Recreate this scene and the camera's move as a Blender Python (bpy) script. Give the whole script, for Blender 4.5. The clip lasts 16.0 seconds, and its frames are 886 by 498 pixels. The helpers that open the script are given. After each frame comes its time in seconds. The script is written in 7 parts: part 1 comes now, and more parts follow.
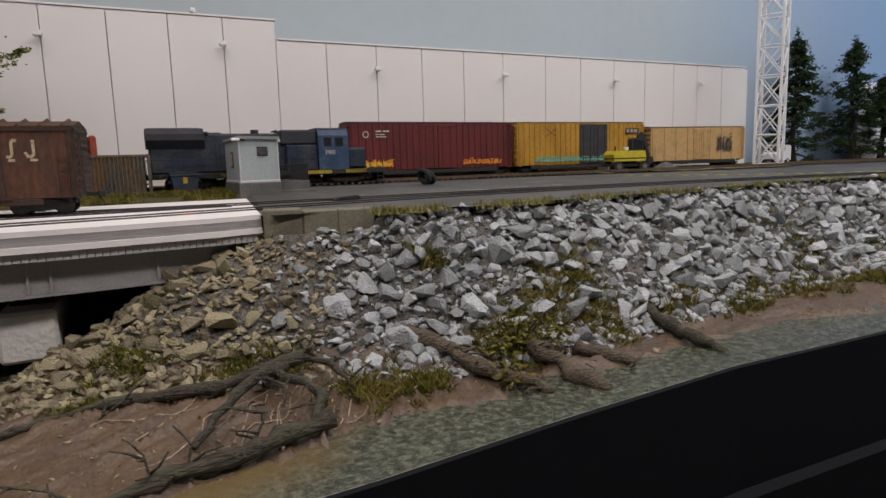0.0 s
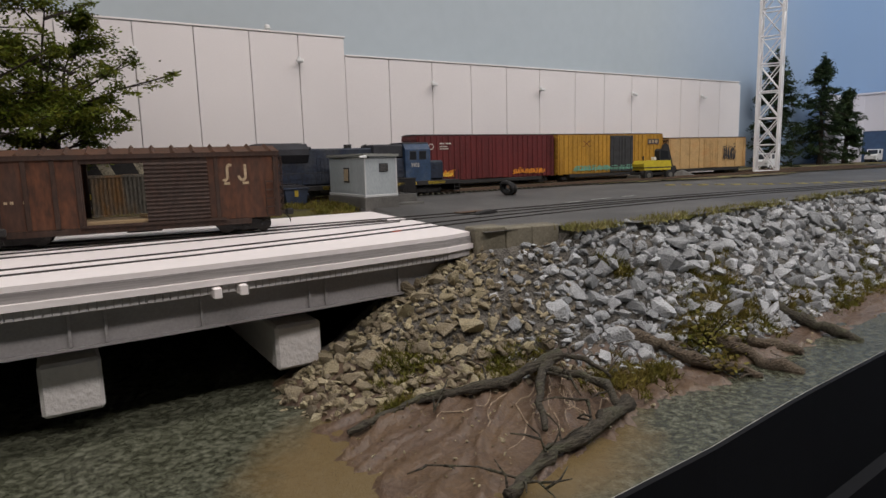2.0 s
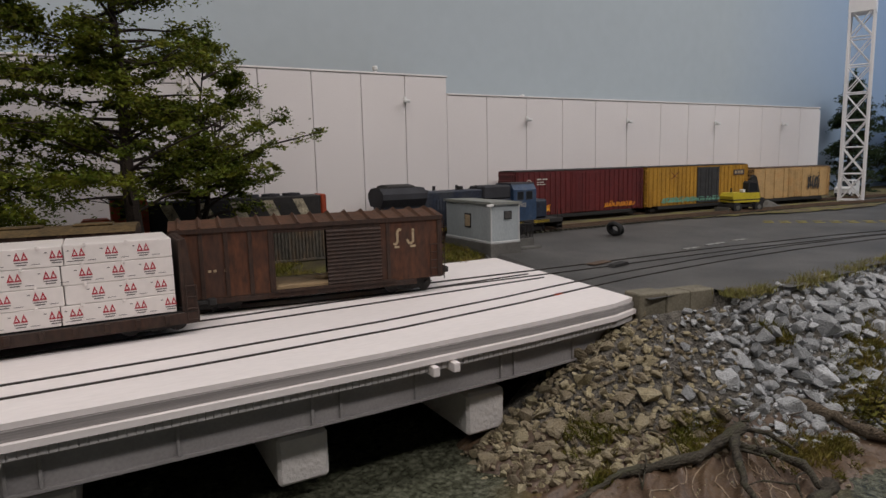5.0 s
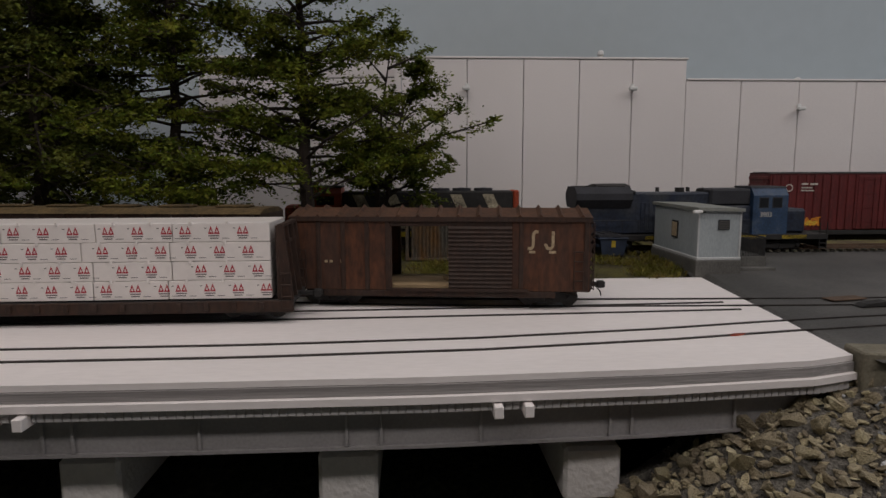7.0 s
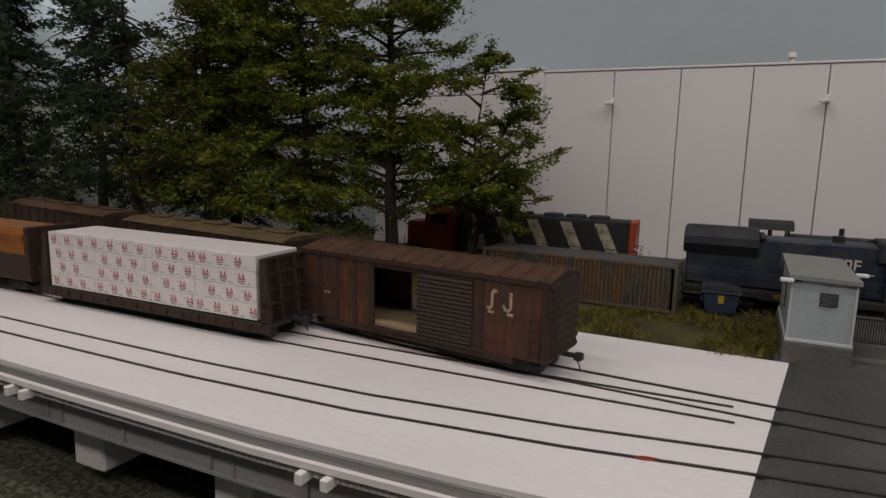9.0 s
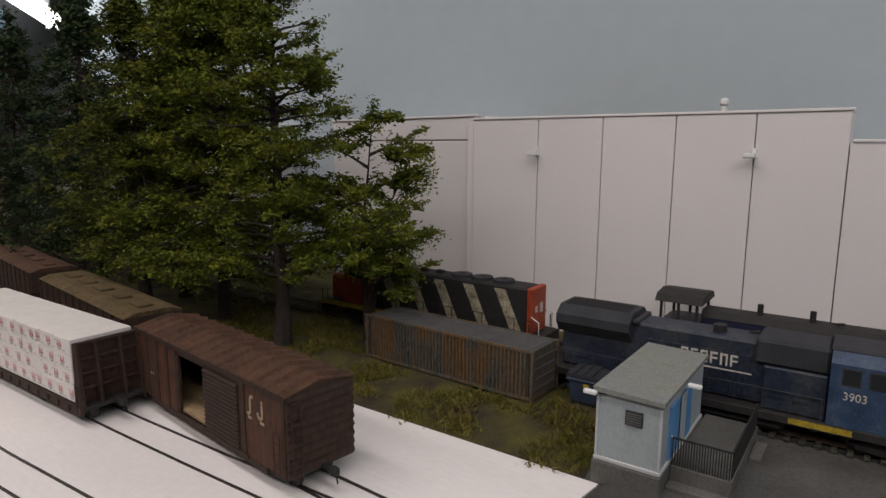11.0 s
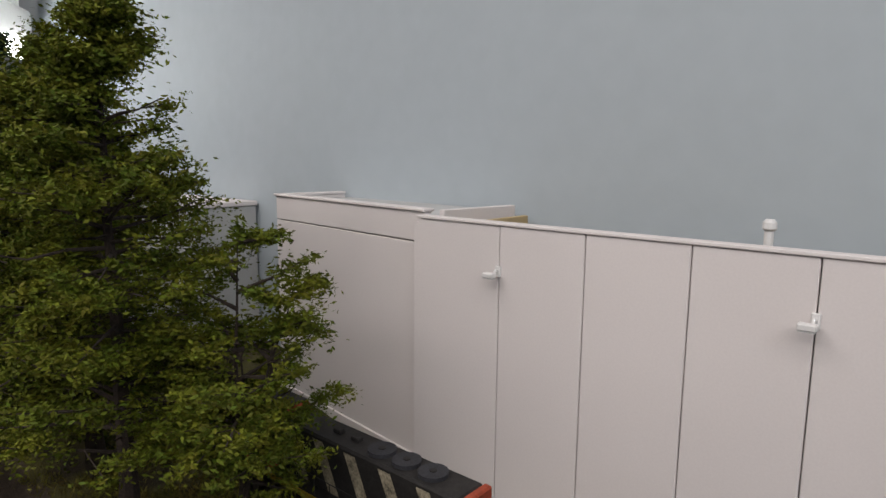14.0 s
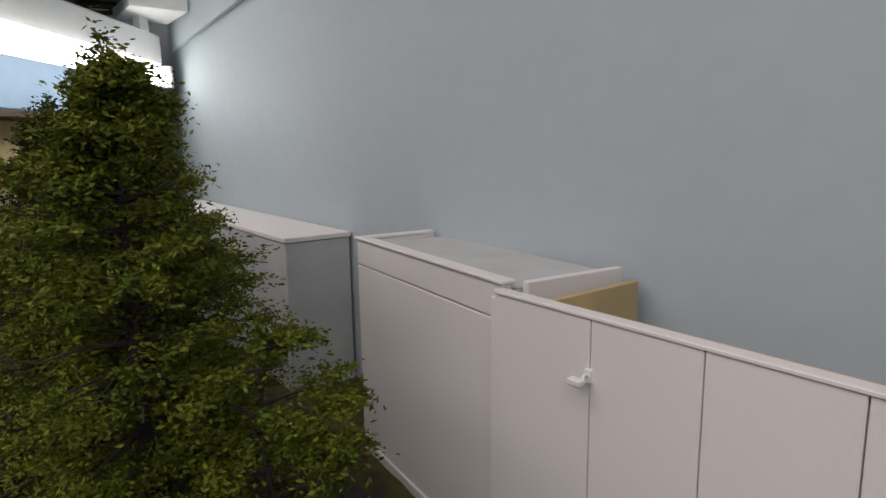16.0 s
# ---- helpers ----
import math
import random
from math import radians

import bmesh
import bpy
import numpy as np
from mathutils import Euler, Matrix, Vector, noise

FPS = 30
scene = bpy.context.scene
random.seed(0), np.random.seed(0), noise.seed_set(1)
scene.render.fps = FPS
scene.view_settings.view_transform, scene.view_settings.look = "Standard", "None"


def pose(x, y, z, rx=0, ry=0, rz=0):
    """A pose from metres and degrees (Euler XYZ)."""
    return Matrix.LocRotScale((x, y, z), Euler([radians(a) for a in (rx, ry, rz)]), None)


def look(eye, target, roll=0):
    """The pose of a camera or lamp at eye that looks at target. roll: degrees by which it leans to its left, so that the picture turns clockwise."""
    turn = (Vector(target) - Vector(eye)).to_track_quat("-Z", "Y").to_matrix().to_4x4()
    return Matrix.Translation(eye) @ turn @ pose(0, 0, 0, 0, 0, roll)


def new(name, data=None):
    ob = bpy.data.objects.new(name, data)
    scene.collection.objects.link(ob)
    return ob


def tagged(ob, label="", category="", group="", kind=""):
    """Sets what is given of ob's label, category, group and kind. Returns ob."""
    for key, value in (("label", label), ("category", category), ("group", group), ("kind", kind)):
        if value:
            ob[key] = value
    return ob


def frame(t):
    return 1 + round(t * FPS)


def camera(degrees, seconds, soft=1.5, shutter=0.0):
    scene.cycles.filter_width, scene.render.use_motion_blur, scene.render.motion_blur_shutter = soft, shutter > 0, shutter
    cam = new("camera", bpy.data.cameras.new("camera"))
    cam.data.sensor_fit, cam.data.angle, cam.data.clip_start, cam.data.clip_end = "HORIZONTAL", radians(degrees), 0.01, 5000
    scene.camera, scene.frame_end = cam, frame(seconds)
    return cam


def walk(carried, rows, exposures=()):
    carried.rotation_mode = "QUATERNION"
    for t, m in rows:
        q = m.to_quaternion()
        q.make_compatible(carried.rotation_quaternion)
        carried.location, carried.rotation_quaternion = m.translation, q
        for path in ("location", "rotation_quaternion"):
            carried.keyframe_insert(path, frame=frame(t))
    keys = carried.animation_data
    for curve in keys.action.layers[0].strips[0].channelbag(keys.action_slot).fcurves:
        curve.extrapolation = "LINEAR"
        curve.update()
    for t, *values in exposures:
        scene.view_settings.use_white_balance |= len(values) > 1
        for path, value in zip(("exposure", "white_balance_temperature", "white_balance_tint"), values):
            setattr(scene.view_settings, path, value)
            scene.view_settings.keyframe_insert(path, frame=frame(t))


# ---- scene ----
cam = camera(71.2, 16.0, shutter=0.0)
PATH = [
    (0, (0.00431, -0.00430, 0.02219), (0.44591, 0.88201, -0.11725), -1.68),
    (0.5, (-0.03352, 0.00007, 0.03171), (0.42335, 0.87807, -0.11108), -1.41),
    (1, (-0.07432, 0.01320, 0.03587), (0.40791, 0.87743, -0.10748), -1.43),
    (1.5, (-0.10502, 0.01752, 0.03837), (0.39978, 0.86856, -0.10620), -1.52),
    (2, (-0.12986, 0.02268, 0.03952), (0.39417, 0.86193, -0.10553), -1.63),
    (2.5, (-0.14825, 0.02561, 0.04791), (0.38941, 0.85580, -0.09941), -1.55),
    (3, (-0.16485, 0.02432, 0.05258), (0.37583, 0.85295, -0.09242), -1.69),
    (3.5, (-0.19040, 0.02565, 0.05959), (0.35463, 0.85132, -0.08607), -1.56),
    (4, (-0.21884, 0.03233, 0.06799), (0.32733, 0.85711, -0.07846), -1.51),
    (6.3, (-0.13995, 0.06726, 0.07888), (0.09175, 1.03154, -0.04944), -0.77),
    (6.5, (-0.13083, 0.06621, 0.07528), (0.04847, 1.04142, -0.05438), -0.63),
    (7, (-0.10663, 0.07885, 0.06946), (-0.05715, 1.06936, -0.05876), -0.14),
    (7.5, (-0.07597, 0.07896, 0.07437), (-0.15817, 1.06748, -0.05238), 0.48),
    (8, (-0.04156, 0.07568, 0.08139), (-0.26082, 1.04159, -0.05628), 1.13),
    (10.3, (0.13343, 0.18656, 0.13309), (-0.40357, 1.01382, -0.03208), 0.63),
    (10.5, (0.13598, 0.18785, 0.13707), (-0.39968, 1.01639, -0.02597), 0.52),
    (11, (0.16842, 0.21520, 0.14598), (-0.40171, 1.02098, -0.01426), 0.31),
    (11.5, (0.18773, 0.24402, 0.15479), (-0.40166, 1.03624, -0.00338), 0.39),
    (12, (0.19468, 0.28126, 0.15407), (-0.41586, 1.05658, -0.00756), 0.29),
    (12.5, (0.20578, 0.31446, 0.16445), (-0.41888, 1.07920, 0.00640), 0.25),
    (13, (0.18260, 0.33804, 0.18465), (-0.43563, 1.10886, 0.03097), 0.66),
    (13.5, (0.16052, 0.36344, 0.19501), (-0.46796, 1.12864, 0.05540), 0.80),
    (14, (0.14221, 0.38222, 0.20718), (-0.50330, 1.13134, 0.05837), 0.52),
    (14.5, (0.13371, 0.41382, 0.22786), (-0.54033, 1.13263, 0.05764), -1.03),
    (15, (0.12339, 0.44012, 0.23808), (-0.58856, 1.12169, 0.06900), -0.77),
    (15.5, (0.12307, 0.45123, 0.24289), (-0.62751, 1.09003, 0.07385), -0.83),
    (16, (0.11162, 0.45498, 0.24475), (-0.67618, 1.04731, 0.07586), -0.86),
]
EXPO = [(0, -0.02), (4, -0.10), (6.5, -0.84), (7, -0.86), (8, -0.86), (10.3, -0.46), (11, -0.42), (11.5, -0.44), (12, -0.28), (12.5, -0.06), (13, -0.03), (14, -0.04), (14.5, -0.06), (15, -0.02), (15.5, 0.02), (16, -0.34)]
walk(cam, [(t, look(eye, target, roll)) for t, eye, target, roll in PATH], EXPO)

# ---- world and lights ----
world = bpy.data.worlds.new("room_dark")
world.use_nodes = True
world.node_tree.nodes["Background"].inputs[0].default_value = (0.05, 0.05, 0.055, 1)
world.node_tree.nodes["Background"].inputs[1].default_value = 0.3
scene.world = world


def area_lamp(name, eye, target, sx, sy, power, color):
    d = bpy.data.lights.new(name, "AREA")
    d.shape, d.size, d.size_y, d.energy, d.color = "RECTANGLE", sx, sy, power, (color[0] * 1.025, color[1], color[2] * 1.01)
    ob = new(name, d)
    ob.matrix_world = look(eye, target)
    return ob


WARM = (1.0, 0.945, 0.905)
# Unseen area lamps, assumed as the room lighting above aisle and layout.
area_lamp("assumed_front_light", (0.25, -0.42, 0.92), (0.25, 0.35, 0.0), 2.6, 0.12, 12.0, WARM)
area_lamp("assumed_rear_light", (0.25, 0.06, 1.12), (0.25, 0.30, 0.0), 2.4, 0.10, 10.8, WARM)
# Added cool fill with no fixture; brightens the right-hand stones and far end.
area_lamp("added_blue_fill", (1.15, 0.05, 0.80), (1.25, 0.6, 0.1), 0.9, 0.08, 2.0, (0.74, 0.92, 1.0))
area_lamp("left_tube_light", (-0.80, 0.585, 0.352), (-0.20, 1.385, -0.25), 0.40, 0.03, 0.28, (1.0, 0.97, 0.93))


# ---- materials ----
def mat(name, color, rough=0.7, metal=0.0, var=0.12, scale=120.0, bump=0.15, fine=900.0, second=None, spread=0.5, seed=0.0, stretch=(1, 1, 1), depth=0.0004):
    """Base colour broken by two sizes of noise, an optional second colour in patches, and a fine relief."""
    m = bpy.data.materials.new(name)
    m.use_nodes = True
    nt = m.node_tree
    n, l = nt.nodes, nt.links
    p = n["Principled BSDF"]
    p.inputs["Roughness"].default_value, p.inputs["Metallic"].default_value = rough, metal
    tc = n.new("ShaderNodeTexCoord")
    mp = n.new("ShaderNodeMapping")
    mp.inputs["Scale"].default_value = stretch
    mp.inputs["Location"].default_value = (seed, seed * 1.7, seed * 0.3)
    l.new(tc.outputs["Object"], mp.inputs["Vector"])

    def noise_tex(sc, det=5.0):
        t = n.new("ShaderNodeTexNoise")
        t.inputs["Scale"].default_value, t.inputs["Detail"].default_value = sc, det
        l.new(mp.outputs[0], t.inputs["Vector"])
        return t

    def mix(fac, a, b, mode="MIX"):
        x = n.new("ShaderNodeMix")
        x.data_type, x.blend_type = "RGBA", mode
        for sock, v in ((x.inputs[0], fac), (x.inputs[6], a), (x.inputs[7], b)):
            if hasattr(v, "links"):
                l.new(v, sock)
            else:
                sock.default_value = v
        return x.outputs[2]

    def ramp(src, lo, hi, a=(0, 0, 0, 1), b=(1, 1, 1, 1)):
        r = n.new("ShaderNodeValToRGB")
        r.color_ramp.elements[0].position, r.color_ramp.elements[1].position = lo, hi
        r.color_ramp.elements[0].color, r.color_ramp.elements[1].color = a, b
        l.new(src, r.inputs[0])
        return r.outputs[0]

    big, small = noise_tex(scale), noise_tex(fine, 3.0)
    base = (*color, 1)
    if second:
        base = mix(ramp(big.outputs["Fac"], spread - 0.12, spread + 0.12), base, (*second, 1))
    shade = mix(0.5, ramp(big.outputs["Fac"], 0.25, 0.75), ramp(small.outputs["Fac"], 0.25, 0.75))
    lo, hi = max(0.0, 1 - 2 * var), 1 + 0.6 * var
    tone = ramp(shade, 0.1, 0.9, (lo, lo, lo, 1), (hi, hi, hi, 1))
    l.new(mix(1.0, base, tone, "MULTIPLY"), p.inputs["Base Color"])
    if bump:
        b = n.new("ShaderNodeBump")
        b.inputs["Strength"].default_value, b.inputs["Distance"].default_value = bump, depth
        l.new(small.outputs["Fac"], b.inputs["Height"])
        l.new(b.outputs[0], p.inputs["Normal"])
    return m


def vary(m, amount=0.35, hue=0.03):
    """Lets each object on this material differ a little, by its own random number."""
    n, l = m.node_tree.nodes, m.node_tree.links
    p = n["Principled BSDF"]
    src = p.inputs["Base Color"].links[0].from_socket
    inf = n.new("ShaderNodeObjectInfo")
    geo = n.new("ShaderNodeNewGeometry")
    add = n.new("ShaderNodeMath")
    add.operation = "ADD"
    l.new(inf.outputs["Random"], add.inputs[0])
    l.new(geo.outputs["Random Per Island"], add.inputs[1])
    fr = n.new("ShaderNodeMath")
    fr.operation = "FRACT"
    l.new(add.outputs[0], fr.inputs[0])
    mr = n.new("ShaderNodeMapRange")
    mr.inputs[3].default_value, mr.inputs[4].default_value = 1 - amount, 1 + amount
    l.new(fr.outputs[0], mr.inputs[0])
    hs = n.new("ShaderNodeHueSaturation")
    l.new(mr.outputs[0], hs.inputs["Value"])
    mh = n.new("ShaderNodeMapRange")
    mh.inputs[3].default_value, mh.inputs[4].default_value = 0.5 - hue, 0.5 + hue
    l.new(fr.outputs[0], mh.inputs[0])
    l.new(mh.outputs[0], hs.inputs["Hue"])
    l.new(src, hs.inputs["Color"])
    l.new(hs.outputs[0], p.inputs["Base Color"])
    return m


def glow(name, color, power):
    m = bpy.data.materials.new(name)
    m.use_nodes = True
    p = m.node_tree.nodes["Principled BSDF"]
    p.inputs["Emission Color"].default_value = (*color, 1)
    p.inputs["Emission Strength"].default_value = power
    return m


M = dict(
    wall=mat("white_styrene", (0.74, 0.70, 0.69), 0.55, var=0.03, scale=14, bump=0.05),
    groove=mat("dark_joint", (0.26, 0.245, 0.24), 0.8, var=0.2),
    deck=mat("white_painted_board", (0.85, 0.80, 0.785), 0.6, var=0.05, scale=30, fine=500, bump=0.2, stretch=(0.3, 1, 1)),
    edge=mat("grey_laminate", (0.40, 0.38, 0.37), 0.7, var=0.30, scale=60, fine=700, stretch=(0.06, 1, 5), second=(0.24, 0.225, 0.22), spread=0.52),
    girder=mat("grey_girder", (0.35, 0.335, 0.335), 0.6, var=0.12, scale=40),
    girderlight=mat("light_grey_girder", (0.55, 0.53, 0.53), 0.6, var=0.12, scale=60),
    foam=mat("white_foam", (0.72, 0.69, 0.67), 0.85, var=0.06, scale=90, fine=350, bump=0.7, depth=0.0012),
    # Near black stands in for the shade above and below the pier caps.
    pile=mat("shade_black", (0.03, 0.03, 0.03), 0.8),
    rail=mat("dark_rail", (0.05, 0.043, 0.04), 0.5, 0.3, var=0.3),
    rust=mat("rusty_rail", (0.13, 0.08, 0.05), 0.7, 0.2, var=0.3),
    backdrop=mat("blue_grey_paint", (0.40, 0.455, 0.49), 0.75, var=0.03, scale=2.0, fine=60, bump=0.05),
    skyblue=mat("sky_blue_paint", (0.33, 0.45, 0.60), 0.75, var=0.05, scale=2.0, fine=60, bump=0.05),
    ceiling=mat("brown_board", (0.10, 0.065, 0.045), 0.8, var=0.2, scale=6, fine=60),
    fixture=mat("white_enamel", (0.75, 0.75, 0.74), 0.4, var=0.04),
    card=mat("tan_board", (0.50, 0.38, 0.20), 0.8, var=0.08, scale=40),
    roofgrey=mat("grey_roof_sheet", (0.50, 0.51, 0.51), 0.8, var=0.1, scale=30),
    asphalt=mat("worn_asphalt", (0.088, 0.085, 0.080), 0.62, var=0.3, scale=18, fine=700, bump=0.4, second=(0.108, 0.104, 0.098), spread=0.55),
    yard=mat("yard_gravel", (0.19, 0.145, 0.09), 0.95, var=0.35, scale=45, fine=1200, bump=0.9, depth=0.001, second=(0.20, 0.18, 0.055), spread=0.5),
    grassgnd=mat("grassy_soil", (0.060, 0.042, 0.024), 0.95, var=0.35, scale=40, fine=900, bump=0.9, depth=0.0015, second=(0.095, 0.085, 0.018), spread=0.45),
    dirt=mat("brown_dirt", (0.095, 0.068, 0.048), 0.95, var=0.35, scale=40, fine=900, bump=0.9, depth=0.001),
    sand=mat("river_sand", (0.165, 0.110, 0.076), 0.48, var=0.35, scale=70, fine=700, bump=0.6, depth=0.0009, second=(0.125, 0.080, 0.046), spread=0.5),
    # Rubble is coloured darker than the stones to deepen the shade between them.
    rubble=mat("crevice_dark_rubble", (0.19, 0.175, 0.15), 0.95, var=0.5, scale=160, fine=800, bump=1.0, depth=0.003),
    rock=mat("grey_granite", (0.55, 0.57, 0.585), 0.85, var=0.30, scale=190, fine=1100, bump=0.9, depth=0.0014, second=(0.43, 0.447, 0.462), spread=0.52),
    tanrock=mat("tan_granite", (0.40, 0.335, 0.21), 0.88, var=0.30, scale=190, fine=1100, bump=0.9, depth=0.0014, second=(0.33, 0.285, 0.195), spread=0.52),
    fascia=mat("black_fascia", (0.006, 0.0065, 0.008), 0.6, var=0.1),
    deadwood=mat("weathered_dead_wood", (0.185, 0.140, 0.098), 0.92, var=0.45, scale=220, fine=1100, bump=1.0, depth=0.0018, stretch=(0.25, 1, 1), second=(0.115, 0.092, 0.062), spread=0.52),
    bark=mat("grey_bark", (0.095, 0.082, 0.060), 0.95, var=0.45, scale=250, fine=1200, bump=1.0, depth=0.0018, stretch=(0.25, 1, 1), second=(0.075, 0.078, 0.045), spread=0.58),
    trunk=mat("dark_bark", (0.045, 0.032, 0.024), 0.95, var=0.4, scale=200, fine=900, bump=0.6),
    boxbrown=mat("rusty_brown_car", (0.062, 0.025, 0.012), 0.75, var=0.45, scale=55, fine=500, bump=0.2, second=(0.036, 0.020, 0.014), spread=0.5, stretch=(1.0, 1, 0.45)),
    boxpanel=mat("faded_red_brown_panel", (0.125, 0.041, 0.014), 0.75, var=0.42, scale=75, fine=500, bump=0.2, second=(0.060, 0.026, 0.015), spread=0.52, stretch=(1.0, 1, 0.32)),
    boxroof=mat("dark_brown_roof", (0.092, 0.040, 0.019), 0.85, var=0.4, scale=80, fine=600, bump=0.2),
    olive=mat("olive_brown_roof", (0.13, 0.085, 0.032), 0.85, var=0.4, scale=90, fine=600),
    black=mat("grimy_black", (0.022, 0.02, 0.019), 0.75, var=0.35, scale=200),
    rubber=mat("black_rubber", (0.018, 0.018, 0.018), 0.85, var=0.2),
    wood=mat("plank_wood", (0.38, 0.27, 0.15), 0.8, var=0.25, scale=120, stretch=(0.2, 1, 1)),
    # Floor and aisle wall are out of view; pale so they bounce light upward.
    carpet=mat("grey_bounce_floor", (0.30, 0.29, 0.28), 0.9, var=0.2, scale=20, fine=200),
    roomwall=mat("pale_bounce_paint", (0.62, 0.62, 0.60), 0.8, var=0.05, scale=3, fine=60),
    wrap=mat("white_wrap", (0.78, 0.73, 0.70), 0.45, var=0.05, scale=100, bump=0.2, fine=300),
    redmark=mat("red_print", (0.42, 0.03, 0.05), 0.5, var=0.05),
    blackmark=mat("black_print", (0.05, 0.04, 0.045), 0.5, var=0.05),
    whitemark=mat("white_print", (0.62, 0.58, 0.52), 0.6, var=0.25, scale=400),
    creammark=mat("worn_cream_print", (0.50, 0.38, 0.24), 0.7, var=0.3, scale=400),
    blue=mat("grimy_blue_paint", (0.016, 0.027, 0.056), 0.55, var=0.4, scale=50, fine=400, second=(0.042, 0.045, 0.052), spread=0.54),
    blueroof=mat("dusty_dark_roof", (0.034, 0.035, 0.042), 0.8, var=0.3, scale=60),
    cabblue=mat("faded_blue_cab", (0.032, 0.070, 0.145), 0.55, var=0.35, scale=90, second=(0.07, 0.09, 0.12), spread=0.6),
    yellow=mat("yellow_stripe", (0.50, 0.36, 0.03), 0.6, var=0.3, scale=200),
    orange=mat("orange_red_paint", (0.40, 0.062, 0.022), 0.6, var=0.3, scale=150),
    stripewhite=mat("dirty_white_stripe", (0.48, 0.42, 0.30), 0.7, var=0.45, scale=150),
    glass=mat("dark_window", (0.02, 0.022, 0.025), 0.12, var=0.05, bump=0),
    navy=mat("navy_paint", (0.014, 0.018, 0.045), 0.5, var=0.3, scale=80),
    steel=mat("weathered_container", (0.135, 0.122, 0.098), 0.7, 0.1, var=0.45, scale=90, second=(0.15, 0.075, 0.022), spread=0.55, stretch=(1, 1, 0.3)),
    steelroof=mat("container_roof", (0.085, 0.083, 0.082), 0.8, var=0.3, scale=70),
    shed=mat("pale_grey_siding", (0.37, 0.41, 0.425), 0.6, var=0.12, scale=70, stretch=(1, 1, 0.4)),
    shedroof=mat("mossy_grey_roof", (0.30, 0.31, 0.27), 0.9, var=0.25, scale=70, second=(0.22, 0.23, 0.22), spread=0.5),
    sheddoor=mat("sky_blue_door", (0.10, 0.28, 0.55), 0.5, var=0.15),
    plinth=mat("grey_plinth", (0.13, 0.125, 0.115), 0.9, var=0.25, scale=70),
    concrete=mat("dark_tan_concrete", (0.21, 0.19, 0.14), 0.9, var=0.25, scale=70, fine=800, bump=0.3),
    redcar=mat("dark_red_car", (0.125, 0.013, 0.013), 0.65, var=0.3, scale=60, stretch=(1, 1, 0.3)),
    yelcar=mat("mustard_car", (0.47, 0.245, 0.025), 0.65, var=0.25, scale=80, stretch=(1, 1, 0.3)),
    blackdoor=mat("charcoal_door", (0.04, 0.04, 0.042), 0.7, var=0.3),
    beige=mat("rusty_beige_car", (0.56, 0.36, 0.155), 0.7, var=0.25, scale=60, second=(0.42, 0.22, 0.08), spread=0.64),
    graforange=mat("orange_spray_paint", (0.75, 0.26, 0.02), 0.6, var=0.3, scale=300),
    grafyellow=mat("yellow_spray_paint", (0.80, 0.50, 0.05), 0.6, var=0.3, scale=300),
    grafteal=mat("teal_spray_paint", (0.18, 0.42, 0.30), 0.6, var=0.3, scale=300),
    excyellow=mat("machine_yellow", (0.60, 0.48, 0.03), 0.5, var=0.2, scale=150),
    tower=mat("white_lattice", (0.78, 0.77, 0.78), 0.5, var=0.03),
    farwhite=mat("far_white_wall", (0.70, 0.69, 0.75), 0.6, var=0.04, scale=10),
    dock=mat("blue_dock", (0.05, 0.10, 0.20), 0.6, var=0.2),
    tarp=mat("amber_tarp", (0.55, 0.20, 0.02), 0.4, var=0.5, scale=90, second=(0.20, 0.06, 0.01), spread=0.5),
    binblue=mat("dark_blue_bin", (0.022, 0.035, 0.065), 0.6, var=0.3, scale=150),
    paintyellow=mat("faded_yellow_line", (0.58, 0.48, 0.12), 0.8, var=0.5, scale=300),
    paintwhite=mat("faded_white_line", (0.42, 0.42, 0.40), 0.8, var=0.5, scale=300),
)
for key in ("rock", "tanrock"):
    vary(M[key], 0.42, 0.012)


def leaf_mat(name, color, second):
    m = mat(name, color, 0.7, var=0.3, scale=60, bump=0, second=second, spread=0.5)
    vary(m, 0.35, 0.02)
    p = m.node_tree.nodes["Principled BSDF"]
    p.inputs["Specular IOR Level"].default_value = 0.2
    return m


M["leaf"] = leaf_mat("green_foliage", (0.088, 0.122, 0.008), (0.145, 0.152, 0.012))
M["needle"] = leaf_mat("dark_green_needles", (0.022, 0.045, 0.018), (0.04, 0.06, 0.02))
M["bluegreen"] = leaf_mat("cedar_foliage", (0.060, 0.080, 0.008), (0.098, 0.104, 0.012))
M["grass"] = leaf_mat("yellow_green_grass", (0.27, 0.26, 0.08), (0.31, 0.27, 0.11))
M["moss"] = leaf_mat("green_moss", (0.145, 0.140, 0.020), (0.18, 0.14, 0.034))

water = mat("murky_water", (0.096, 0.102, 0.068), 0.24, var=0.55, scale=420, fine=1500, bump=0.5, depth=0.0005, second=(0.150, 0.156, 0.116), spread=0.56)
water.node_tree.nodes["Principled BSDF"].inputs["Specular IOR Level"].default_value = 0.5
M["water"] = water
# ochre shallows round the sand bar
wn, wl = water.node_tree.nodes, water.node_tree.links
wp = wn["Principled BSDF"]
wsrc = wp.inputs["Base Color"].links[0].from_socket
wtc, wmap, wlen, wmr, wmx, wno, wad = wn.new("ShaderNodeTexCoord"), wn.new("ShaderNodeMapping"), wn.new("ShaderNodeVectorMath"), wn.new("ShaderNodeMapRange"), wn.new("ShaderNodeMix"), wn.new("ShaderNodeTexNoise"), wn.new("ShaderNodeMath")
wmap.vector_type = "TEXTURE"
wmap.inputs["Location"].default_value = (-0.012, 0.206, -0.0655)
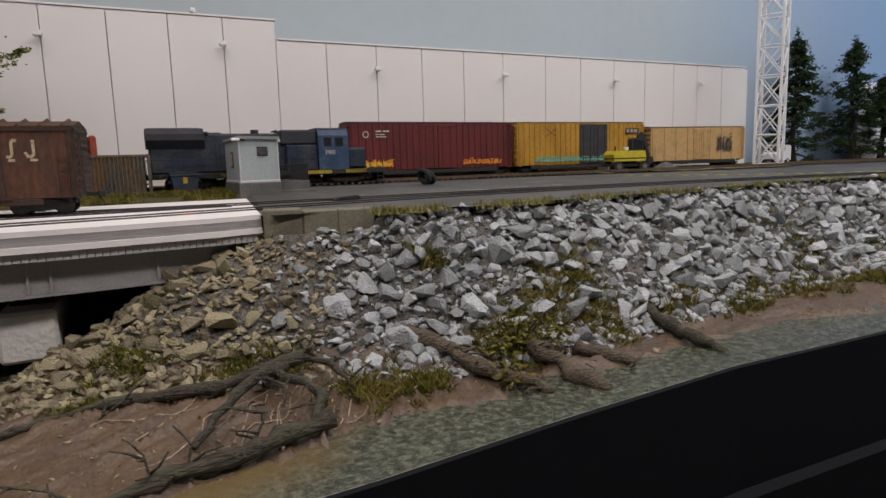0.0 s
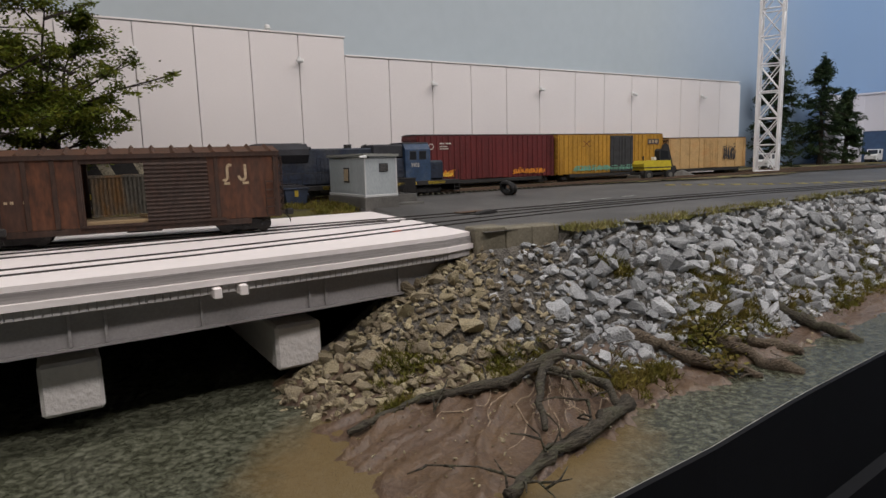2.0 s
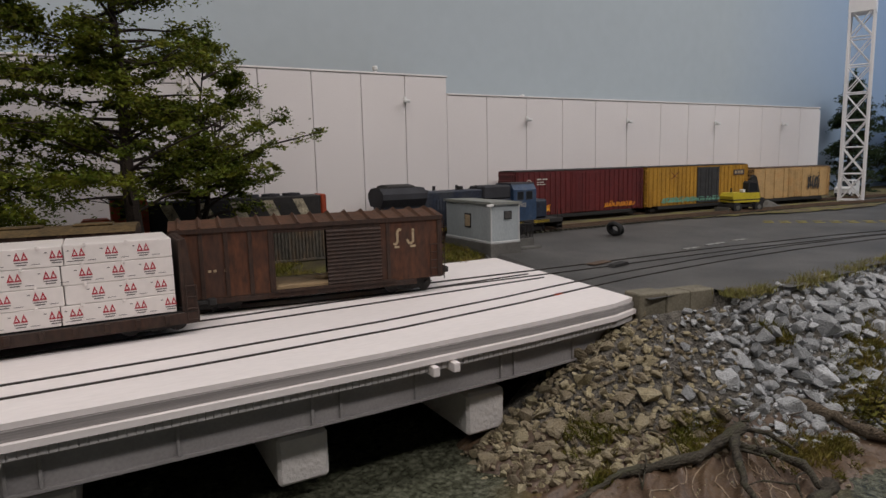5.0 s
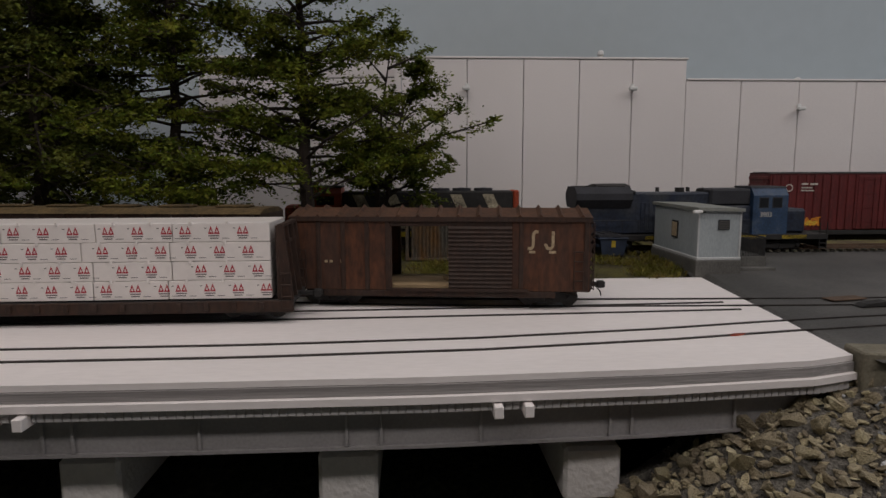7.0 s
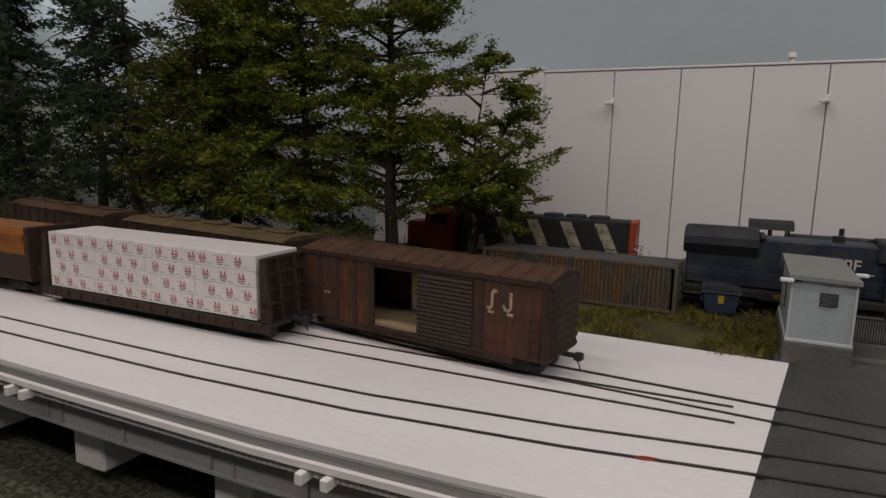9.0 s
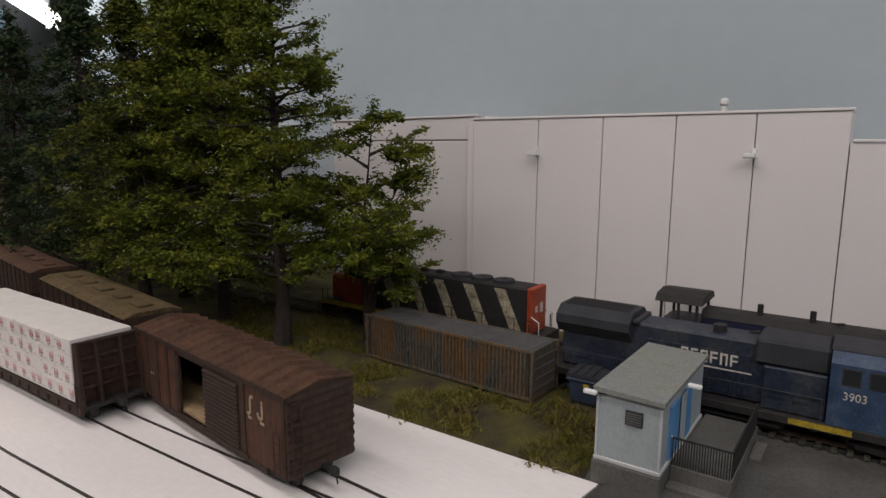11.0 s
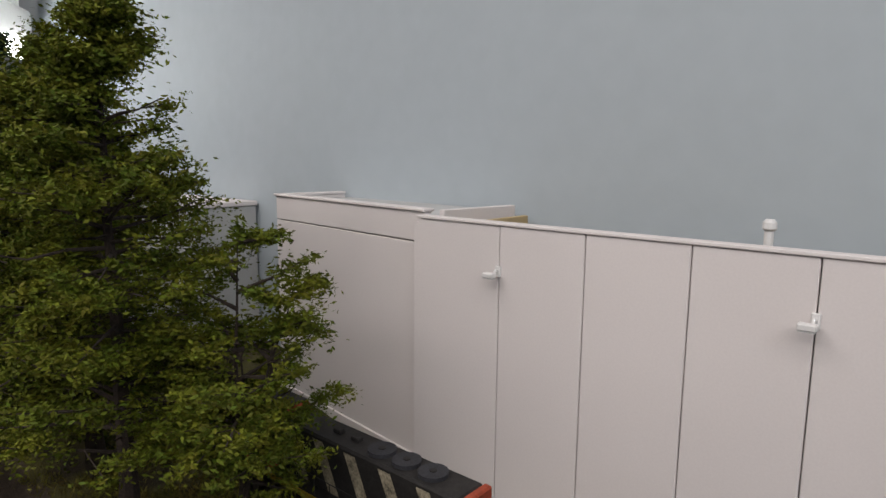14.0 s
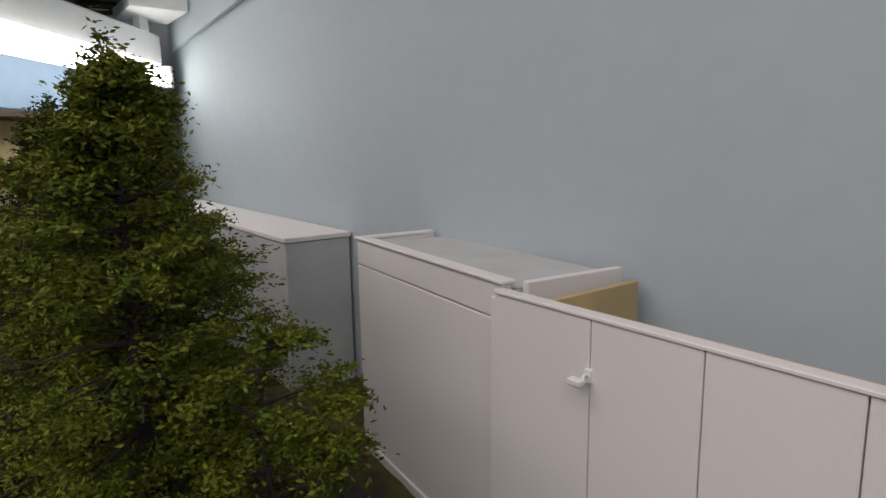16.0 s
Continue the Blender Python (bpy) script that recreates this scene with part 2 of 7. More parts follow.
wmap.inputs["Scale"].default_value = (0.078, 0.060, 1.0)
wl.new(wtc.outputs["Object"], wmap.inputs[0])
wlen.operation = "LENGTH"
wl.new(wmap.outputs[0], wlen.inputs[0])
wno.inputs["Scale"].default_value = 70
wl.new(wtc.outputs["Object"], wno.inputs["Vector"])
wad.operation = "MULTIPLY_ADD"
wl.new(wno.outputs[0], wad.inputs[0])
wad.inputs[1].default_value = 0.30
wl.new(wlen.outputs["Value"], wad.inputs[2])
wmr.inputs[1].default_value, wmr.inputs[2].default_value, wmr.inputs[3].default_value, wmr.inputs[4].default_value = 0.95, 1.28, 0.85, 0.0
wl.new(wad.outputs[0], wmr.inputs[0])
wmx.data_type = "RGBA"
wl.new(wmr.outputs[0], wmx.inputs[0])
wl.new(wsrc, wmx.inputs[6])
wmx.inputs[7].default_value = (0.165, 0.115, 0.050, 1)
wl.new(wmx.outputs[2], wp.inputs["Base Color"])
M["fascia"].node_tree.nodes["Principled BSDF"].inputs["Specular IOR Level"].default_value = 0.10
M["lip"] = mat("pale_resin_edge", (0.45, 0.45, 0.42), 0.4, var=0.2, scale=200)
# the painted sky turns bluer towards the far corner
bn, bl = M["backdrop"].node_tree.nodes, M["backdrop"].node_tree.links
bp = bn["Principled BSDF"]
bsrc = bp.inputs["Base Color"].links[0].from_socket
btc, bsep, bmr, bmx = bn.new("ShaderNodeTexCoord"), bn.new("ShaderNodeSeparateXYZ"), bn.new("ShaderNodeMapRange"), bn.new("ShaderNodeMix")
bl.new(btc.outputs["Object"], bsep.inputs[0])
bl.new(bsep.outputs[0], bmr.inputs[0])
bmr.inputs[1].default_value, bmr.inputs[2].default_value = 0.75, 1.35
bmx.data_type = "RGBA"
bl.new(bmr.outputs[0], bmx.inputs[0])
bl.new(bsrc, bmx.inputs[6])
bmx.inputs[7].default_value = (0.24, 0.36, 0.56, 1)
bl.new(bmx.outputs[2], bp.inputs["Base Color"])


# ---- builders ----
class Shape:
    """Gathers vertices and faces of one mesh."""

    def __init__(self):
        self.v, self.f = [], []

    def add(self, verts, faces, m=None):
        k = len(self.v)
        self.v += [tuple(m @ Vector(p)) if m else tuple(p) for p in verts]
        self.f += [tuple(i + k for i in f) for f in faces]
        return self

    def box(self, x0, x1, y0, y1, z0, z1, c=0.0, m=None):
        """A box with chamfered edges of size c."""
        if c <= 0:
            vs = [(x, y, z) for x in (x0, x1) for y in (y0, y1) for z in (z0, z1)]
            return self.add(vs, [(0, 1, 3, 2), (4, 6, 7, 5), (0, 4, 5, 1), (2, 3, 7, 6), (0, 2, 6, 4), (1, 5, 7, 3)], m)
        c = min(c, (x1 - x0) / 2.01, (y1 - y0) / 2.01, (z1 - z0) / 2.01)
        pts = []
        for x, sx in ((x0, 1), (x1, -1)):
            for y, sy in ((y0, 1), (y1, -1)):
                for z, sz in ((z0, 1), (z1, -1)):
                    pts += [(x, y + sy * c, z + sz * c), (x + sx * c, y, z + sz * c), (x + sx * c, y + sy * c, z)]
        bm = bmesh.new()
        vs = [bm.verts.new(p) for p in pts]
        bmesh.ops.convex_hull(bm, input=vs)
        bm.verts.index_update()
        self.add([v.co.copy() for v in bm.verts], [[v.index for v in f.verts] for f in bm.faces], m)
        bm.free()
        return self

    def prism(self, outline, a0, a1, axis="x", m=None):
        """An outline in the two other axes, drawn out from a0 to a1 along an axis."""
        n = len(outline)
        put = {"x": lambda a, p: (a, p[0], p[1]), "y": lambda a, p: (p[0], a, p[1]), "z": lambda a, p: (p[0], p[1], a)}[axis]
        vs = [put(a, p) for a in (a0, a1) for p in outline]
        fs = [(i, (i + 1) % n, n + (i + 1) % n, n + i) for i in range(n)] + [tuple(range(n))[::-1], tuple(range(n, 2 * n))]
        return self.add(vs, fs, m)

    def tube(self, pts, radii, seg=6, m=None, cap=True):
        """A round tube along points, with a radius at each."""
        pts = [Vector(p) for p in pts]
        if not hasattr(radii, "__len__"):
            radii = [radii] * len(pts)
        vs, fs = [], []
        for i, p in enumerate(pts):
            d = (pts[min(i + 1, len(pts) - 1)] - pts[max(i - 1, 0)]).normalized()
            a = d.cross(Vector((0, 0, 1)) if abs(d.z) < 0.9 else Vector((1, 0, 0))).normalized()
            b = d.cross(a)
            vs += [p + radii[i] * (math.cos(t) * a + math.sin(t) * b) for t in (2 * math.pi * k / seg for k in range(seg))]
        for i in range(len(pts) - 1):
            fs += [(i * seg + k, i * seg + (k + 1) % seg, (i + 1) * seg + (k + 1) % seg, (i + 1) * seg + k) for k in range(seg)]
        if cap:
            fs += [tuple(range(seg))[::-1], tuple(range((len(pts) - 1) * seg, len(pts) * seg))]
        return self.add(vs, fs, m)

    def disc(self, centre, axis, r, half, seg=14, m=None):
        c, a = Vector(centre), Vector(axis).normalized()
        return self.tube([c - a * half, c + a * half], r, seg, m)

    def mesh(self, name, material, smooth=False):
        me = bpy.data.meshes.new(name)
        me.from_pydata(self.v, [], self.f)
        bm = bmesh.new()
        bm.from_mesh(me)
        bmesh.ops.recalc_face_normals(bm, faces=bm.faces)
        bm.to_mesh(me)
        bm.free()
        me.materials.append(material)
        if smooth:
            me.polygons.foreach_set("use_smooth", [True] * len(me.polygons))
        return me


def part(name, shape, material, parent=None, label="", smooth=False, m=None):
    """One mesh object, under a thing or a part if one is given."""
    ob = new(name, shape.mesh(name, material, smooth) if isinstance(shape, Shape) else shape)
    if parent is not None:
        ob.parent = parent
    if m is not None:
        ob.matrix_basis = m
    return tagged(ob, label) if label else ob


def thing(name, label, category, group="", kind="", m=None):
    ob = new(name)
    ob.empty_display_size = 0.01
    if m is not None:
        ob.matrix_basis = m
    return tagged(ob, label, category, group, kind)


def lettering(text, size, material, parent, m, label=""):
    cu = bpy.data.curves.new("lettering", "FONT")
    cu.body, cu.size, cu.extrude, cu.align_x = text, size, 0.00008, "CENTER"
    tmp = bpy.data.objects.new("lettering_tmp", cu)
    scene.collection.objects.link(tmp)
    bpy.context.view_layer.update()
    me = bpy.data.meshes.new_from_object(tmp.evaluated_get(bpy.context.evaluated_depsgraph_get()))
    bpy.data.objects.remove(tmp)
    me.materials.clear()
    me.materials.append(material)
    return part("lettering", me, material, parent, label, m=m)


def sheet(name, xs, ys, height, material, label, category, keep=None, kind="structure"):
    """A ground sheet over a grid, with a height at each point."""
    idx, vs, fs = {}, [], []
    for i, x in enumerate(xs):
        for j, y in enumerate(ys):
            idx[i, j] = len(vs)
            vs.append((x, y, height(x, y)))
    for i in range(len(xs) - 1):
        for j in range(len(ys) - 1):
            if keep is None or keep((xs[i] + xs[i + 1]) / 2, (ys[j] + ys[j + 1]) / 2):
                fs.append((idx[i, j], idx[i + 1, j], idx[i + 1, j + 1], idx[i, j + 1]))
    me = bpy.data.meshes.new(name)
    me.from_pydata(vs, [], fs)
    me.materials.append(material)
    me.polygons.foreach_set("use_smooth", [True] * len(me.polygons))
    return tagged(new(name, me), label, category, kind=kind)


def steps(a, b, d):
    return list(np.linspace(a, b, max(2, int(round((b - a) / d)) + 1)))


def interp(table):
    xs, ys = zip(*table)
    return lambda x: float(np.interp(x, xs, ys))


WATER_Z = -0.0655


def smooth_step(a, b, x):
    t = min(1.0, max(0.0, (x - a) / (b - a)))
    return t * t * (3 - 2 * t)


# ---- the room ----
WALL_Y = 0.755
out = [(-1.045, WALL_Y), (1.25, WALL_Y)]
out += [(1.25 + 0.45 * math.sin(a), WALL_Y - 0.45 + 0.45 * math.cos(a)) for a in (radians(d) for d in range(10, 91, 8))] + [(1.70, -0.9)]
sh = Shape()
top = 0.60
n = len(out)
sh.add([(x, y, z) for z in (-0.12, top) for x, y in out], [(i, i + 1, n + i + 1, n + i) for i in range(n - 1)])
sh.add([(x + 0.02 * (i > 1), y + 0.02, z) for z in (-0.12, top) for i, (x, y) in enumerate(out)], [(i, n + i, n + i + 1, i + 1) for i in range(n - 1)])
back = part("wall_north", sh, M["backdrop"], smooth=True)
tagged(back, "blue-grey painted backdrop wall behind the layout", "wall", kind="structure")
# Room shell; the unseen floor and south wall act as pale reflectors.
for name, box, key, label in (
    ("ceiling", (-2.6, 2.6, -1.9, 0.80, 1.25, 1.29), "ceiling", "brown board ceiling over the layout"),
    ("wall_south", (-2.6, 2.6, -1.94, -1.90, -1.2, 1.25), "roomwall", "unseen room wall across the aisle, assumed pale to bounce light"),
    ("wall_west", (-2.64, -2.6, -1.9, 0.80, -1.2, 1.25), "ceiling", "brown panelled room wall"),
    ("wall_east", (2.6, 2.64, -1.9, 0.80, -1.2, 1.25), "backdrop", "plain painted room wall"),
    ("floor", (-2.6, 2.6, -1.9, 0.80, -1.24, -1.2), "carpet", "unseen grey room floor, assumed pale to bounce light"),
    ("wall_north_upper", (-2.6, 2.6, 0.80, 0.84, -1.2, 1.25), "backdrop", "painted room wall behind the backdrop"),
):
    tagged(part(name, Shape().box(*box), M[key]), label, "floor" if name == "floor" else name.split("_")[0], kind="structure")

# the lit recess past the end of the backdrop: soffit, lamp, boards; the lamp hangs at a slant to the wall
recess = pose(-1.0, 0.725, -0.016, 0, 0, -36.9)
soff = part("soffit", Shape().box(-0.1, 0.42, -0.95, 0.02, 0.505, 0.52, 0.002), M["ceiling"], m=recess)
tagged(soff, "dark brown board soffit over the far shelf", "soffit", kind="structure")
lampth = thing("tube_lamp", "white fluorescent tube lamp under the brown soffit, lit", "lamp", m=recess)
part("housing", Shape().box(-0.005, 0.50, -0.030, -0.004, 0.392, 0.440, 0.003), M["fixture"], lampth)
part("tube", Shape().tube([(0.006, 0.0, 0.372), (0.50, 0.0, 0.372)], 0.0130, 14), glow("lit_tube", (1.0, 0.97, 0.92), 9.0), lampth, "glowing white tube")
for x in (-0.004, 0.505):
    part("tube_holder", Shape().box(x - 0.006, x + 0.006, -0.012, 0.010, 0.357, 0.392, 0.001), M["fixture"], lampth)
part("bracket", Shape().box(0.02, 0.05, -0.022, -0.010, 0.440, 0.505, 0.001), M["fixture"], lampth)
part("bracket", Shape().box(0.40, 0.42, -0.022, -0.010, 0.440, 0.505, 0.001), M["fixture"], lampth)
sht = part("rafter", Shape().box(-1.02, -0.90, 0.66, 0.742, 0.445, 0.462, 0.001), M["fixture"])
tagged(sht, "white board rafter end against the wall", "board", kind="structure")
bk = part("far_panel", Shape().box(-0.05, 0.60, -0.105, -0.085, 0.310, 0.392, 0.002), M["skyblue"], m=recess)
tagged(bk, "pale blue panel lit by the tube lamp", "panel", kind="structure")
bk2 = part("far_board", Shape().box(-0.08, 0.60, -0.140, -0.120, -0.2, 0.300, 0.002), M["card"], m=recess)
tagged(bk2, "tan board below the lit panel", "panel", kind="structure")
ledge = part("far_ledge", Shape().box(-0.08, 0.60, -0.140, -0.080, 0.300, 0.309, 0.001), M["ceiling"], m=recess)
tagged(ledge, "dark brown ledge under the lit panel", "ledge", kind="structure")
spot = thing("ceiling_spot", "black ring spotlight with a pale lens in the brown soffit", "lamp", m=pose(-1.14, 0.660, 0.4835))
ring = Shape()
n, k = 24, 8
ring.add([((0.030 + 0.007 * math.cos(b)) * math.cos(a), (0.030 + 0.007 * math.cos(b)) * math.sin(a), 0.007 * math.sin(b)) for a in (2 * math.pi * i / n for i in range(n)) for b in (2 * math.pi * q / k for q in range(k))],
         [(i * k + q, ((i + 1) % n) * k + q, ((i + 1) % n) * k + (q + 1) % k, i * k + (q + 1) % k) for i in range(n) for q in range(k)])
part("ring", ring, M["black"], spot, smooth=True)
part("lens", Shape().disc((0, 0, 0.0015), (0, 0, 1), 0.024, 0.0015, 20), M["fixture"], spot, "pale round lens")
trim = part("wall_trim", Shape().prism([(-1.045, 0.404), (-0.68, 0.427), (-0.45, 0.443), (-0.45, 0.52), (-1.045, 0.52)], 0.7465, 0.7525, "y"), M["backdrop"])
tagged(trim, "slanting painted trim board on the backdrop", "trim", kind="structure")

# ---- fascia and water ----
edge_y = interp([(-1.0, 0.139), (-0.3, 0.142), (0.0, 0.1455), (0.06, 0.1490), (0.13, 0.1565), (0.22, 0.1630), (0.35, 0.160), (1.0, 0.155), (1.7, 0.15)])
xs = steps(-1.0, 1.7, 0.02)
sh = Shape()
k = len(xs)
prof = [(0.0, WATER_Z + 0.0006), (-0.0012, WATER_Z - 0.0002), (-0.0045, -0.118), (-0.010, -0.119), (-0.010, -1.198), (0.01, -1.198), (0.0, -0.10)]
vs, fs = [], []
for x in xs:
    vs += [(x, edge_y(x) + dy, z) for dy, z in prof]
p = len(prof)
for i in range(k - 1):
    fs += [(i * p + j, (i + 1) * p + j, (i + 1) * p + (j + 1) % p, i * p + (j + 1) % p) for j in range(p)]
tagged(part("fascia", sh.add(vs, fs), M["fascia"]), "black painted fascia along the front of the layout", "fascia", kind="structure")
vs, fs = [], []
sh = Shape()
sh.tube([(x, edge_y(x) + 0.0002, WATER_Z + 0.0002) for x in xs], 0.00035, 5)
tagged(part("water_edge", sh, M["lip"]), "thin pale lip of resin along the fascia", "trim", kind="structure")
rows = [0.0, 0.06, 0.15, 0.4, 0.75]
for x in xs:
    vs += [(x, edge_y(x) + 0.0003 if r == 0 else max(edge_y(x) + r, r), WATER_Z) for r in rows]
for i in range(k - 1):
    fs += [(i * 5 + j, (i + 1) * 5 + j, (i + 1) * 5 + j + 1, i * 5 + j + 1) for j in range(4)]
tagged(part("water", Shape().add(vs, fs), M["water"]), "murky grey-green resin river surface", "water", kind="structure")

# ---- ground ----
rock_top = interp([(0.05, 0.292), (0.10, 0.272), (0.157, 0.266), (0.257, 0.276), (0.41, 0.292), (0.59, 0.297), (0.8, 0.29), (1.7, 0.26)])


def lie(x, y):
    """Height of the yard: level by the river, a little higher at the back."""
    return 0.0035 * smooth_step(0.38, 0.52, y)


def fall(x, y):
    return math.hypot(max(0.0, 0.062 - x) * 0.5, max(0.0, rock_top(max(x, 0.05)) - y))


def reach(x, y):
    """Distance down the bank, shortened where the sand bar runs out."""
    f = fall(x, y)
    return f - 0.040 * math.exp(-((x - 0.005) / 0.055) ** 2) * smooth_step(0.05, 0.11, f) - 0.016 * math.exp(-((x - 0.07) / 0.03) ** 2) * smooth_step(0.06, 0.09, f)


bank_profile = interp([(0.0, -0.004), (0.01, -0.014), (0.02, -0.025), (0.04, -0.049), (0.055, -0.0585), (0.065, -0.0620), (0.076, -0.0648), (0.081, -0.0662), (0.095, -0.071), (0.3, -0.08)])


shore_y = interp([(-0.16, 0.19), (-0.06, 0.188), (-0.045, 0.178), (-0.025, 0.166), (-0.007, 0.171), (0.03, 0.177), (0.063, 0.187), (0.09, 0.189), (0.123, 0.186), (0.137, 0.200), (0.173, 0.190), (0.20, 0.195), (0.25, 0.198),
                  (0.32, 0.195), (0.36, 0.187), (0.45, 0.193), (0.6, 0.19), (0.9, 0.2), (1.7, 0.2)])


def bank(x, y):
    d = fall(x, y)
    z = bank_profile(d)
    r = (1 - 0.75 * smooth_step(0.05, 0.075, d)) * 0.0022 * noise.noise((x * 45, y * 45, 0.3)) + 0.0012 * noise.noise((x * 130, y * 130, 1.7))
    z -= 0.006 * smooth_step(0.116, 0.106, x) * smooth_step(0.040, 0.0, d) * smooth_step(0.02, 0.055, x)
    s = min(y - shore_y(x), x + 0.047 + 0.006 * noise.noise((y * 60, 0.5, 0))) + 0.004 * noise.noise((x * 55, y * 55, 8))
    sand = WATER_Z + (0.0045 * smooth_step(-0.004, 0.045, s) if s > 0 else 0.5 * s)
    w = smooth_step(0.044, 0.058, fall(x, y))
    z = z * (1 - w) + sand * w
    d = 0.05 + 0.02 * w
    fan = math.atan2(0.262 - y, 0.085 - x) * 24 + 2.6 * noise.noise((x * 38, y * 38, 5))
    ridge = (1 - abs(math.sin(fan))) ** 3 + 0.6 * (1 - abs(math.sin(fan * 2.3 + 1 + noise.noise((x * 90, y * 90, 2))))) ** 3
    return z + r + 0.0030 * ridge * smooth_step(0.052, 0.066, d)


sheet("river_bank", steps(-0.16, -0.085, 0.0035)[:-1] + steps(-0.085, 0.17, 0.0014)[:-1] + steps(0.17, 1.70, 0.0035), steps(0.135, 0.31, 0.0014), bank, M["sand"], "eroded pinkish-brown sand bank at the foot of the stones", "river bank",
      keep=lambda x, y: fall(x, y) > 0.045 and y > edge_y(x) + 0.004)
sheet("rubble_slope", steps(-0.16, 1.70, 0.004), steps(0.16, 0.31, 0.004), lambda x, y: bank(x, y) - 0.0025 * (fall(x, y) > 0.05), M["rubble"], "steep slope of crushed stone and grit", "slope",
      keep=lambda x, y: fall(x, y) < 0.062 and (y < rock_top(max(x, 0.05)) + 0.018 or x < 0.066))
def deck_end(y):
    """Where the white deck stops and the asphalt begins."""
    return 0.0587 + (y - 0.296) * 0.119


sheet("pavement", steps(0.042, 0.12, 0.002)[:-1] + steps(0.12, 1.72, 0.01), steps(0.262, 0.78, 0.006), lambda x, y: min(lie(x, y), -0.0008) if x < deck_end(y) + 0.0025 and y < 0.465 else lie(x, y), M["asphalt"], "worn dark grey asphalt road and yard", "asphalt",
      keep=lambda x, y: y > rock_top(x) - 0.002 and (x > 0.112 or y > 0.287) and (x > 0.062 or y > 0.298) and (x > 0.10 or y < 0.53) and (x > deck_end(y) - 0.006))


def yard_edge(x):
    return 0.553 + 0.02 * math.sin(x * 9) + 0.010 * noise.noise((x * 14, 0.2, 0)) - 0.09 * smooth_step(0.42, 0.75, x) * 0.6


sheet("yard_ground", steps(0.09, 1.70, 0.012), steps(0.50, 0.78, 0.006), lambda x, y: lie(x, y) + 0.0015 + 0.0008 * noise.noise((x * 60, y * 60, 0)), M["yard"],
      "brown gravel and dry grass round the yard tracks", "ground", keep=lambda x, y: y > yard_edge(x) and (x < 0.80 or y > 0.60))
sheet("grass_bank", steps(-1.30, 0.115, 0.008), steps(0.452, 0.78, 0.006), lambda x, y: -0.002 + 0.005 * smooth_step(0.46, 0.52, y) + 0.0015 * noise.noise((x * 40, y * 40, 0)), M["grassgnd"],
      "rough mossy grass and bare soil behind the bridge", "ground", keep=lambda x, y: x < 0.080 or y > 0.53)
sheet("dirt_strip", steps(-1.30, -0.03, 0.008), steps(0.452, 0.50, 0.006), lambda x, y: 0.0005 + 0.001 * noise.noise((x * 50, y * 50, 3)), M["dirt"],
      "bare brown dirt strip beside the white deck", "ground", keep=lambda x, y: y < 0.495 - 0.10 * smooth_step(-0.16, -0.02, x) + 0.01 * noise.noise((x * 25, 1, 0)))

# ---- the long white building ----
wall_m = M["wall"]
bld = thing("warehouse_building", "long white windowless warehouse with vertical panel joints", "building")
GROOVES = [-0.0552, -0.0030, 0.0490, 0.0988]
LOW = [0.203, 0.2595, 0.315, 0.3695, 0.4245, 0.488, 0.544, 0.601, 0.657, 0.712, 0.759, 0.811]


def panels(x_edges, z1, y0, parent, deep=0.006):
    for a, b in zip(x_edges, x_edges[1:]):
        part("panel", Shape().box(a + 0.00032, b - 0.00032, y0, y0 + deep, 0.0, z1, 0.0004), wall_m, parent)


panels([-0.1155, *GROOVES, 0.1500], 0.1692, 0.659, bld)
panels([0.1500, *LOW, 0.863], 0.1507, 0.6595, bld)
part("corner_strip", Shape().box(-0.1215, -0.1157, 0.6605, 0.668, 0.0, 0.1665), wall_m, bld)
part("core", Shape().box(-0.114, 0.1485, 0.6652, 0.671, 0.0, 0.167), M["groove"], bld, "dark backing seen in the joints")
part("core", Shape().box(0.1496, 0.862, 0.6656, 0.671, 0.0, 0.1485), M["groove"], bld, "dark backing seen in the joints")
part("coping", Shape().box(-0.117, 0.1511, 0.6580, 0.6655, 0.1694, 0.1713, 0.0004), wall_m, bld)
part("coping", Shape().box(0.1513, 0.865, 0.6584, 0.6660, 0.1509, 0.1527, 0.0004), wall_m, bld)
part("end_wall", Shape().box(0.8632, 0.870, 0.6612, 0.75, 0.0, 0.1482, 0.0004), wall_m, bld)
part("end_wall", Shape().box(0.1440, 0.1490, 0.6765, 0.725, 0.150, 0.1705, 0.0004), wall_m, bld)
part("roof", Shape().box(0.153, 0.858, 0.6765, 0.752, 0.140, 0.144), M["roofgrey"], bld)
part("roof_board", Shape().box(-0.113, 0.143, 0.6765, 0.710, 0.1520, 0.156), M["card"], bld, "bare tan board roof")
part("roof_board", Shape().box(-0.0985, -0.0945, 0.668, 0.748, 0.1300, 0.1665, 0.0004), M["card"], bld, "raw tan board upright")


def wall_lamp(x, y, z, parent):
    lamp = thing("wall_lamp", "small white wall floodlight on a bracket", "lamp", "warehouse wall lamps", m=pose(x, y, z) @ Matrix.Scale(0.78, 4))
    part("bracket", Shape().tube([(0, 0.001, 0.002), (0, -0.004, 0.003), (0, -0.006, 0.001)], 0.0009, 6), M["fixture"], lamp)
    part("back_plate", Shape().box(-0.0022, 0.0022, -0.0012, 0.001, -0.002, 0.006, 0.0004), M["fixture"], lamp)
    part("head", Shape().box(-0.0065, 0.0025, -0.011, -0.0055, -0.0018, 0.0018, 0.0006), M["fixture"], lamp)
    part("lens", Shape().box(-0.006, 0.002, -0.0105, -0.006, -0.0024, -0.0019), M["roofgrey"], lamp)


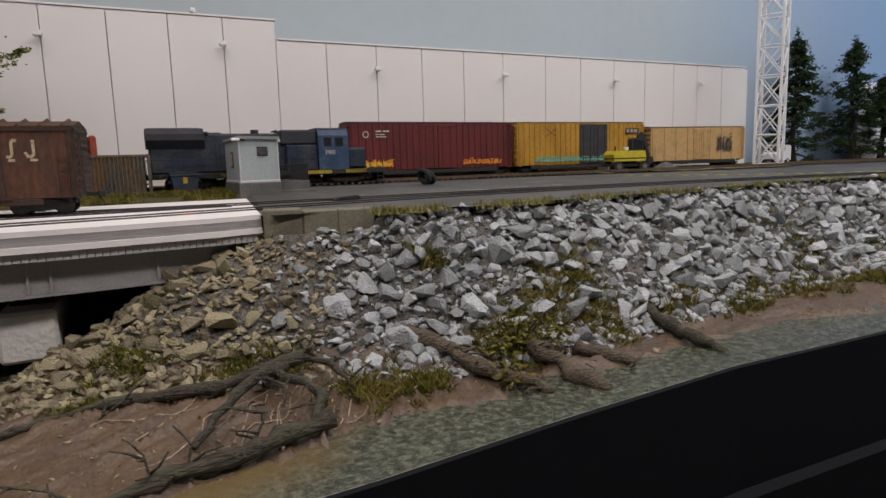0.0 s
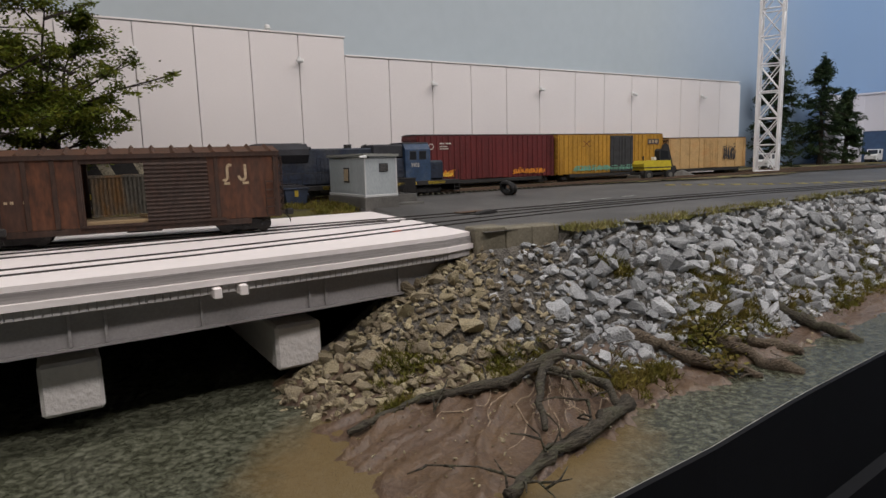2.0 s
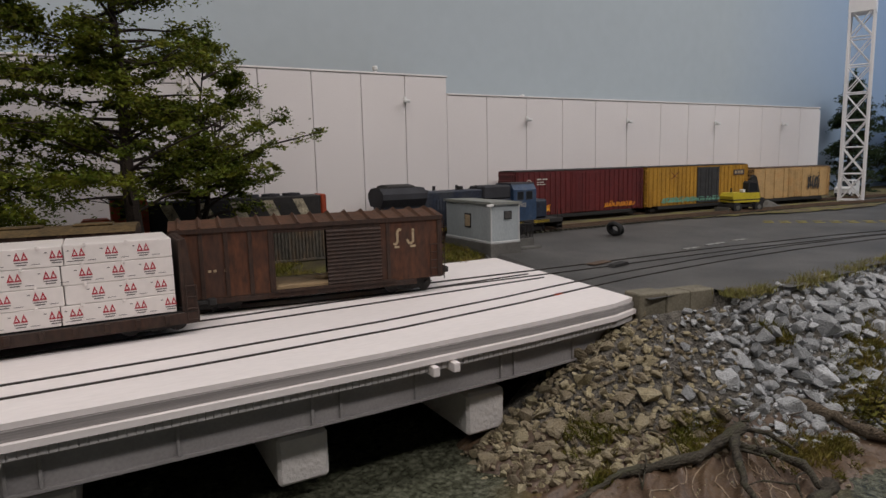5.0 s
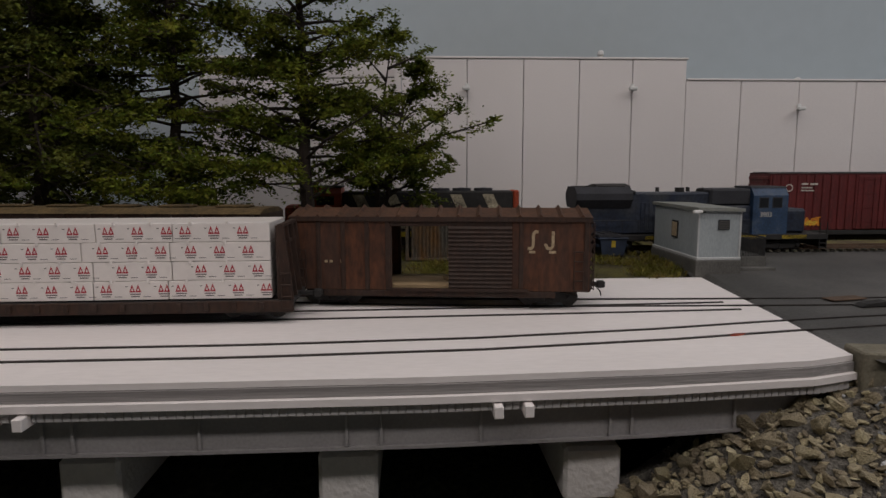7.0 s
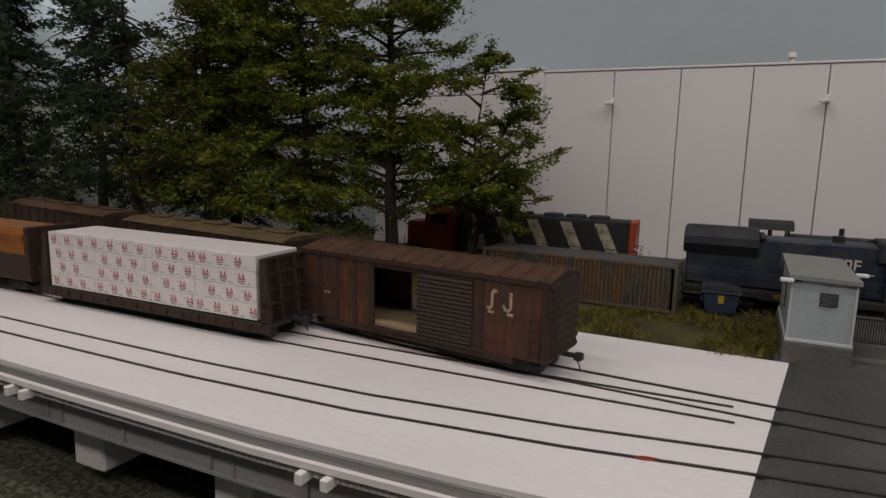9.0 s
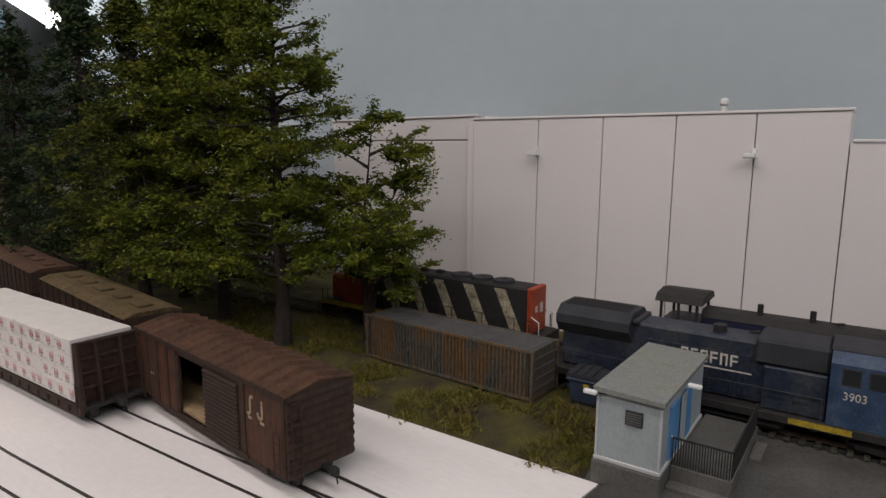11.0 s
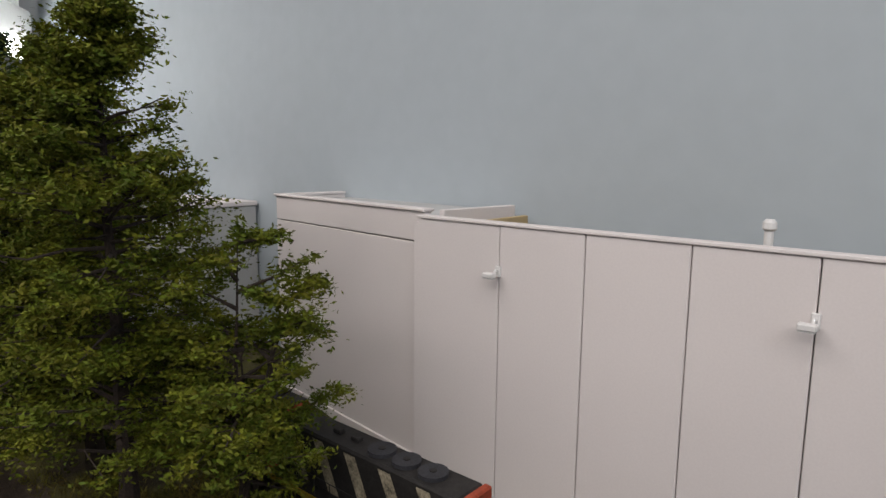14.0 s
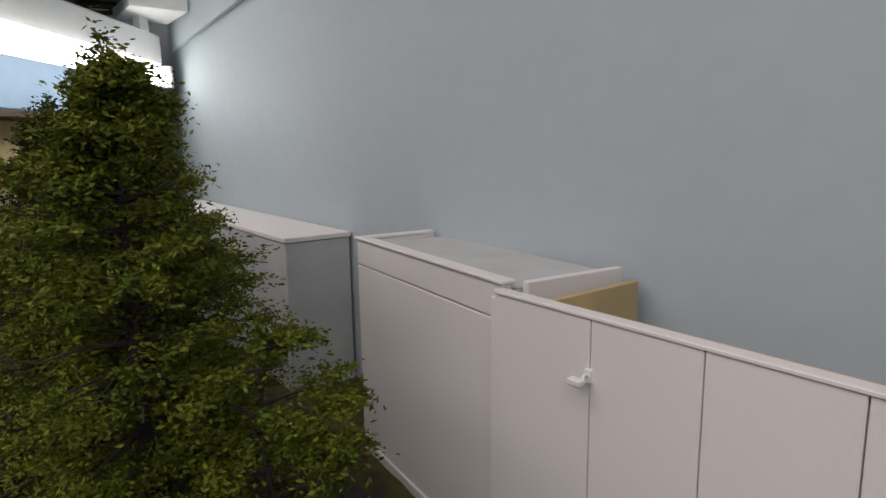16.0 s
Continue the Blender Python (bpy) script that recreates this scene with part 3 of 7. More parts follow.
for x, z in ((-0.0552, 0.1425), (0.0988, 0.1425), (0.2595, 0.125), (0.4245, 0.1245), (0.601, 0.1235), (0.763, 0.1235)):
    wall_lamp(x, 0.6585, z, bld)


def roof_vent(x, y, z):
    v = thing("roof_vent", "small white mushroom roof vent", "vent", "roof vents", m=pose(x, y, z) @ Matrix.Scale(0.82, 4))
    part("stem", Shape().tube([(0, 0, -0.02), (0, 0, 0.003)], 0.0024, 10), M["fixture"], v)
    part("cap", Shape().tube([(0, 0, 0.003), (0, 0, 0.0042), (0, 0, 0.0075), (0, 0, 0.0092)], [0.0026, 0.0038, 0.0036, 0.0022], 12), M["fixture"], v)


roof_vent(0.0745, 0.680, 0.1735)
roof_vent(0.276, 0.69, 0.151)

# left wing: lower wall with a horizontal joint, and the white block past it
wing = thing("warehouse_wing", "white warehouse wing with one horizontal joint", "building")
wing.matrix_basis = Matrix.Translation((-0.1165, 0.6650, 0)) @ Matrix.Rotation(radians(-6.3), 4, "Z")
part("panel", Shape().box(-0.1905, -0.001, 0, 0.006, 0.003, 0.1527, 0.0004), wall_m, wing)
part("panel", Shape().box(-0.1905, -0.001, 0, 0.006, 0.1537, 0.1725, 0.0004), wall_m, wing)
part("joint", Shape().box(-0.188, -0.001, 0.002, 0.005, 0.1526, 0.1538), M["groove"], wing)
part("coping", Shape().box(-0.1925, 0.0, -0.0015, 0.008, 0.1727, 0.1746, 0.0004), wall_m, wing)
part("end_wall", Shape().box(-0.191, -0.185, 0.0062, 0.066, 0.003, 0.1723, 0.0004), wall_m, wing)
part("coping", Shape().box(-0.1925, -0.184, 0.0082, 0.066, 0.1725, 0.1746, 0.0004), wall_m, wing)
part("plinth", Shape().box(-0.1908, -0.001, -0.002, 0.0, 0.002, 0.010, 0.0004), wall_m, wing)
part("roof", Shape().box(-0.1845, -0.001, 0.0085, 0.080, 0.1640, 0.1690), M["roofgrey"], wing)
part("end_wall", Shape().box(0.0, 0.005, 0.012, 0.080, 0.1570, 0.1735, 0.0004), wall_m, wing)
blk = thing("white_block_building", "white box building, its walls coloured greyer than its flat roof", "building")
# Walls take the grey roof sheet, the roof the paler wall styrene.
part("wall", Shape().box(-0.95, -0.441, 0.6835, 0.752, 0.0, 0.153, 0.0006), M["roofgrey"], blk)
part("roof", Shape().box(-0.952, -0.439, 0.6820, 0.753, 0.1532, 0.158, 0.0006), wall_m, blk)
for x in (-0.60, -0.66, -0.72):
    part("window", Shape().box(x - 0.012, x + 0.012, 0.6820, 0.6840, 0.10, 0.125, 0.0004), M["groove"], blk)

# ---- the white bridge ----
front_y = interp([(-1.3, 0.280), (-0.20, 0.279), (-0.10, 0.280), (-0.02, 0.284), (0.04, 0.290), (0.0587, 0.296)])
dx = steps(-1.30, 0.058, 0.02)


def strip(f0, f1, z0, z1, name, material, parent, label="", right=lambda t: 0.0):
    """A board along the bridge between two front-to-back offsets."""
    vs, fs = [], []
    for x in dx:
        e = 1.0 if x == dx[-1] else 0.0
        for f in (f0, f1):
            xx = x + (right(f) if e else 0.0)
            y = front_y(x) + f if f < 0.1 else f
            vs += [(xx, y, z0), (xx, y, z1)]
    for i in range(len(dx) - 1):
        a, b = i * 4, i * 4 + 4
        fs += [(a, b, b + 1, a + 1), (a + 2, a + 3, b + 3, b + 2), (a + 1, b + 1, b + 3, a + 3), (a, a + 2, b + 2, b)]
    e = (len(dx) - 1) * 4
    fs += [(0, 1, 3, 2), (e, e + 2, e + 3, e + 1)]
    return part(name, Shape().add(vs, fs), material, parent, label)


bridge = thing("railway_bridge", "unfinished white model railway bridge deck on plate girders", "bridge")
skew = lambda f: 0.0 if f < 0.1 else 0.0205
strip(0.0, 0.462, -0.0022, 0.0, "deck_board", M["deck"], bridge, "white painted deck board", skew)
strip(-0.0010, 0.455, -0.0058, -0.0024, "deck_edge", M["edge"], bridge, "grey layered deck edge", lambda f: 0.0)
strip(-0.0030, 0.450, -0.0085, -0.0060, "edge_strip", M["deck"], bridge, "white edge strip", lambda f: 0.0)
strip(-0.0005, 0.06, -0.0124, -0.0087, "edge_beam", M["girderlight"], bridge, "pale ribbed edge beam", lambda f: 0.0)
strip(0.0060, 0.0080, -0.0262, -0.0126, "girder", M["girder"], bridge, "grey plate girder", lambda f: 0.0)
strip(0.0046, 0.0430, -0.0274, -0.0263, "girder_flange", M["girder"], bridge, "", lambda f: 0.0)
ribs = Shape()
x = -0.70
while x < 0.055:
    y = front_y(x)
    ribs.box(x, x + 0.0025, y - 0.0009, y - 0.0004, -0.0124, -0.0088, 0.0002)
    x += 0.0028
part("edge_ribs", ribs, M["girderlight"], bridge, "row of close fine ribs")
for x in [-0.028, -0.036, -0.083, -0.118, -0.130, -0.180, -0.222, -0.232, -0.275, -0.325, -0.337, 0.012, -0.42, -0.43]:
    y = front_y(x)
    part("stiffener", Shape().box(x - 0.0006, x + 0.0006, y + 0.0048, y + 0.0061, -0.0261, -0.0128, 0.0002), M["girder"], bridge)
for xc in (-0.073, -0.238):
    for x in (xc - 0.0052, xc + 0.0052):
        y = front_y(x)
        part("peg", Shape().box(x - 0.0016, x + 0.0016, y - 0.0060, y + 0.010, -0.0135, -0.0092, 0.0003), M["deck"], bridge)
for xc in (-0.0393, -0.1312, -0.2245, -0.317, -0.41, -0.50):
    pier = thing("bridge_pier", "white foam pier cap block under the girders", "pier", "bridge pier caps", m=pose(xc, 0, 0))
    part("cap", Shape().box(-0.0109, 0.0109, 0.2970, 0.446, -0.0560, -0.0345, 0.0014), M["foam"], pier)
    # Added props: dark blocks and legs fill the shaded gaps round the cap.
    part("bearing", Shape().box(-0.008, 0.008, 0.315, 0.435, -0.0347, -0.0272, 0.0004), M["pile"], pier)
    for y in (0.325, 0.345, 0.375, 0.405, 0.43):
        part("pile", Shape().tube([(0, y, -0.075), (0, y, -0.0550)], 0.005, 10), M["pile"], pier)


chip = part("rust_chip", Shape().prism([(-0.0040, -0.0006), (-0.0012, -0.0013), (0.0036, -0.0005), (0.0042, 0.0007), (-0.0008, 0.0012)], 0.0, 0.0006, "z"), M["orange"], m=pose(0.0290, 0.3250, 0.0001, 0, 0, 10))
tagged(chip, "small orange rust chip lying on the white deck", "scrap")


# ---- tracks ----
def track(name, label, centre, z=0.0, height=0.0007, key="rail", width=0.0011, gauge=0.0165, ties=False):
    """Two rails along a centre line of points."""
    t = thing(name, label, "track", kind="structure")
    pts = [Vector((x, y, 0)) for x, y in centre]
    for side in (-1, 1):
        sh = Shape()
        vs, fs = [], []
        for i, p in enumerate(pts):
            d = (pts[min(i + 1, len(pts) - 1)] - pts[max(i - 1, 0)]).normalized()
            nrm = Vector((-d.y, d.x, 0))
            c = p + nrm * side * gauge / 2
            zz = z if not callable(z) else z(c.x, c.y)
            for w in (-width / 2, width / 2):
                q = c + nrm * w
                vs += [(q.x, q.y, zz - 0.0004), (q.x, q.y, zz + height)]
        for i in range(len(pts) - 1):
            a, b = i * 4, i * 4 + 4
            fs += [(a, b, b + 1, a + 1), (a + 2, a + 3, b + 3, b + 2), (a + 1, b + 1, b + 3, a + 3)]
        part("rail", sh.add(vs, fs), M[key], t)
    if ties:
        sh = Shape()
        for p, q in zip(pts, pts[1:]):
            n = max(1, int((q - p).length / 0.0062))
            d = (q - p).normalized()
            for i in range(n):
                c = p + (q - p) * (i / n)
                mm = Matrix.Translation((c.x, c.y, lie(c.x, c.y))) @ Matrix.Rotation(math.atan2(d.y, d.x), 4, "Z")
                sh.box(-0.0013, 0.0013, -0.015, 0.015, 0.0006, 0.0022, 0, mm)
        tagged(part("ties", sh, M["bark"], t), kind="stuff")
    return t


def curve_pts(table, d=0.02):
    f = interp(table)
    return [(x, f(x)) for x in steps(table[0][0], table[-1][0], d)]


near = [(-1.3, 0.312), (-0.28, 0.312), (-0.17, 0.313), (-0.08, 0.318), (0.0, 0.328), (0.055, 0.338), (0.11, 0.346), (0.20, 0.353), (0.30, 0.354), (0.42, 0.347), (0.60, 0.325), (1.0, 0.28)]
mid = [(-1.3, 0.374), (-0.36, 0.371), (-0.20, 0.371), (-0.155, 0.3715), (-0.08, 0.3735), (0.0, 0.3765), (0.055, 0.379)]
far = [(-0.50, 0.452), (-0.30, 0.427), (-0.20, 0.413), (-0.10, 0.398), (-0.03, 0.391), (0.03, 0.3885), (0.10, 0.386), (0.25, 0.383), (0.40, 0.370), (0.60, 0.340), (1.0, 0.28)]
track("track_1", "dark flush rails set in the white deck and asphalt", curve_pts(near), lie)
track("track_2", "dark flush rails under the lumber car", curve_pts(mid), 0.0)
track("track_3", "dark flush rails under the brown boxcar", curve_pts(far), lie)
for y in (0.562, 0.628):
    track("yard_track", "rusty rails on sunken ties in brown gravel", curve_pts([(-0.05 if y < 0.6 else 0.02, y), (0.4, y), (0.65, y - 0.012), (1.1, y - 0.055)]), lambda x, yy: lie(x, yy) + 0.0022, 0.0018, "rust", 0.0011, ties=True)
track("yard_track", "rusty rails on sunken ties in brown gravel", curve_pts([(-0.75, 0.56), (-0.35, 0.588), (-0.1, 0.596), (0.02, 0.597)]), lambda x, yy: 0.0052, 0.0012, "rust", 0.0011, ties=True)

# ---- abutment ----
for i, (x, y, w, a) in enumerate(((0.0680, 0.2950, 0.0180, -9), (0.0850, 0.2920, 0.0166, -8), (0.1020, 0.2896, 0.0180, -8))):
    b = part("concrete_block", Shape().box(-w / 2, w / 2, -0.006, 0.008, -0.024, 0.0022 - 0.0012 * (i > 0), 0.0006), M["concrete"], m=pose(x, y, 0, 0, 0, a))
    tagged(b, "dark tan cast concrete abutment block", "block", "abutment blocks")


# ---- rolling stock ----
FT = 0.3048 / 87.1


def truck(parent, x, z=0.0, wheelbase=0.020, r=0.0048):
    """A two-axle freight truck: side frames, bolster and four wheels."""
    t = part("truck", Shape().box(x - 0.0022, x + 0.0022, -0.012, 0.012, z + r, z + r + 0.003, 0.0004), M["black"], parent)
    for s in (-1, 1):
        sh = Shape()
        y = s * 0.0118
        o = [(x - wheelbase / 2 - 0.004, z + r + 0.001), (x - wheelbase / 2, z + r - 0.0018), (x - 0.004, z + r - 0.0026), (x + 0.004, z + r - 0.0026), (x + wheelbase / 2, z + r - 0.0018),
             (x + wheelbase / 2 + 0.004, z + r + 0.001), (x + wheelbase / 2, z + r + 0.0022), (x + 0.004, z + r + 0.0032), (x - 0.004, z + r + 0.0032), (x - wheelbase / 2, z + r + 0.0022)]
        sh.prism(o, y - 0.001, y + 0.001, "y")
        for q in (-1, 1):
            sh.disc((x + q * wheelbase / 2, y + s * 0.0012, z + r), (0, 1, 0), 0.0014, 0.0009, 8)
        sh.box(x - 0.002, x + 0.002, y - 0.0014, y + 0.0014, z + r - 0.003, z + r + 0.002, 0.0003)
        part("side_frame", sh, M["black"], t)
    for q in (-1, 1):
        for s in (-1, 1):
            part("wheel", Shape().disc((x + q * wheelbase / 2, s * 0.0078, z + r), (0, 1, 0), r, 0.0009, 16), M["rail"], t)
    return t


def coupler(parent, x, sgn, z=0.0098):
    sh = Shape().box(min(x, x + sgn * 0.007), max(x, x + sgn * 0.007), -0.0011, 0.0011, z - 0.001, z + 0.001, 0.0003)
    sh.box(min(x + sgn * 0.0065, x + sgn * 0.0105), max(x + sgn * 0.0065, x + sgn * 0.0105), -0.0022, 0.0016, z - 0.0018, z + 0.0018, 0.0006)
    sh.tube([(x + sgn * 0.006, 0.001, z - 0.001), (x + sgn * 0.0085, 0.001, z - 0.004), (x + sgn * 0.009, 0.001, z - 0.0062)], 0.00035, 5)
    return part("coupler", sh, M["black"], parent)


def ladder(parent, x, y, z0, z1, w=0.0045, key="boxbrown", along="x"):
    sh = Shape()
    n = max(3, int((z1 - z0) / 0.0042))
    for i in range(n + 1):
        z = z0 + (z1 - z0) * i / n
        a, b = ((x - w / 2, y, z), (x + w / 2, y, z)) if along == "x" else ((x, y - w / 2, z), (x, y + w / 2, z))
        sh.tube([a, b], 0.00033, 5)
    for e in (-w / 2, w / 2):
        a = (x + e, y, z0) if along == "x" else (x, y + e, z0)
        b = (x + e, y, z1) if along == "x" else (x, y + e, z1)
        sh.tube([a, b], 0.0003, 5)
    return part("ladder", sh, M[key], parent)


def brown_boxcar():
    L, W, Z0, Z1, ZR = 0.1480, 0.0345, 0.0098, 0.0454, 0.0490
    car = thing("boxcar", "rusty brown ribbed boxcar standing with its door open", "freight car")
    hx, hy, th = L / 2, W / 2, 0.0011
    a, b, c = -hx + 0.338 * L, -hx + 0.535 * L, -hx + 0.745 * L
    zd = Z1 - 0.0045
    part("floor", Shape().box(-hx + 0.001, hx - 0.001, -hy + 0.0012, hy - 0.0012, Z0, Z0 + 0.0016), M["wood"], car, "bare plank floor")
    for s in (-1, 1):
        y0, y1 = (-hy, -hy + th) if s < 0 else (hy - th, hy)
        end = c if s < 0 else c
        part("side_panel", Shape().box(-hx, a, y0, y1, Z0 - 0.001, Z1, 0.0002), M["boxpanel"], car)
        part("side_panel", Shape().box(end, hx, y0, y1, Z0 - 0.001, Z1, 0.0002), M["boxpanel"], car)
        part("side_header", Shape().box(a, end, y0, y1, zd, Z1), M["boxbrown"], car)
        part("side_sill", Shape().box(-hx * 0.78, hx * 0.78, y0 - 0.0002, y1 + 0.0002, Z0 - 0.0042, Z0 - 0.0011, 0.0002), M["boxbrown"], car)
        for f in (0.012, 0.095, 0.178, 0.26, 0.33, 0.775, 0.988):
            x = -hx + f * L
            yy = y0 - 0.0007 if s < 0 else y1 + 0.0007
            part("side_rib", Shape().box(x - 0.0011, x + 0.0011, min(yy, yy - s * 0.0009), max(yy, yy - s * 0.0009), Z0 - 0.001, Z1 - 0.0008, 0.0002), M["boxbrown"], car)
        yy = -hy - 0.0006 if s < 0 else hy + 0.0006
        fascia = Shape().box(-hx, hx, yy - 0.0004, yy + 0.0004, Z1 - 0.0022, Z1 + 0.0002, 0.0001)
        part("roof_fascia", fascia, M["boxbrown"], car)
        part("door_track", Shape().box(a - 0.002, hx * 0.6, yy - 0.0008, yy + 0.0002, Z0 - 0.0012, Z0 + 0.0002), M["boxbrown"], car)
        # door pressed with horizontal corrugations
        o, z = [], Z0
        n = 15
        yb = -hy - 0.0005
        for i in range(n * 2 + 1):
            o.append((yb - (0.0009 if i % 2 else 0.0001), Z0 + (zd - Z0) * i / (2 * n)))
        o += [(yb + 0.0008, zd), (yb + 0.0008, Z0)]
        if s < 0:
            part("door", Shape().prism(o, b, c, "x"), M["boxbrown"], car, "closed door pressed with horizontal ribs")
        else:
            part("door", Shape().prism([(-p, q) for p, q in o], b + 0.006, c + 0.006, "x"), M["boxbrown"], car)
        part("door_post", Shape().box(a - 0.0008, a + 0.0008, y0 - 0.0004, y1 + 0.0004, Z0, zd, 0.0002), M["boxbrown"], car)
    for s in (-1, 1):
        o = []
        n = 9
        for i in range(n * 2 + 1):
            o.append((s * (hx + (0.0013 if i % 2 else 0.0002)), Z0 - 0.001 + (Z1 + 0.001 - Z0) * i / (2 * n)))
        o += [(s * (hx - 0.0008), Z1), (s * (hx - 0.0008), Z0 - 0.001)]
        part("end_wall", Shape().prism(o, -hy, hy, "y"), M["boxbrown"], car, "end pressed with horizontal corrugations")
        part("end_peak", Shape().prism([(-hy, Z1), (hy, Z1), (0, ZR - 0.0004)], s * hx - 0.0006, s * hx + 0.0006, "x"), M["boxbrown"], car)
        ladder(car, s * (hx - 0.0055), -hy - 0.0016, Z0, Z0 + 0.019)
        ladder(car, s * (hx - 0.0055), hy + 0.0016, Z0, Z0 + 0.019)
        ladder(car, s * (hx + 0.0022), -hy + 0.0035, Z0, Z1 - 0.003, along="y")
        coupler(car, s * hx, s)
        truck(car, s * (hx - 0.019))
    roof = Shape().prism([(-hy - 0.001, Z1), (0, ZR), (hy + 0.001, Z1), (hy + 0.001, Z1 - 0.0006), (0, ZR - 0.0008), (-hy - 0.001, Z1 - 0.0006)], -hx - 0.0008, hx + 0.0008, "x")
    part("roof", roof, M["boxroof"], car, "dark brown peaked roof with raised seams")
    seams = Shape()
    for i in range(15):
        x = -hx + 0.004 + i * (L - 0.008) / 14
        for s in (-1, 1):
            seams.add([(x - 0.0014, 0, ZR), (x + 0.0014, 0, ZR), (x + 0.0014, s * (hy + 0.0008), Z1), (x - 0.0014, s * (hy + 0.0008), Z1), (x, 0, ZR + 0.0017), (x, s * (hy + 0.0008), Z1 + 0.0013)],
                      [(0, 4, 5, 3), (4, 1, 2, 5), (0, 1, 4), (3, 5, 2)])
    part("roof_seams", seams, M["boxroof"], car)
    part("underframe", Shape().box(-hx + 0.004, hx - 0.004, -0.004, 0.004, Z0 - 0.0045, Z0 - 0.0005), M["black"], car)
    part("brake_gear", Shape().box(-0.006, 0.012, -0.009, -0.004, Z0 - 0.0058, Z0 - 0.0022, 0.0008).tube([(-0.03, 0.006, Z0 - 0.003), (-0.018, 0.006, Z0 - 0.003)], 0.0022, 10), M["black"], car)
    # painted emblem: two curved strokes, small marks under it and a row at the other end
    y = -hy - 0.0003
    s1, s2 = Shape(), Shape()
    for cx, flip in ((0.0465, 1), (0.0560, -1)):
        arc = [(cx + flip * 0.0022, 0.0382), (cx + flip * 0.0008, 0.0386), (cx, 0.0370), (cx, 0.0318), (cx - flip * 0.0010, 0.0300), (cx - flip * 0.0024, 0.0304)] if flip > 0 else \
              [(cx, 0.0386), (cx, 0.0318), (cx - 0.0010, 0.0300), (cx - 0.0028, 0.0304), (cx - 0.0036, 0.0325)]
        for (xa, za), (xb, zb) in zip(arc, arc[1:]):
            d = Vector((xb - xa, 0, zb - za)).normalized() * 0.0007
            s1.add([(xa - d.z - d.x * 0.4, y, za + d.x), (xb - d.z + d.x * 0.4, y, zb + d.x), (xb + d.z + d.x * 0.4, y, zb - d.x), (xa + d.z - d.x * 0.4, y, za - d.x)], [(0, 1, 2, 3)])
    part("emblem", s1, M["creammark"], car, "worn cream painted curved strokes")
    for x0, x1, z in ((0.0445, 0.0475, 0.0278), (0.0542, 0.0575, 0.0278), (-0.057, -0.0555, 0.0225), (-0.0545, -0.053, 0.0225), (-0.049, -0.0475, 0.0225)):
        s2.add([(x0, y, z), (x1, y, z), (x1, y, z + 0.0013), (x0, y, z + 0.0013)], [(0, 1, 2, 3)])
    part("painted_marks", s2, M["creammark"], car)
    return car


car = brown_boxcar()
car.matrix_basis = pose(-0.0918, 0.3985, 0.0007, 0, 0, -7.0)
pal = thing("loading_board", "loose tan board lying on the boxcar floor", "board", m=pose(-0.083, 0.3975, 0.0125, 0, 0, 24))
part("board", Shape().box(-0.007, 0.007, -0.0035, 0.0035, 0, 0.0009, 0.0002), M["wood"], pal)
part("board_end", Shape().box(-0.0065, -0.005, -0.0045, 0.0045, 0.0009, 0.0016), M["wood"], pal)


def bulkhead_flat():
    L, W, Z0 = 0.186, 0.034, 0.0082
    car = thing("bulkhead_flatcar", "dark rusty bulkhead flatcar carrying wrapped lumber", "freight car")
    hx, hy = L / 2, W / 2
    part("deck", Shape().box(-hx, hx, -hy, hy, Z0 - 0.0005, Z0 + 0.0018, 0.0003), M["black"], car)
    for s in (-1, 1):
        part("side_sill", Shape().box(-hx, hx, s * hy - 0.0006, s * hy + 0.0006, Z0 - 0.0038, Z0 + 0.0016, 0.0003), M["boxbrown"], car)
        pk = Shape()
        for i in range(14):
            x = -hx + 0.014 + i * (L - 0.028) / 13
            pk.box(x - 0.0011, x + 0.0011, s * hy + (s < 0) * -0.0016 + (s > 0) * 0.0004, s * hy + (s < 0) * -0.0004 + (s > 0) * 0.0016, Z0 - 0.0025, Z0 + 0.001, 0.0002)
        part("stake_pockets", pk, M["boxbrown"], car)
        bh = part("bulkhead", Shape().box(s * (hx - 0.0065) - 0.0007, s * (hx - 0.0065) + 0.0007, -hy, hy, Z0 + 0.0018, 0.0437, 0.0003), M["boxbrown"], car, "tall rusty end bulkhead")
        po = Shape()
        for y in (-hy + 0.001, -hy / 2.6, hy / 2.6, hy - 0.001):
            po.prism([(s * (hx - 0.006), Z0 + 0.0018), (s * hx, Z0 + 0.0018), (s * (hx - 0.0035), 0.0430), (s * (hx - 0.006), 0.0437)], y - 0.0008, y + 0.0008, "y")
        for z in (0.019, 0.027, 0.035, 0.0433):
            po.box(min(s * (hx - 0.006), s * (hx - 0.0038)), max(s * (hx - 0.006), s * (hx - 0.0038)), -hy, hy, z - 0.0007, z + 0.0007)
        part("post_frame", po, M["boxbrown"], bh)
        ladder(car, s * (hx - 0.003), -hy - 0.0008, Z0 - 0.002, Z0 + 0.014)
        coupler(car, s * hx, s)
        truck(car, s * (hx - 0.019))
    part("underframe", Shape().prism([(-hx * 0.75, Z0 - 0.0005), (hx * 0.75, Z0 - 0.0005), (hx * 0.5, Z0 - 0.0055), (-hx * 0.5, Z0 - 0.0055)], -0.006, 0.006, "y"), M["black"], car)
    return car


flat_pose = pose(-0.2535, 0.3720, 0.0012, 0, 0, 0.6)
bulkhead_flat().matrix_basis = flat_pose


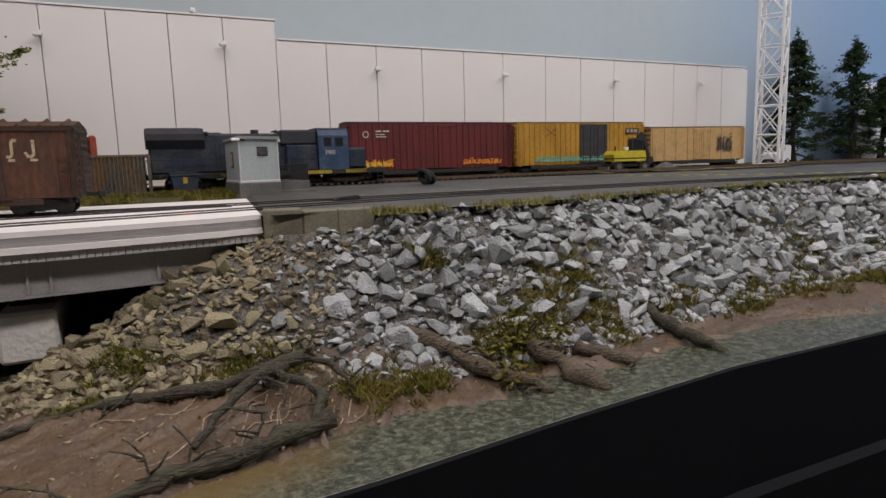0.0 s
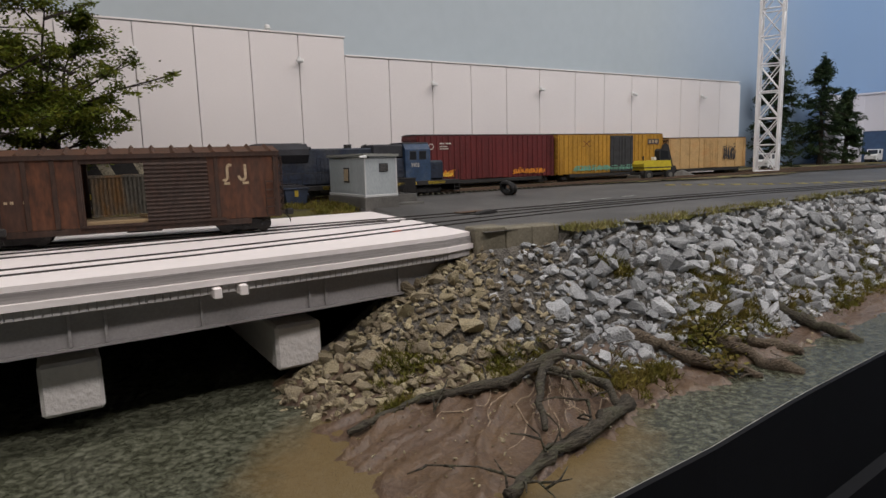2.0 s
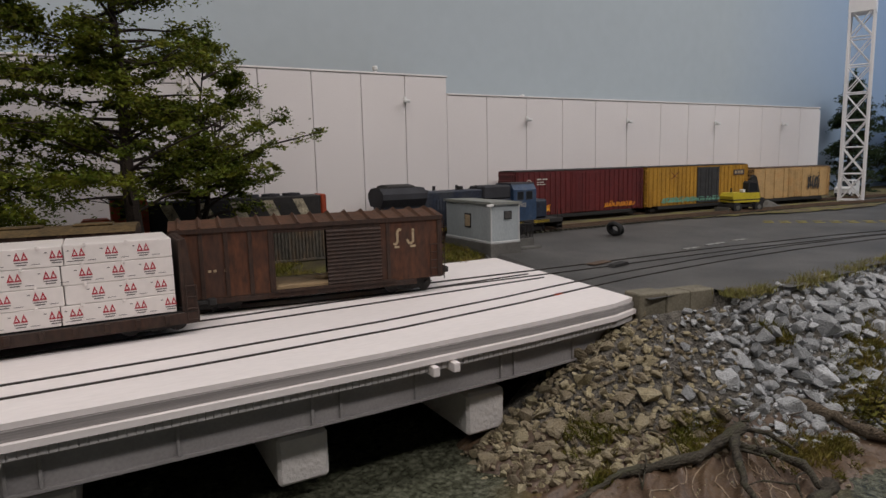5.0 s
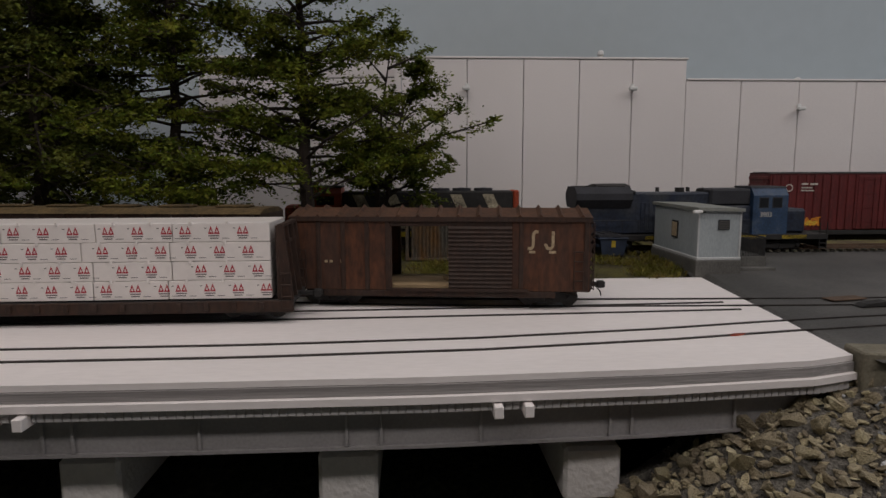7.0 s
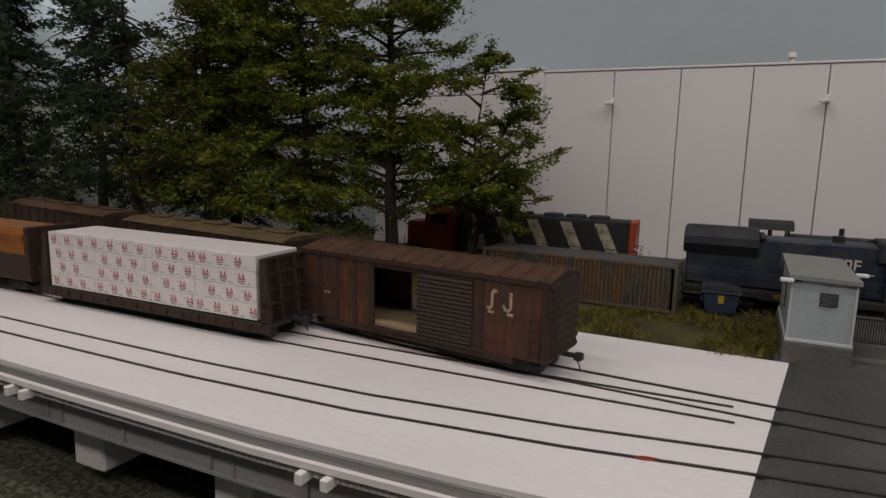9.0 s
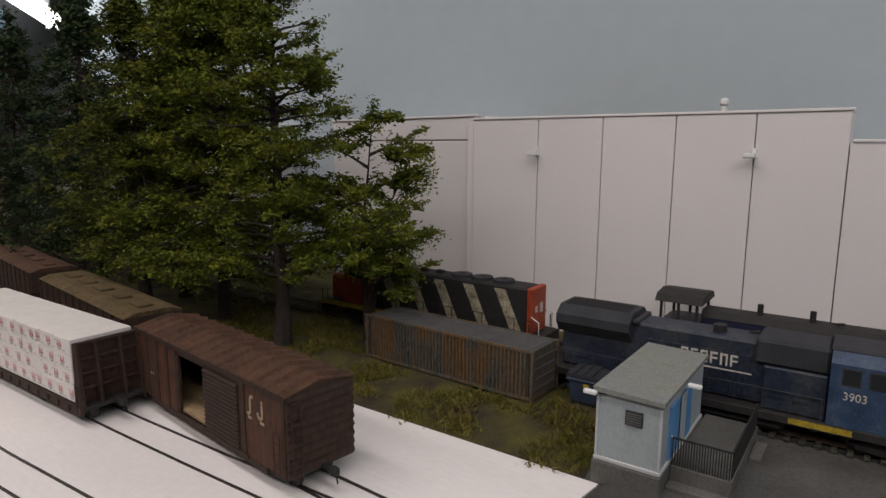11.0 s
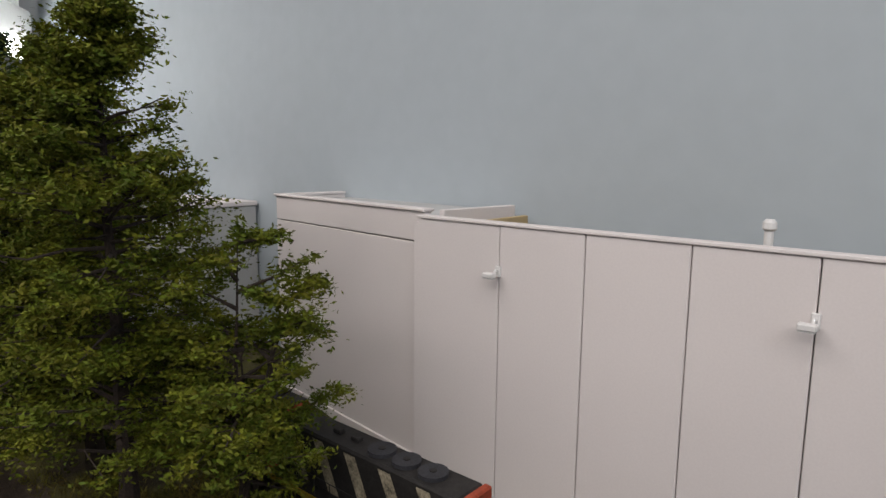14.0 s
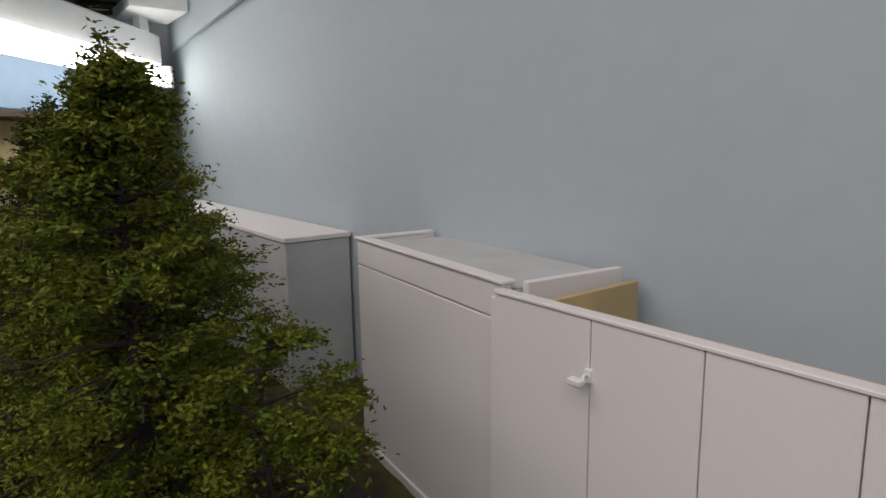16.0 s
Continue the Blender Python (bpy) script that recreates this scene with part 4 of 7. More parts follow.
def package(x0, x1, z0, z1, offset):
    """A wrapped lumber package with printed marks on its faces."""
    m = flat_pose @ Matrix.Translation((x0, 0, z0))
    w, h = x1 - x0, z1 - z0
    p = thing("lumber_package", "white plastic-wrapped lumber package with red printed triangles", "lumber", "lumber packages", m=m)
    part("wrap", Shape().box(0.0002, w - 0.0002, -0.0166, 0.0166, 0.0001, h - 0.0001, 0.0003), M["wrap"], p)
    for s in (-1, 1):
        if s > 0:
            continue
        x = offset
        y = s * 0.01668
        while x < w - 0.004:
            red, blk = Shape(), Shape()
            for k in (0, 1):
                cx = x + k * 0.0026
                a, b, c = Vector((cx, y, h * 0.42)), Vector((cx + 0.0026, y, h * 0.42)), Vector((cx + 0.0013, y, h * 0.84))
                g = (a + b + c) / 3
                ins = [g + (q - g) * 0.42 for q in (a, b, c)]
                red.add([a, b, c, *ins], [(0, 1, 4, 3), (1, 2, 5, 4), (2, 0, 3, 5)])
            for j, (u, v) in enumerate(((0.0002, 0.0050), (0.0008, 0.0044))):
                zz = h * 0.30 - j * h * 0.12
                blk.add([(x + u, y, zz), (x + v, y, zz), (x + v, y, zz + 0.00040), (x + u, y, zz + 0.00040)], [(0, 1, 2, 3)])
            blk.add([(x + 0.0060, y, h * 0.18), (x + 0.0092, y, h * 0.18), (x + 0.0092, y, h * 0.18 + 0.00022), (x + 0.0060, y, h * 0.18 + 0.00022)], [(0, 1, 2, 3)])
            blk.add([(x - 0.0016, y, h * 0.70), (x - 0.0006, y, h * 0.70), (x - 0.0006, y, h * 0.70 + 0.00035), (x - 0.0016, y, h * 0.70 + 0.00035)], [(0, 1, 2, 3)])
            part("printed_mark", red, M["redmark"], p, "red printed double triangle")
            part("printed_caption", blk, M["blackmark"], p, "small dark printed bars")
            x += 0.0125
    for i in range(max(1, int(w / 0.016))):
        xx = 0.008 + i * 0.016
        if xx < w - 0.002:
            part("banding_clip", Shape().box(xx - 0.0006, xx + 0.0006, -0.0172, -0.0162, h - 0.0010, h + 0.0006, 0.0002), M["wrap"], p)


z = 0.0106
ROWS = ((-0.0835, -0.043, 0.0055, 0.038, 0.0835), (-0.0835, -0.048, 0.0060, 0.040, 0.0835), (-0.0835, -0.041, 0.0015, 0.0395, 0.0835), (-0.0835, -0.032, 0.008, 0.041, 0.0835))
for r, cuts in enumerate(ROWS):
    for j, (a, b) in enumerate(zip(cuts, cuts[1:])):
        package(a, b, z, z + 0.0086, 0.003 + 0.0035 * ((r * 2 + j * 3) % 3))
    z += 0.0086


def simple_trucks(car, hx):
    for s in (-1, 1):
        truck(car, s * (hx - 0.020))
        coupler(car, s * hx, s)


def ribbed_boxcar(label, L, key, door, top=0.0615, nrib=26, door_key=None, roof_key="black", end_key=None):
    """A modern high boxcar with ribbed sides and double doors."""
    W, Z0 = 0.0345, 0.0098
    hx, hy = L / 2, W / 2
    car = thing("boxcar", label, "freight car")
    part("body", Shape().box(-hx, hx, -hy, hy, Z0, top, 0.0005), M[key], car)
    for i in range(nrib):
        x = -hx + 0.003 + i * (L - 0.006) / (nrib - 1)
        if door[0] - 0.001 < x < door[1] + 0.001:
            continue
        part("side_rib", Shape().box(x - 0.0010, x + 0.0010, -hy - 0.0009, -hy + 0.0002, Z0 + 0.0012, top - 0.0012, 0.0003), M[key], car)
        part("side_rib", Shape().box(x - 0.0010, x + 0.0010, hy - 0.0002, hy + 0.0009, Z0 + 0.0012, top - 0.0012, 0.0003), M[key], car)
    dm = (door[0] + door[1]) / 2
    for a, b in ((door[0], dm - 0.0003), (dm + 0.0003, door[1])):
        d = part("door", Shape().box(a, b, -hy - 0.0012, -hy, Z0 + 0.001, top - 0.002, 0.0003), M[door_key or key], car)
        for f in (0.25, 0.75):
            part("lock_rod", Shape().tube([(a + (b - a) * f, -hy - 0.0017, Z0 + 0.002), (a + (b - a) * f, -hy - 0.0017, top - 0.004)], 0.0003, 5), M[door_key or key], d)
        for f in (0.15, 0.4, 0.65, 0.9):
            zz = Z0 + f * (top - Z0)
            part("door_rib", Shape().box(a + 0.0006, b - 0.0006, -hy - 0.0016, -hy - 0.0011, zz - 0.0005, zz + 0.0005), M[door_key or key], d)
    part("side_sill", Shape().box(-hx * 0.8, hx * 0.8, -hy - 0.0004, hy + 0.0004, Z0 - 0.0042, Z0 - 0.0001, 0.0003), M["black"], car)
    part("roof", Shape().prism([(-hy - 0.0007, top), (hy + 0.0007, top), (hy * 0.5, top + 0.0012), (-hy * 0.5, top + 0.0012)], -hx - 0.0005, hx + 0.0005, "x"), M[roof_key], car)
    for s in (-1, 1):
        eb = Shape()
        for i in range(7):
            zz = Z0 + 0.004 + i * (top - Z0 - 0.008) / 6
            eb.box(min(s * hx, s * (hx + 0.0012)), max(s * hx, s * (hx + 0.0012)), -hy + 0.001, hy - 0.001, zz - 0.0015, zz + 0.0015, 0.0004)
        part("end_corrugations", eb, M[end_key or key], car)
        ladder(car, s * (hx - 0.004), -hy - 0.0016, Z0, top - 0.002 if s > 0 else Z0 + 0.02, key=key)
        ladder(car, s * (hx + 0.002), -hy + 0.004, Z0, top - 0.004, key=key, along="y")
    simple_trucks(car, hx)
    return car


def spray(car, x0, x1, z0, z1, y, key, seed, label):
    """Sprayed scrawl: unreadable overlapping slanted strokes."""
    rr = random.Random(seed)
    sh = Shape()
    x = x0
    while x < x1:
        w = rr.uniform(0.0010, 0.0022)
        a, b = z0 + rr.uniform(0, 0.3) * (z1 - z0), z1 - rr.uniform(0, 0.35) * (z1 - z0)
        lean = rr.uniform(-0.002, 0.003)
        yy = y - rr.uniform(0, 0.00008)
        sh.add([(x, yy, a), (x + w, yy, a), (x + w + lean, yy, b), (x + lean, yy, b)], [(0, 1, 2, 3)])
        if rr.random() < 0.6:
            zz = rr.uniform(z0, z1)
            sh.add([(x - 0.002, yy - 0.0001, zz), (x + 0.003, yy - 0.0001, zz + 0.0006), (x + 0.003, yy - 0.0001, zz + 0.0016), (x - 0.002, yy - 0.0001, zz + 0.001)], [(0, 1, 2, 3)])
        x += w * rr.uniform(0.8, 1.3)
    part("spray_paint", sh, M[key], car, label)


def marks(car, items, y, key="whitemark", label="small faded painted bars"):
    sh = Shape()
    for x0, x1, z0, z1 in items:
        sh.add([(x0, y, z0), (x1, y, z0), (x1, y, z1), (x0, y, z1)], [(0, 1, 2, 3)])
    part("painted_marks", sh, M[key], car, label)


red = ribbed_boxcar("dark red high-cube boxcar with orange sprayed scrawls", 0.196, "redcar", (-0.018, 0.022), 0.0600, 26)
spray(red, -0.086, -0.052, 0.0135, 0.0215, -0.0184, "graforange", 3, "orange and yellow sprayed scrawl")
spray(red, -0.084, -0.055, 0.0140, 0.0190, -0.0186, "grafyellow", 5, "yellow sprayed scrawl")
spray(red, 0.034, 0.082, 0.0135, 0.0200, -0.0184, "graforange", 7, "orange sprayed scrawl")
marks(red, [(-0.070, -0.064, 0.050, 0.0515), (-0.062, -0.055, 0.050, 0.0515), (-0.070, -0.060, 0.047, 0.0480), (-0.070, -0.058, 0.0445, 0.0455)], -0.01835)
bm_disc = Shape().disc((-0.081, -0.0184, 0.0475), (0, 1, 0), 0.0034, 0.0001, 18)
part("round_emblem", bm_disc, M["whitemark"], red, "faded round painted emblem")
part("emblem_centre", Shape().disc((-0.081, -0.0185, 0.0475), (0, 1, 0), 0.0025, 0.0001, 18), M["redcar"], red)
red.matrix_basis = pose(0.306, 0.628, 0.0048, 0, 0, 0.0)
yel = ribbed_boxcar("mustard yellow boxcar with charcoal doors and teal sprayed scrawl", 0.190, "yelcar", (-0.006, 0.036), 0.0600, 26, "blackdoor")
spray(yel, -0.070, 0.055, 0.0130, 0.0195, -0.0186, "grafteal", 11, "teal sprayed scrawl")
sx = Shape()
for s in (-1, 1):
    sx.add([(-0.049 - s * 0.006, -0.0185, 0.044), (-0.0475 - s * 0.006, -0.0185, 0.044), (-0.0475 + s * 0.006, -0.0185, 0.052), (-0.049 + s * 0.006, -0.0185, 0.052)], [(0, 1, 2, 3)])
part("painted_cross", sx, M["redcar"], yel, "faded red painted cross")
marks(yel, [(0.064, 0.086, 0.046, 0.053)], -0.0185, "blackmark", "dark painted panel")
marks(yel, [(0.066, 0.070, 0.0475, 0.0515), (0.072, 0.076, 0.0475, 0.0515), (0.078, 0.083, 0.0475, 0.0515)], -0.0187, "creammark", "pale painted bars on the dark panel")
yel.matrix_basis = pose(0.506, 0.6235, 0.0048, 0, 0, -2.0)
bei = ribbed_boxcar("rust-streaked beige boxcar with a grey sprayed scrawl", 0.160, "beige", (-0.010, 0.016), 0.0535, 9, roof_key="rust", end_key="boxbrown")
spray(bei, 0.030, 0.056, 0.020, 0.043, -0.0186, "blackdoor", 13, "dark grey sprayed scrawl")
bei.matrix_basis = pose(0.690, 0.6085, 0.0048, 0, 0, -5.0)


def handrails(parent, x0, x1, y, z0, z1, key, n=8):
    sh = Shape()
    for i in range(n):
        x = x0 + (x1 - x0) * i / (n - 1)
        sh.tube([(x, y, z0), (x, y, z1)], 0.0003, 5)
    sh.tube([(x0, y, z1), (x1, y, z1)], 0.0003, 5)
    return part("handrail", sh, M[key], parent)


def loco_base(th, L, key_sill, W=0.034, z=0.0148):
    hx, hy = L / 2, W / 2
    part("walkway", Shape().box(-hx, hx, -hy, hy, z - 0.0010, z, 0.0003), M["black"], th)
    for s in (-1, 1):
        part("side_sill", Shape().box(-hx, hx, s * hy - 0.0005, s * hy + 0.0005, z - 0.0042, z - 0.0002, 0.0002), M[key_sill], th)
    part("fuel_tank", Shape().box(-0.030, 0.028, -0.014, 0.014, 0.0035, z - 0.0012, 0.0025), M["black"], th)
    for s in (-1, 1):
        part("pilot", Shape().box(min(s * hx, s * (hx - 0.0012)), max(s * hx, s * (hx - 0.0012)), -hy, hy, 0.0035, z, 0.0004), M["black"], th)
        for q in (-1, 1):
            st = Shape()
            for k in range(4):
                zz = 0.0035 + k * 0.0034
                st.box(min(s * (hx - 0.0005), s * (hx - 0.0070)), max(s * (hx - 0.0005), s * (hx - 0.0070)), min(q * hy, q * (hy - 0.003)), max(q * hy, q * (hy - 0.003)), zz, zz + 0.0006)
            st.tube([(s * (hx - 0.001), q * hy, 0.003), (s * (hx - 0.001), q * hy, 0.024)], 0.0004, 5)
            st.tube([(s * (hx - 0.0075), q * hy, 0.003), (s * (hx - 0.0075), q * hy, 0.024)], 0.0004, 5)
            part("steps", st, M["black"], th)
        t = truck(th, s * (hx - 0.040), wheelbase=0.030, r=0.0056)
        for q in (-1, 1):
            part("wheel", Shape().disc((s * (hx - 0.040), q * 0.0078, 0.0056), (0, 1, 0), 0.0056, 0.0009, 16), M["rail"], t)
        coupler(th, s * hx, s)


def blue_locomotive():
    """Wide-cab-less six-axle freight diesel: long hood, radiator wings at the rear, cab and low nose in front (towards +x)."""
    L = 0.236
    hx = L / 2
    th = thing("diesel_locomotive", "grimy dark blue freight diesel locomotive with white lettering bars", "locomotive")
    loco_base(th, L, "black")
    z = 0.0149
    part("hood", Shape().box(-hx + 0.008, 0.046, -0.0105, 0.0105, z, 0.0480, 0.0015), M["blue"], th)
    part("radiator", Shape().prism([(-0.0115, 0.036), (-0.0165, 0.0425), (-0.0165, 0.0475), (-0.010, 0.0525), (0.010, 0.0525), (0.0165, 0.0475), (0.0165, 0.0425), (0.0115, 0.036)], -hx + 0.006, -hx + 0.056, "x"), M["blueroof"], th, "flared radiator wings with ribbed grille")
    gr = Shape()
    for i in range(22):
        x = -hx + 0.009 + i * 0.002
        gr.box(x, x + 0.0008, -0.0095, 0.0095, 0.0524, 0.0530)
    part("roof_grille", gr, M["black"], th)
    part("panel_white_edge", Shape().box(-hx + 0.0565, -hx + 0.0605, -0.0125, 0.0125, 0.0470, 0.0497, 0.0008), M["blueroof"], th)
    part("blower_housing", Shape().box(0.010, 0.047, -0.0135, 0.0135, 0.0375, 0.0508, 0.0015), M["blueroof"], th)
    part("lower_housing", Shape().box(0.015, 0.047, -0.0142, 0.0142, z, 0.0374, 0.0008), M["blue"], th)
    part("cab", Shape().prism([(-0.0165, z), (-0.0165, 0.0455), (-0.0125, 0.0512), (0.0125, 0.0512), (0.0165, 0.0455), (0.0165, z)], 0.0475, 0.0795, "x"), M["cabblue"], th, "faded blue cab with a dusty roof")
    part("cab_roof", Shape().prism([(-0.0130, 0.0513), (0.0130, 0.0513), (0.0115, 0.0525), (-0.0115, 0.0525)], 0.0470, 0.0800, "x"), M["blueroof"], th)
    part("nose", Shape().box(0.0797, 0.1010, -0.0115, 0.0115, z, 0.0345, 0.0020), M["blue"], th)
    for s in (-1, 1):
        for x0, x1 in ((0.0535, 0.0610), (0.0655, 0.0735)):
            w = part("cab_window", Shape().box(x0, x1, s * 0.0166 - 0.0003, s * 0.0166 + 0.0003, 0.0362, 0.0435, 0.0002), M["glass"], th)
            part("window_frame", Shape().box(x0 - 0.0006, x1 + 0.0006, s * 0.0165 - 0.0003, s * 0.0165 + 0.0003, 0.0356, 0.0441, 0.0002), M["blueroof"], w)
        part("windshield", Shape().box(0.0794, 0.0799, min(s * 0.002, s * 0.011), max(s * 0.002, s * 0.011), 0.0375, 0.0450, 0.0002), M["glass"], th)
        for a, b in ((-0.110, -0.085), (-0.050, -0.020), (0.030, 0.060), (0.075, 0.098)):
            part("yellow_sill_mark", Shape().box(a, b, s * 0.0172 - 0.0003, s * 0.0172 + 0.0003, 0.0112, 0.0142), M["yellow"], th)
        handrails(th, -hx + 0.004, 0.045, s * 0.0165, 0.0149, 0.0265, "blueroof", 12)
        for i in range(16):
            x = -0.052 + i * 0.0038
            part("hood_door", Shape().box(x, x + 0.0030, s * 0.0106 - 0.0003, s * 0.0106 + 0.0003, 0.018, 0.0400, 0.0002), M["blue"], th)
    part("exhaust_stack", Shape().tube([(-0.012, 0, 0.048), (-0.012, 0, 0.0515)], 0.0040, 12), M["black"], th)
    part("air_horn", Shape().tube([(0.004, 0, 0.0495), (0.010, 0, 0.0505)], [0.0005, 0.0013], 8), M["black"], th)
    lettering("3903", 0.0056, M["whitemark"], th, Matrix.Translation((0.0595, -0.01668, 0.0285)) @ Matrix.Rotation(radians(90), 4, "X"), "white painted unit number")
    sh = Shape()
    for i in range(6):
        x = -0.031 + i * 0.0056
        y = -0.01105
        for bx in ((x, x + 0.0012, 0.0325, 0.0390), (x + 0.0012, x + 0.0042, 0.0378, 0.0390), (x + 0.0012, x + 0.0042, 0.0352, 0.0362) if i % 2 else (x + 0.0032, x + 0.0042, 0.0325, 0.0378)):
            sh.add([(bx[0], y, bx[2]), (bx[1], y, bx[2]), (bx[1], y, bx[3]), (bx[0], y, bx[3])], [(0, 1, 2, 3)])
    sh.add([(-0.029, -0.01105, 0.0300), (0.009, -0.01105, 0.0300), (0.009, -0.01105, 0.0308), (-0.029, -0.01105, 0.0308)], [(0, 1, 2, 3)])
    part("white_name_bars", sh, M["whitemark"], th, "white painted block bars")
    return th


blue_locomotive().matrix_basis = pose(0.1155, 0.5610, 0.0040, 0, 0, 0.5) @ Matrix.Diagonal((0.87, 1, 0.98, 1))


def striped_locomotive():
    """Hood diesel with slanted pale stripes on black and orange-red ends."""
    L = 0.205
    hx = L / 2
    th = thing("diesel_locomotive", "black diesel locomotive with slanted dirty white stripes and orange-red ends", "locomotive")
    loco_base(th, L, "yellow")
    z = 0.0149
    part("hood", Shape().box(-0.050, hx - 0.013, -0.0105, 0.0105, z, 0.0470, 0.0012), M["black"], th)
    part("rear_end", Shape().box(hx - 0.0128, hx - 0.008, -0.0108, 0.0108, z, 0.0475, 0.0010), M["orange"], th, "orange-red hood end")
    part("cab", Shape().prism([(-0.0165, z), (-0.0165, 0.0455), (-0.0125, 0.0500), (0.0125, 0.0500), (0.0165, 0.0455), (0.0165, z)], -0.076, -0.0505, "x"), M["orange"], th, "orange-red cab")
    part("cab_roof", Shape().box(-0.077, -0.0495, -0.0125, 0.0125, 0.0502, 0.0515, 0.0004), M["black"], th)
    part("nose", Shape().box(-hx + 0.006, -0.0763, -0.0115, 0.0115, z, 0.036, 0.002), M["orange"], th)
    for s in (-1, 1):
        st = Shape()
        for i in range(5):
            x = -0.042 + i * 0.0265
            y = s * 0.01065
            st.add([(x, y, 0.0445), (x + 0.009, y, 0.0445), (x + 0.022, y, 0.0165), (x + 0.013, y, 0.0165)], [(0, 1, 2, 3)])
        part("slanted_stripes", st, M["stripewhite"], th, "dirty white slanted stripes")
        handrails(th, -0.046, hx - 0.006, s * 0.0165, z, 0.0265, "black", 12)
        part("cab_window", Shape().box(-0.070, -0.056, s * 0.0166 - 0.0003, s * 0.0166 + 0.0003, 0.0365, 0.0435, 0.0002), M["glass"], th)
        gr = Shape().tube([(hx - 0.001, s * 0.015, 0.012), (hx - 0.001, s * 0.015, 0.026), (hx - 0.008, s * 0.012, 0.028)], 0.0004, 5)
        part("grab_rail", gr, M["fixture"], th, "white grab rail")
    for x in (0.030, 0.048, 0.066):
        f = part("roof_fan", Shape().tube([(x, 0, 0.0468), (x, 0, 0.0492)], 0.0078, 20), M["blueroof"], th)
        part("fan_hub", Shape().tube([(x, 0, 0.0492), (x, 0, 0.0496)], 0.002, 10), M["black"], f)
    for x in (-0.005, 0.010):
        part("exhaust_stack", Shape().box(x - 0.003, x + 0.003, -0.002, 0.002, 0.0468, 0.0495, 0.0004), M["black"], th)
    mk = Shape()
    for x0, x1, z0, z1 in ((-0.0068, -0.0030, 0.030, 0.0345), (0.0005, 0.0052, 0.029, 0.036)):
        mk.add([(hx - 0.0079, x0, z0), (hx - 0.0079, x1, z0), (hx - 0.0079, x1, z1), (hx - 0.0079, x0, z1)], [(0, 1, 2, 3)])
    part("white_end_marks", mk, M["whitemark"], th)
    return th


striped_locomotive().matrix_basis = pose(-0.113, 0.5955, 0.0045, 0, 0, 0.4)


def switcher():
    """End-cab switcher: long low hood towards +x, raised cab at the back."""
    L = 0.150
    hx = L / 2
    th = thing("switcher_locomotive", "black and navy end-cab switcher locomotive with white bars", "locomotive")
    loco_base(th, L, "black")
    z = 0.0149
    part("hood", Shape().prism([(-0.0095, z), (-0.0095, 0.040), (-0.0065, 0.0435), (0.0065, 0.0435), (0.0095, 0.040), (0.0095, z)], -0.042, hx - 0.008, "x"), M["navy"], th)
    part("hood_roof", Shape().prism([(-0.0098, 0.0398), (-0.0067, 0.0440), (0.0067, 0.0440), (0.0098, 0.0398)], -0.042, hx - 0.0075, "x"), M["black"], th)
    part("cab", Shape().box(-0.066, -0.0425, -0.0160, 0.0160, z, 0.0355, 0.0006), M["navy"], th)
    for x in (-0.0652, -0.0545, -0.0433):
        for y in (-0.0155, 0.0155):
            part("window_post", Shape().box(x - 0.0008, x + 0.0008, y - 0.0006, y + 0.0006, 0.0355, 0.0482), M["black"], th)
    part("cab_roof", Shape().prism([(-0.0175, 0.0480), (-0.0135, 0.0525), (0, 0.0540), (0.0135, 0.0525), (0.0175, 0.0480)], -0.069, -0.040, "x"), M["black"], th)
    for x in (-0.010, 0.018):
        part("exhaust_stack", Shape().tube([(x, 0, 0.043), (x, 0, 0.0505)], 0.0017, 10), M["black"], th)
    part("air_horn", Shape().tube([(0.028, -0.003, 0.0455), (0.034, -0.003, 0.046)], [0.0004, 0.0010], 8).tube([(0.031, -0.003, 0.0440), (0.031, -0.003, 0.0455)], 0.0003, 5), M["black"], th)
    for s in (-1, 1):
        handrails(th, -0.040, hx - 0.004, s * 0.0158, z, 0.0265, "black", 9)
    lettering("153", 0.0048, M["whitemark"], th, Matrix.Translation((-0.004, -0.00985, 0.0290)) @ Matrix.Rotation(radians(90), 4, "X"), "white painted unit number")
    sh = Shape()
    y = -0.0098
    for a in (0.024, 0.034, 0.042):
        sh.add([(a, y, 0.0335), (a + 0.005, y, 0.0335), (a + 0.0095, y, 0.0235), (a + 0.0055, y, 0.0235)], [(0, 1, 2, 3)])
    sh.add([(0.046, y, 0.0335), (0.056, y, 0.0335), (0.053, y, 0.0295), (0.047, y, 0.0295)], [(0, 1, 2, 3)])
    for i in range(7):
        a = -0.0635 + i * 0.003
        sh.add([(a, -0.0162, 0.0295), (a + 0.0018, -0.0162, 0.0295), (a + 0.0018, -0.0162, 0.0322), (a, -0.0162, 0.0322)], [(0, 1, 2, 3)])
    part("white_emblem_bars", sh, M["whitemark"], th, "white slanted painted bars")
    return th


switcher().matrix_basis = pose(0.1245, 0.6290, 0.0022, 0, 0, 0.0)


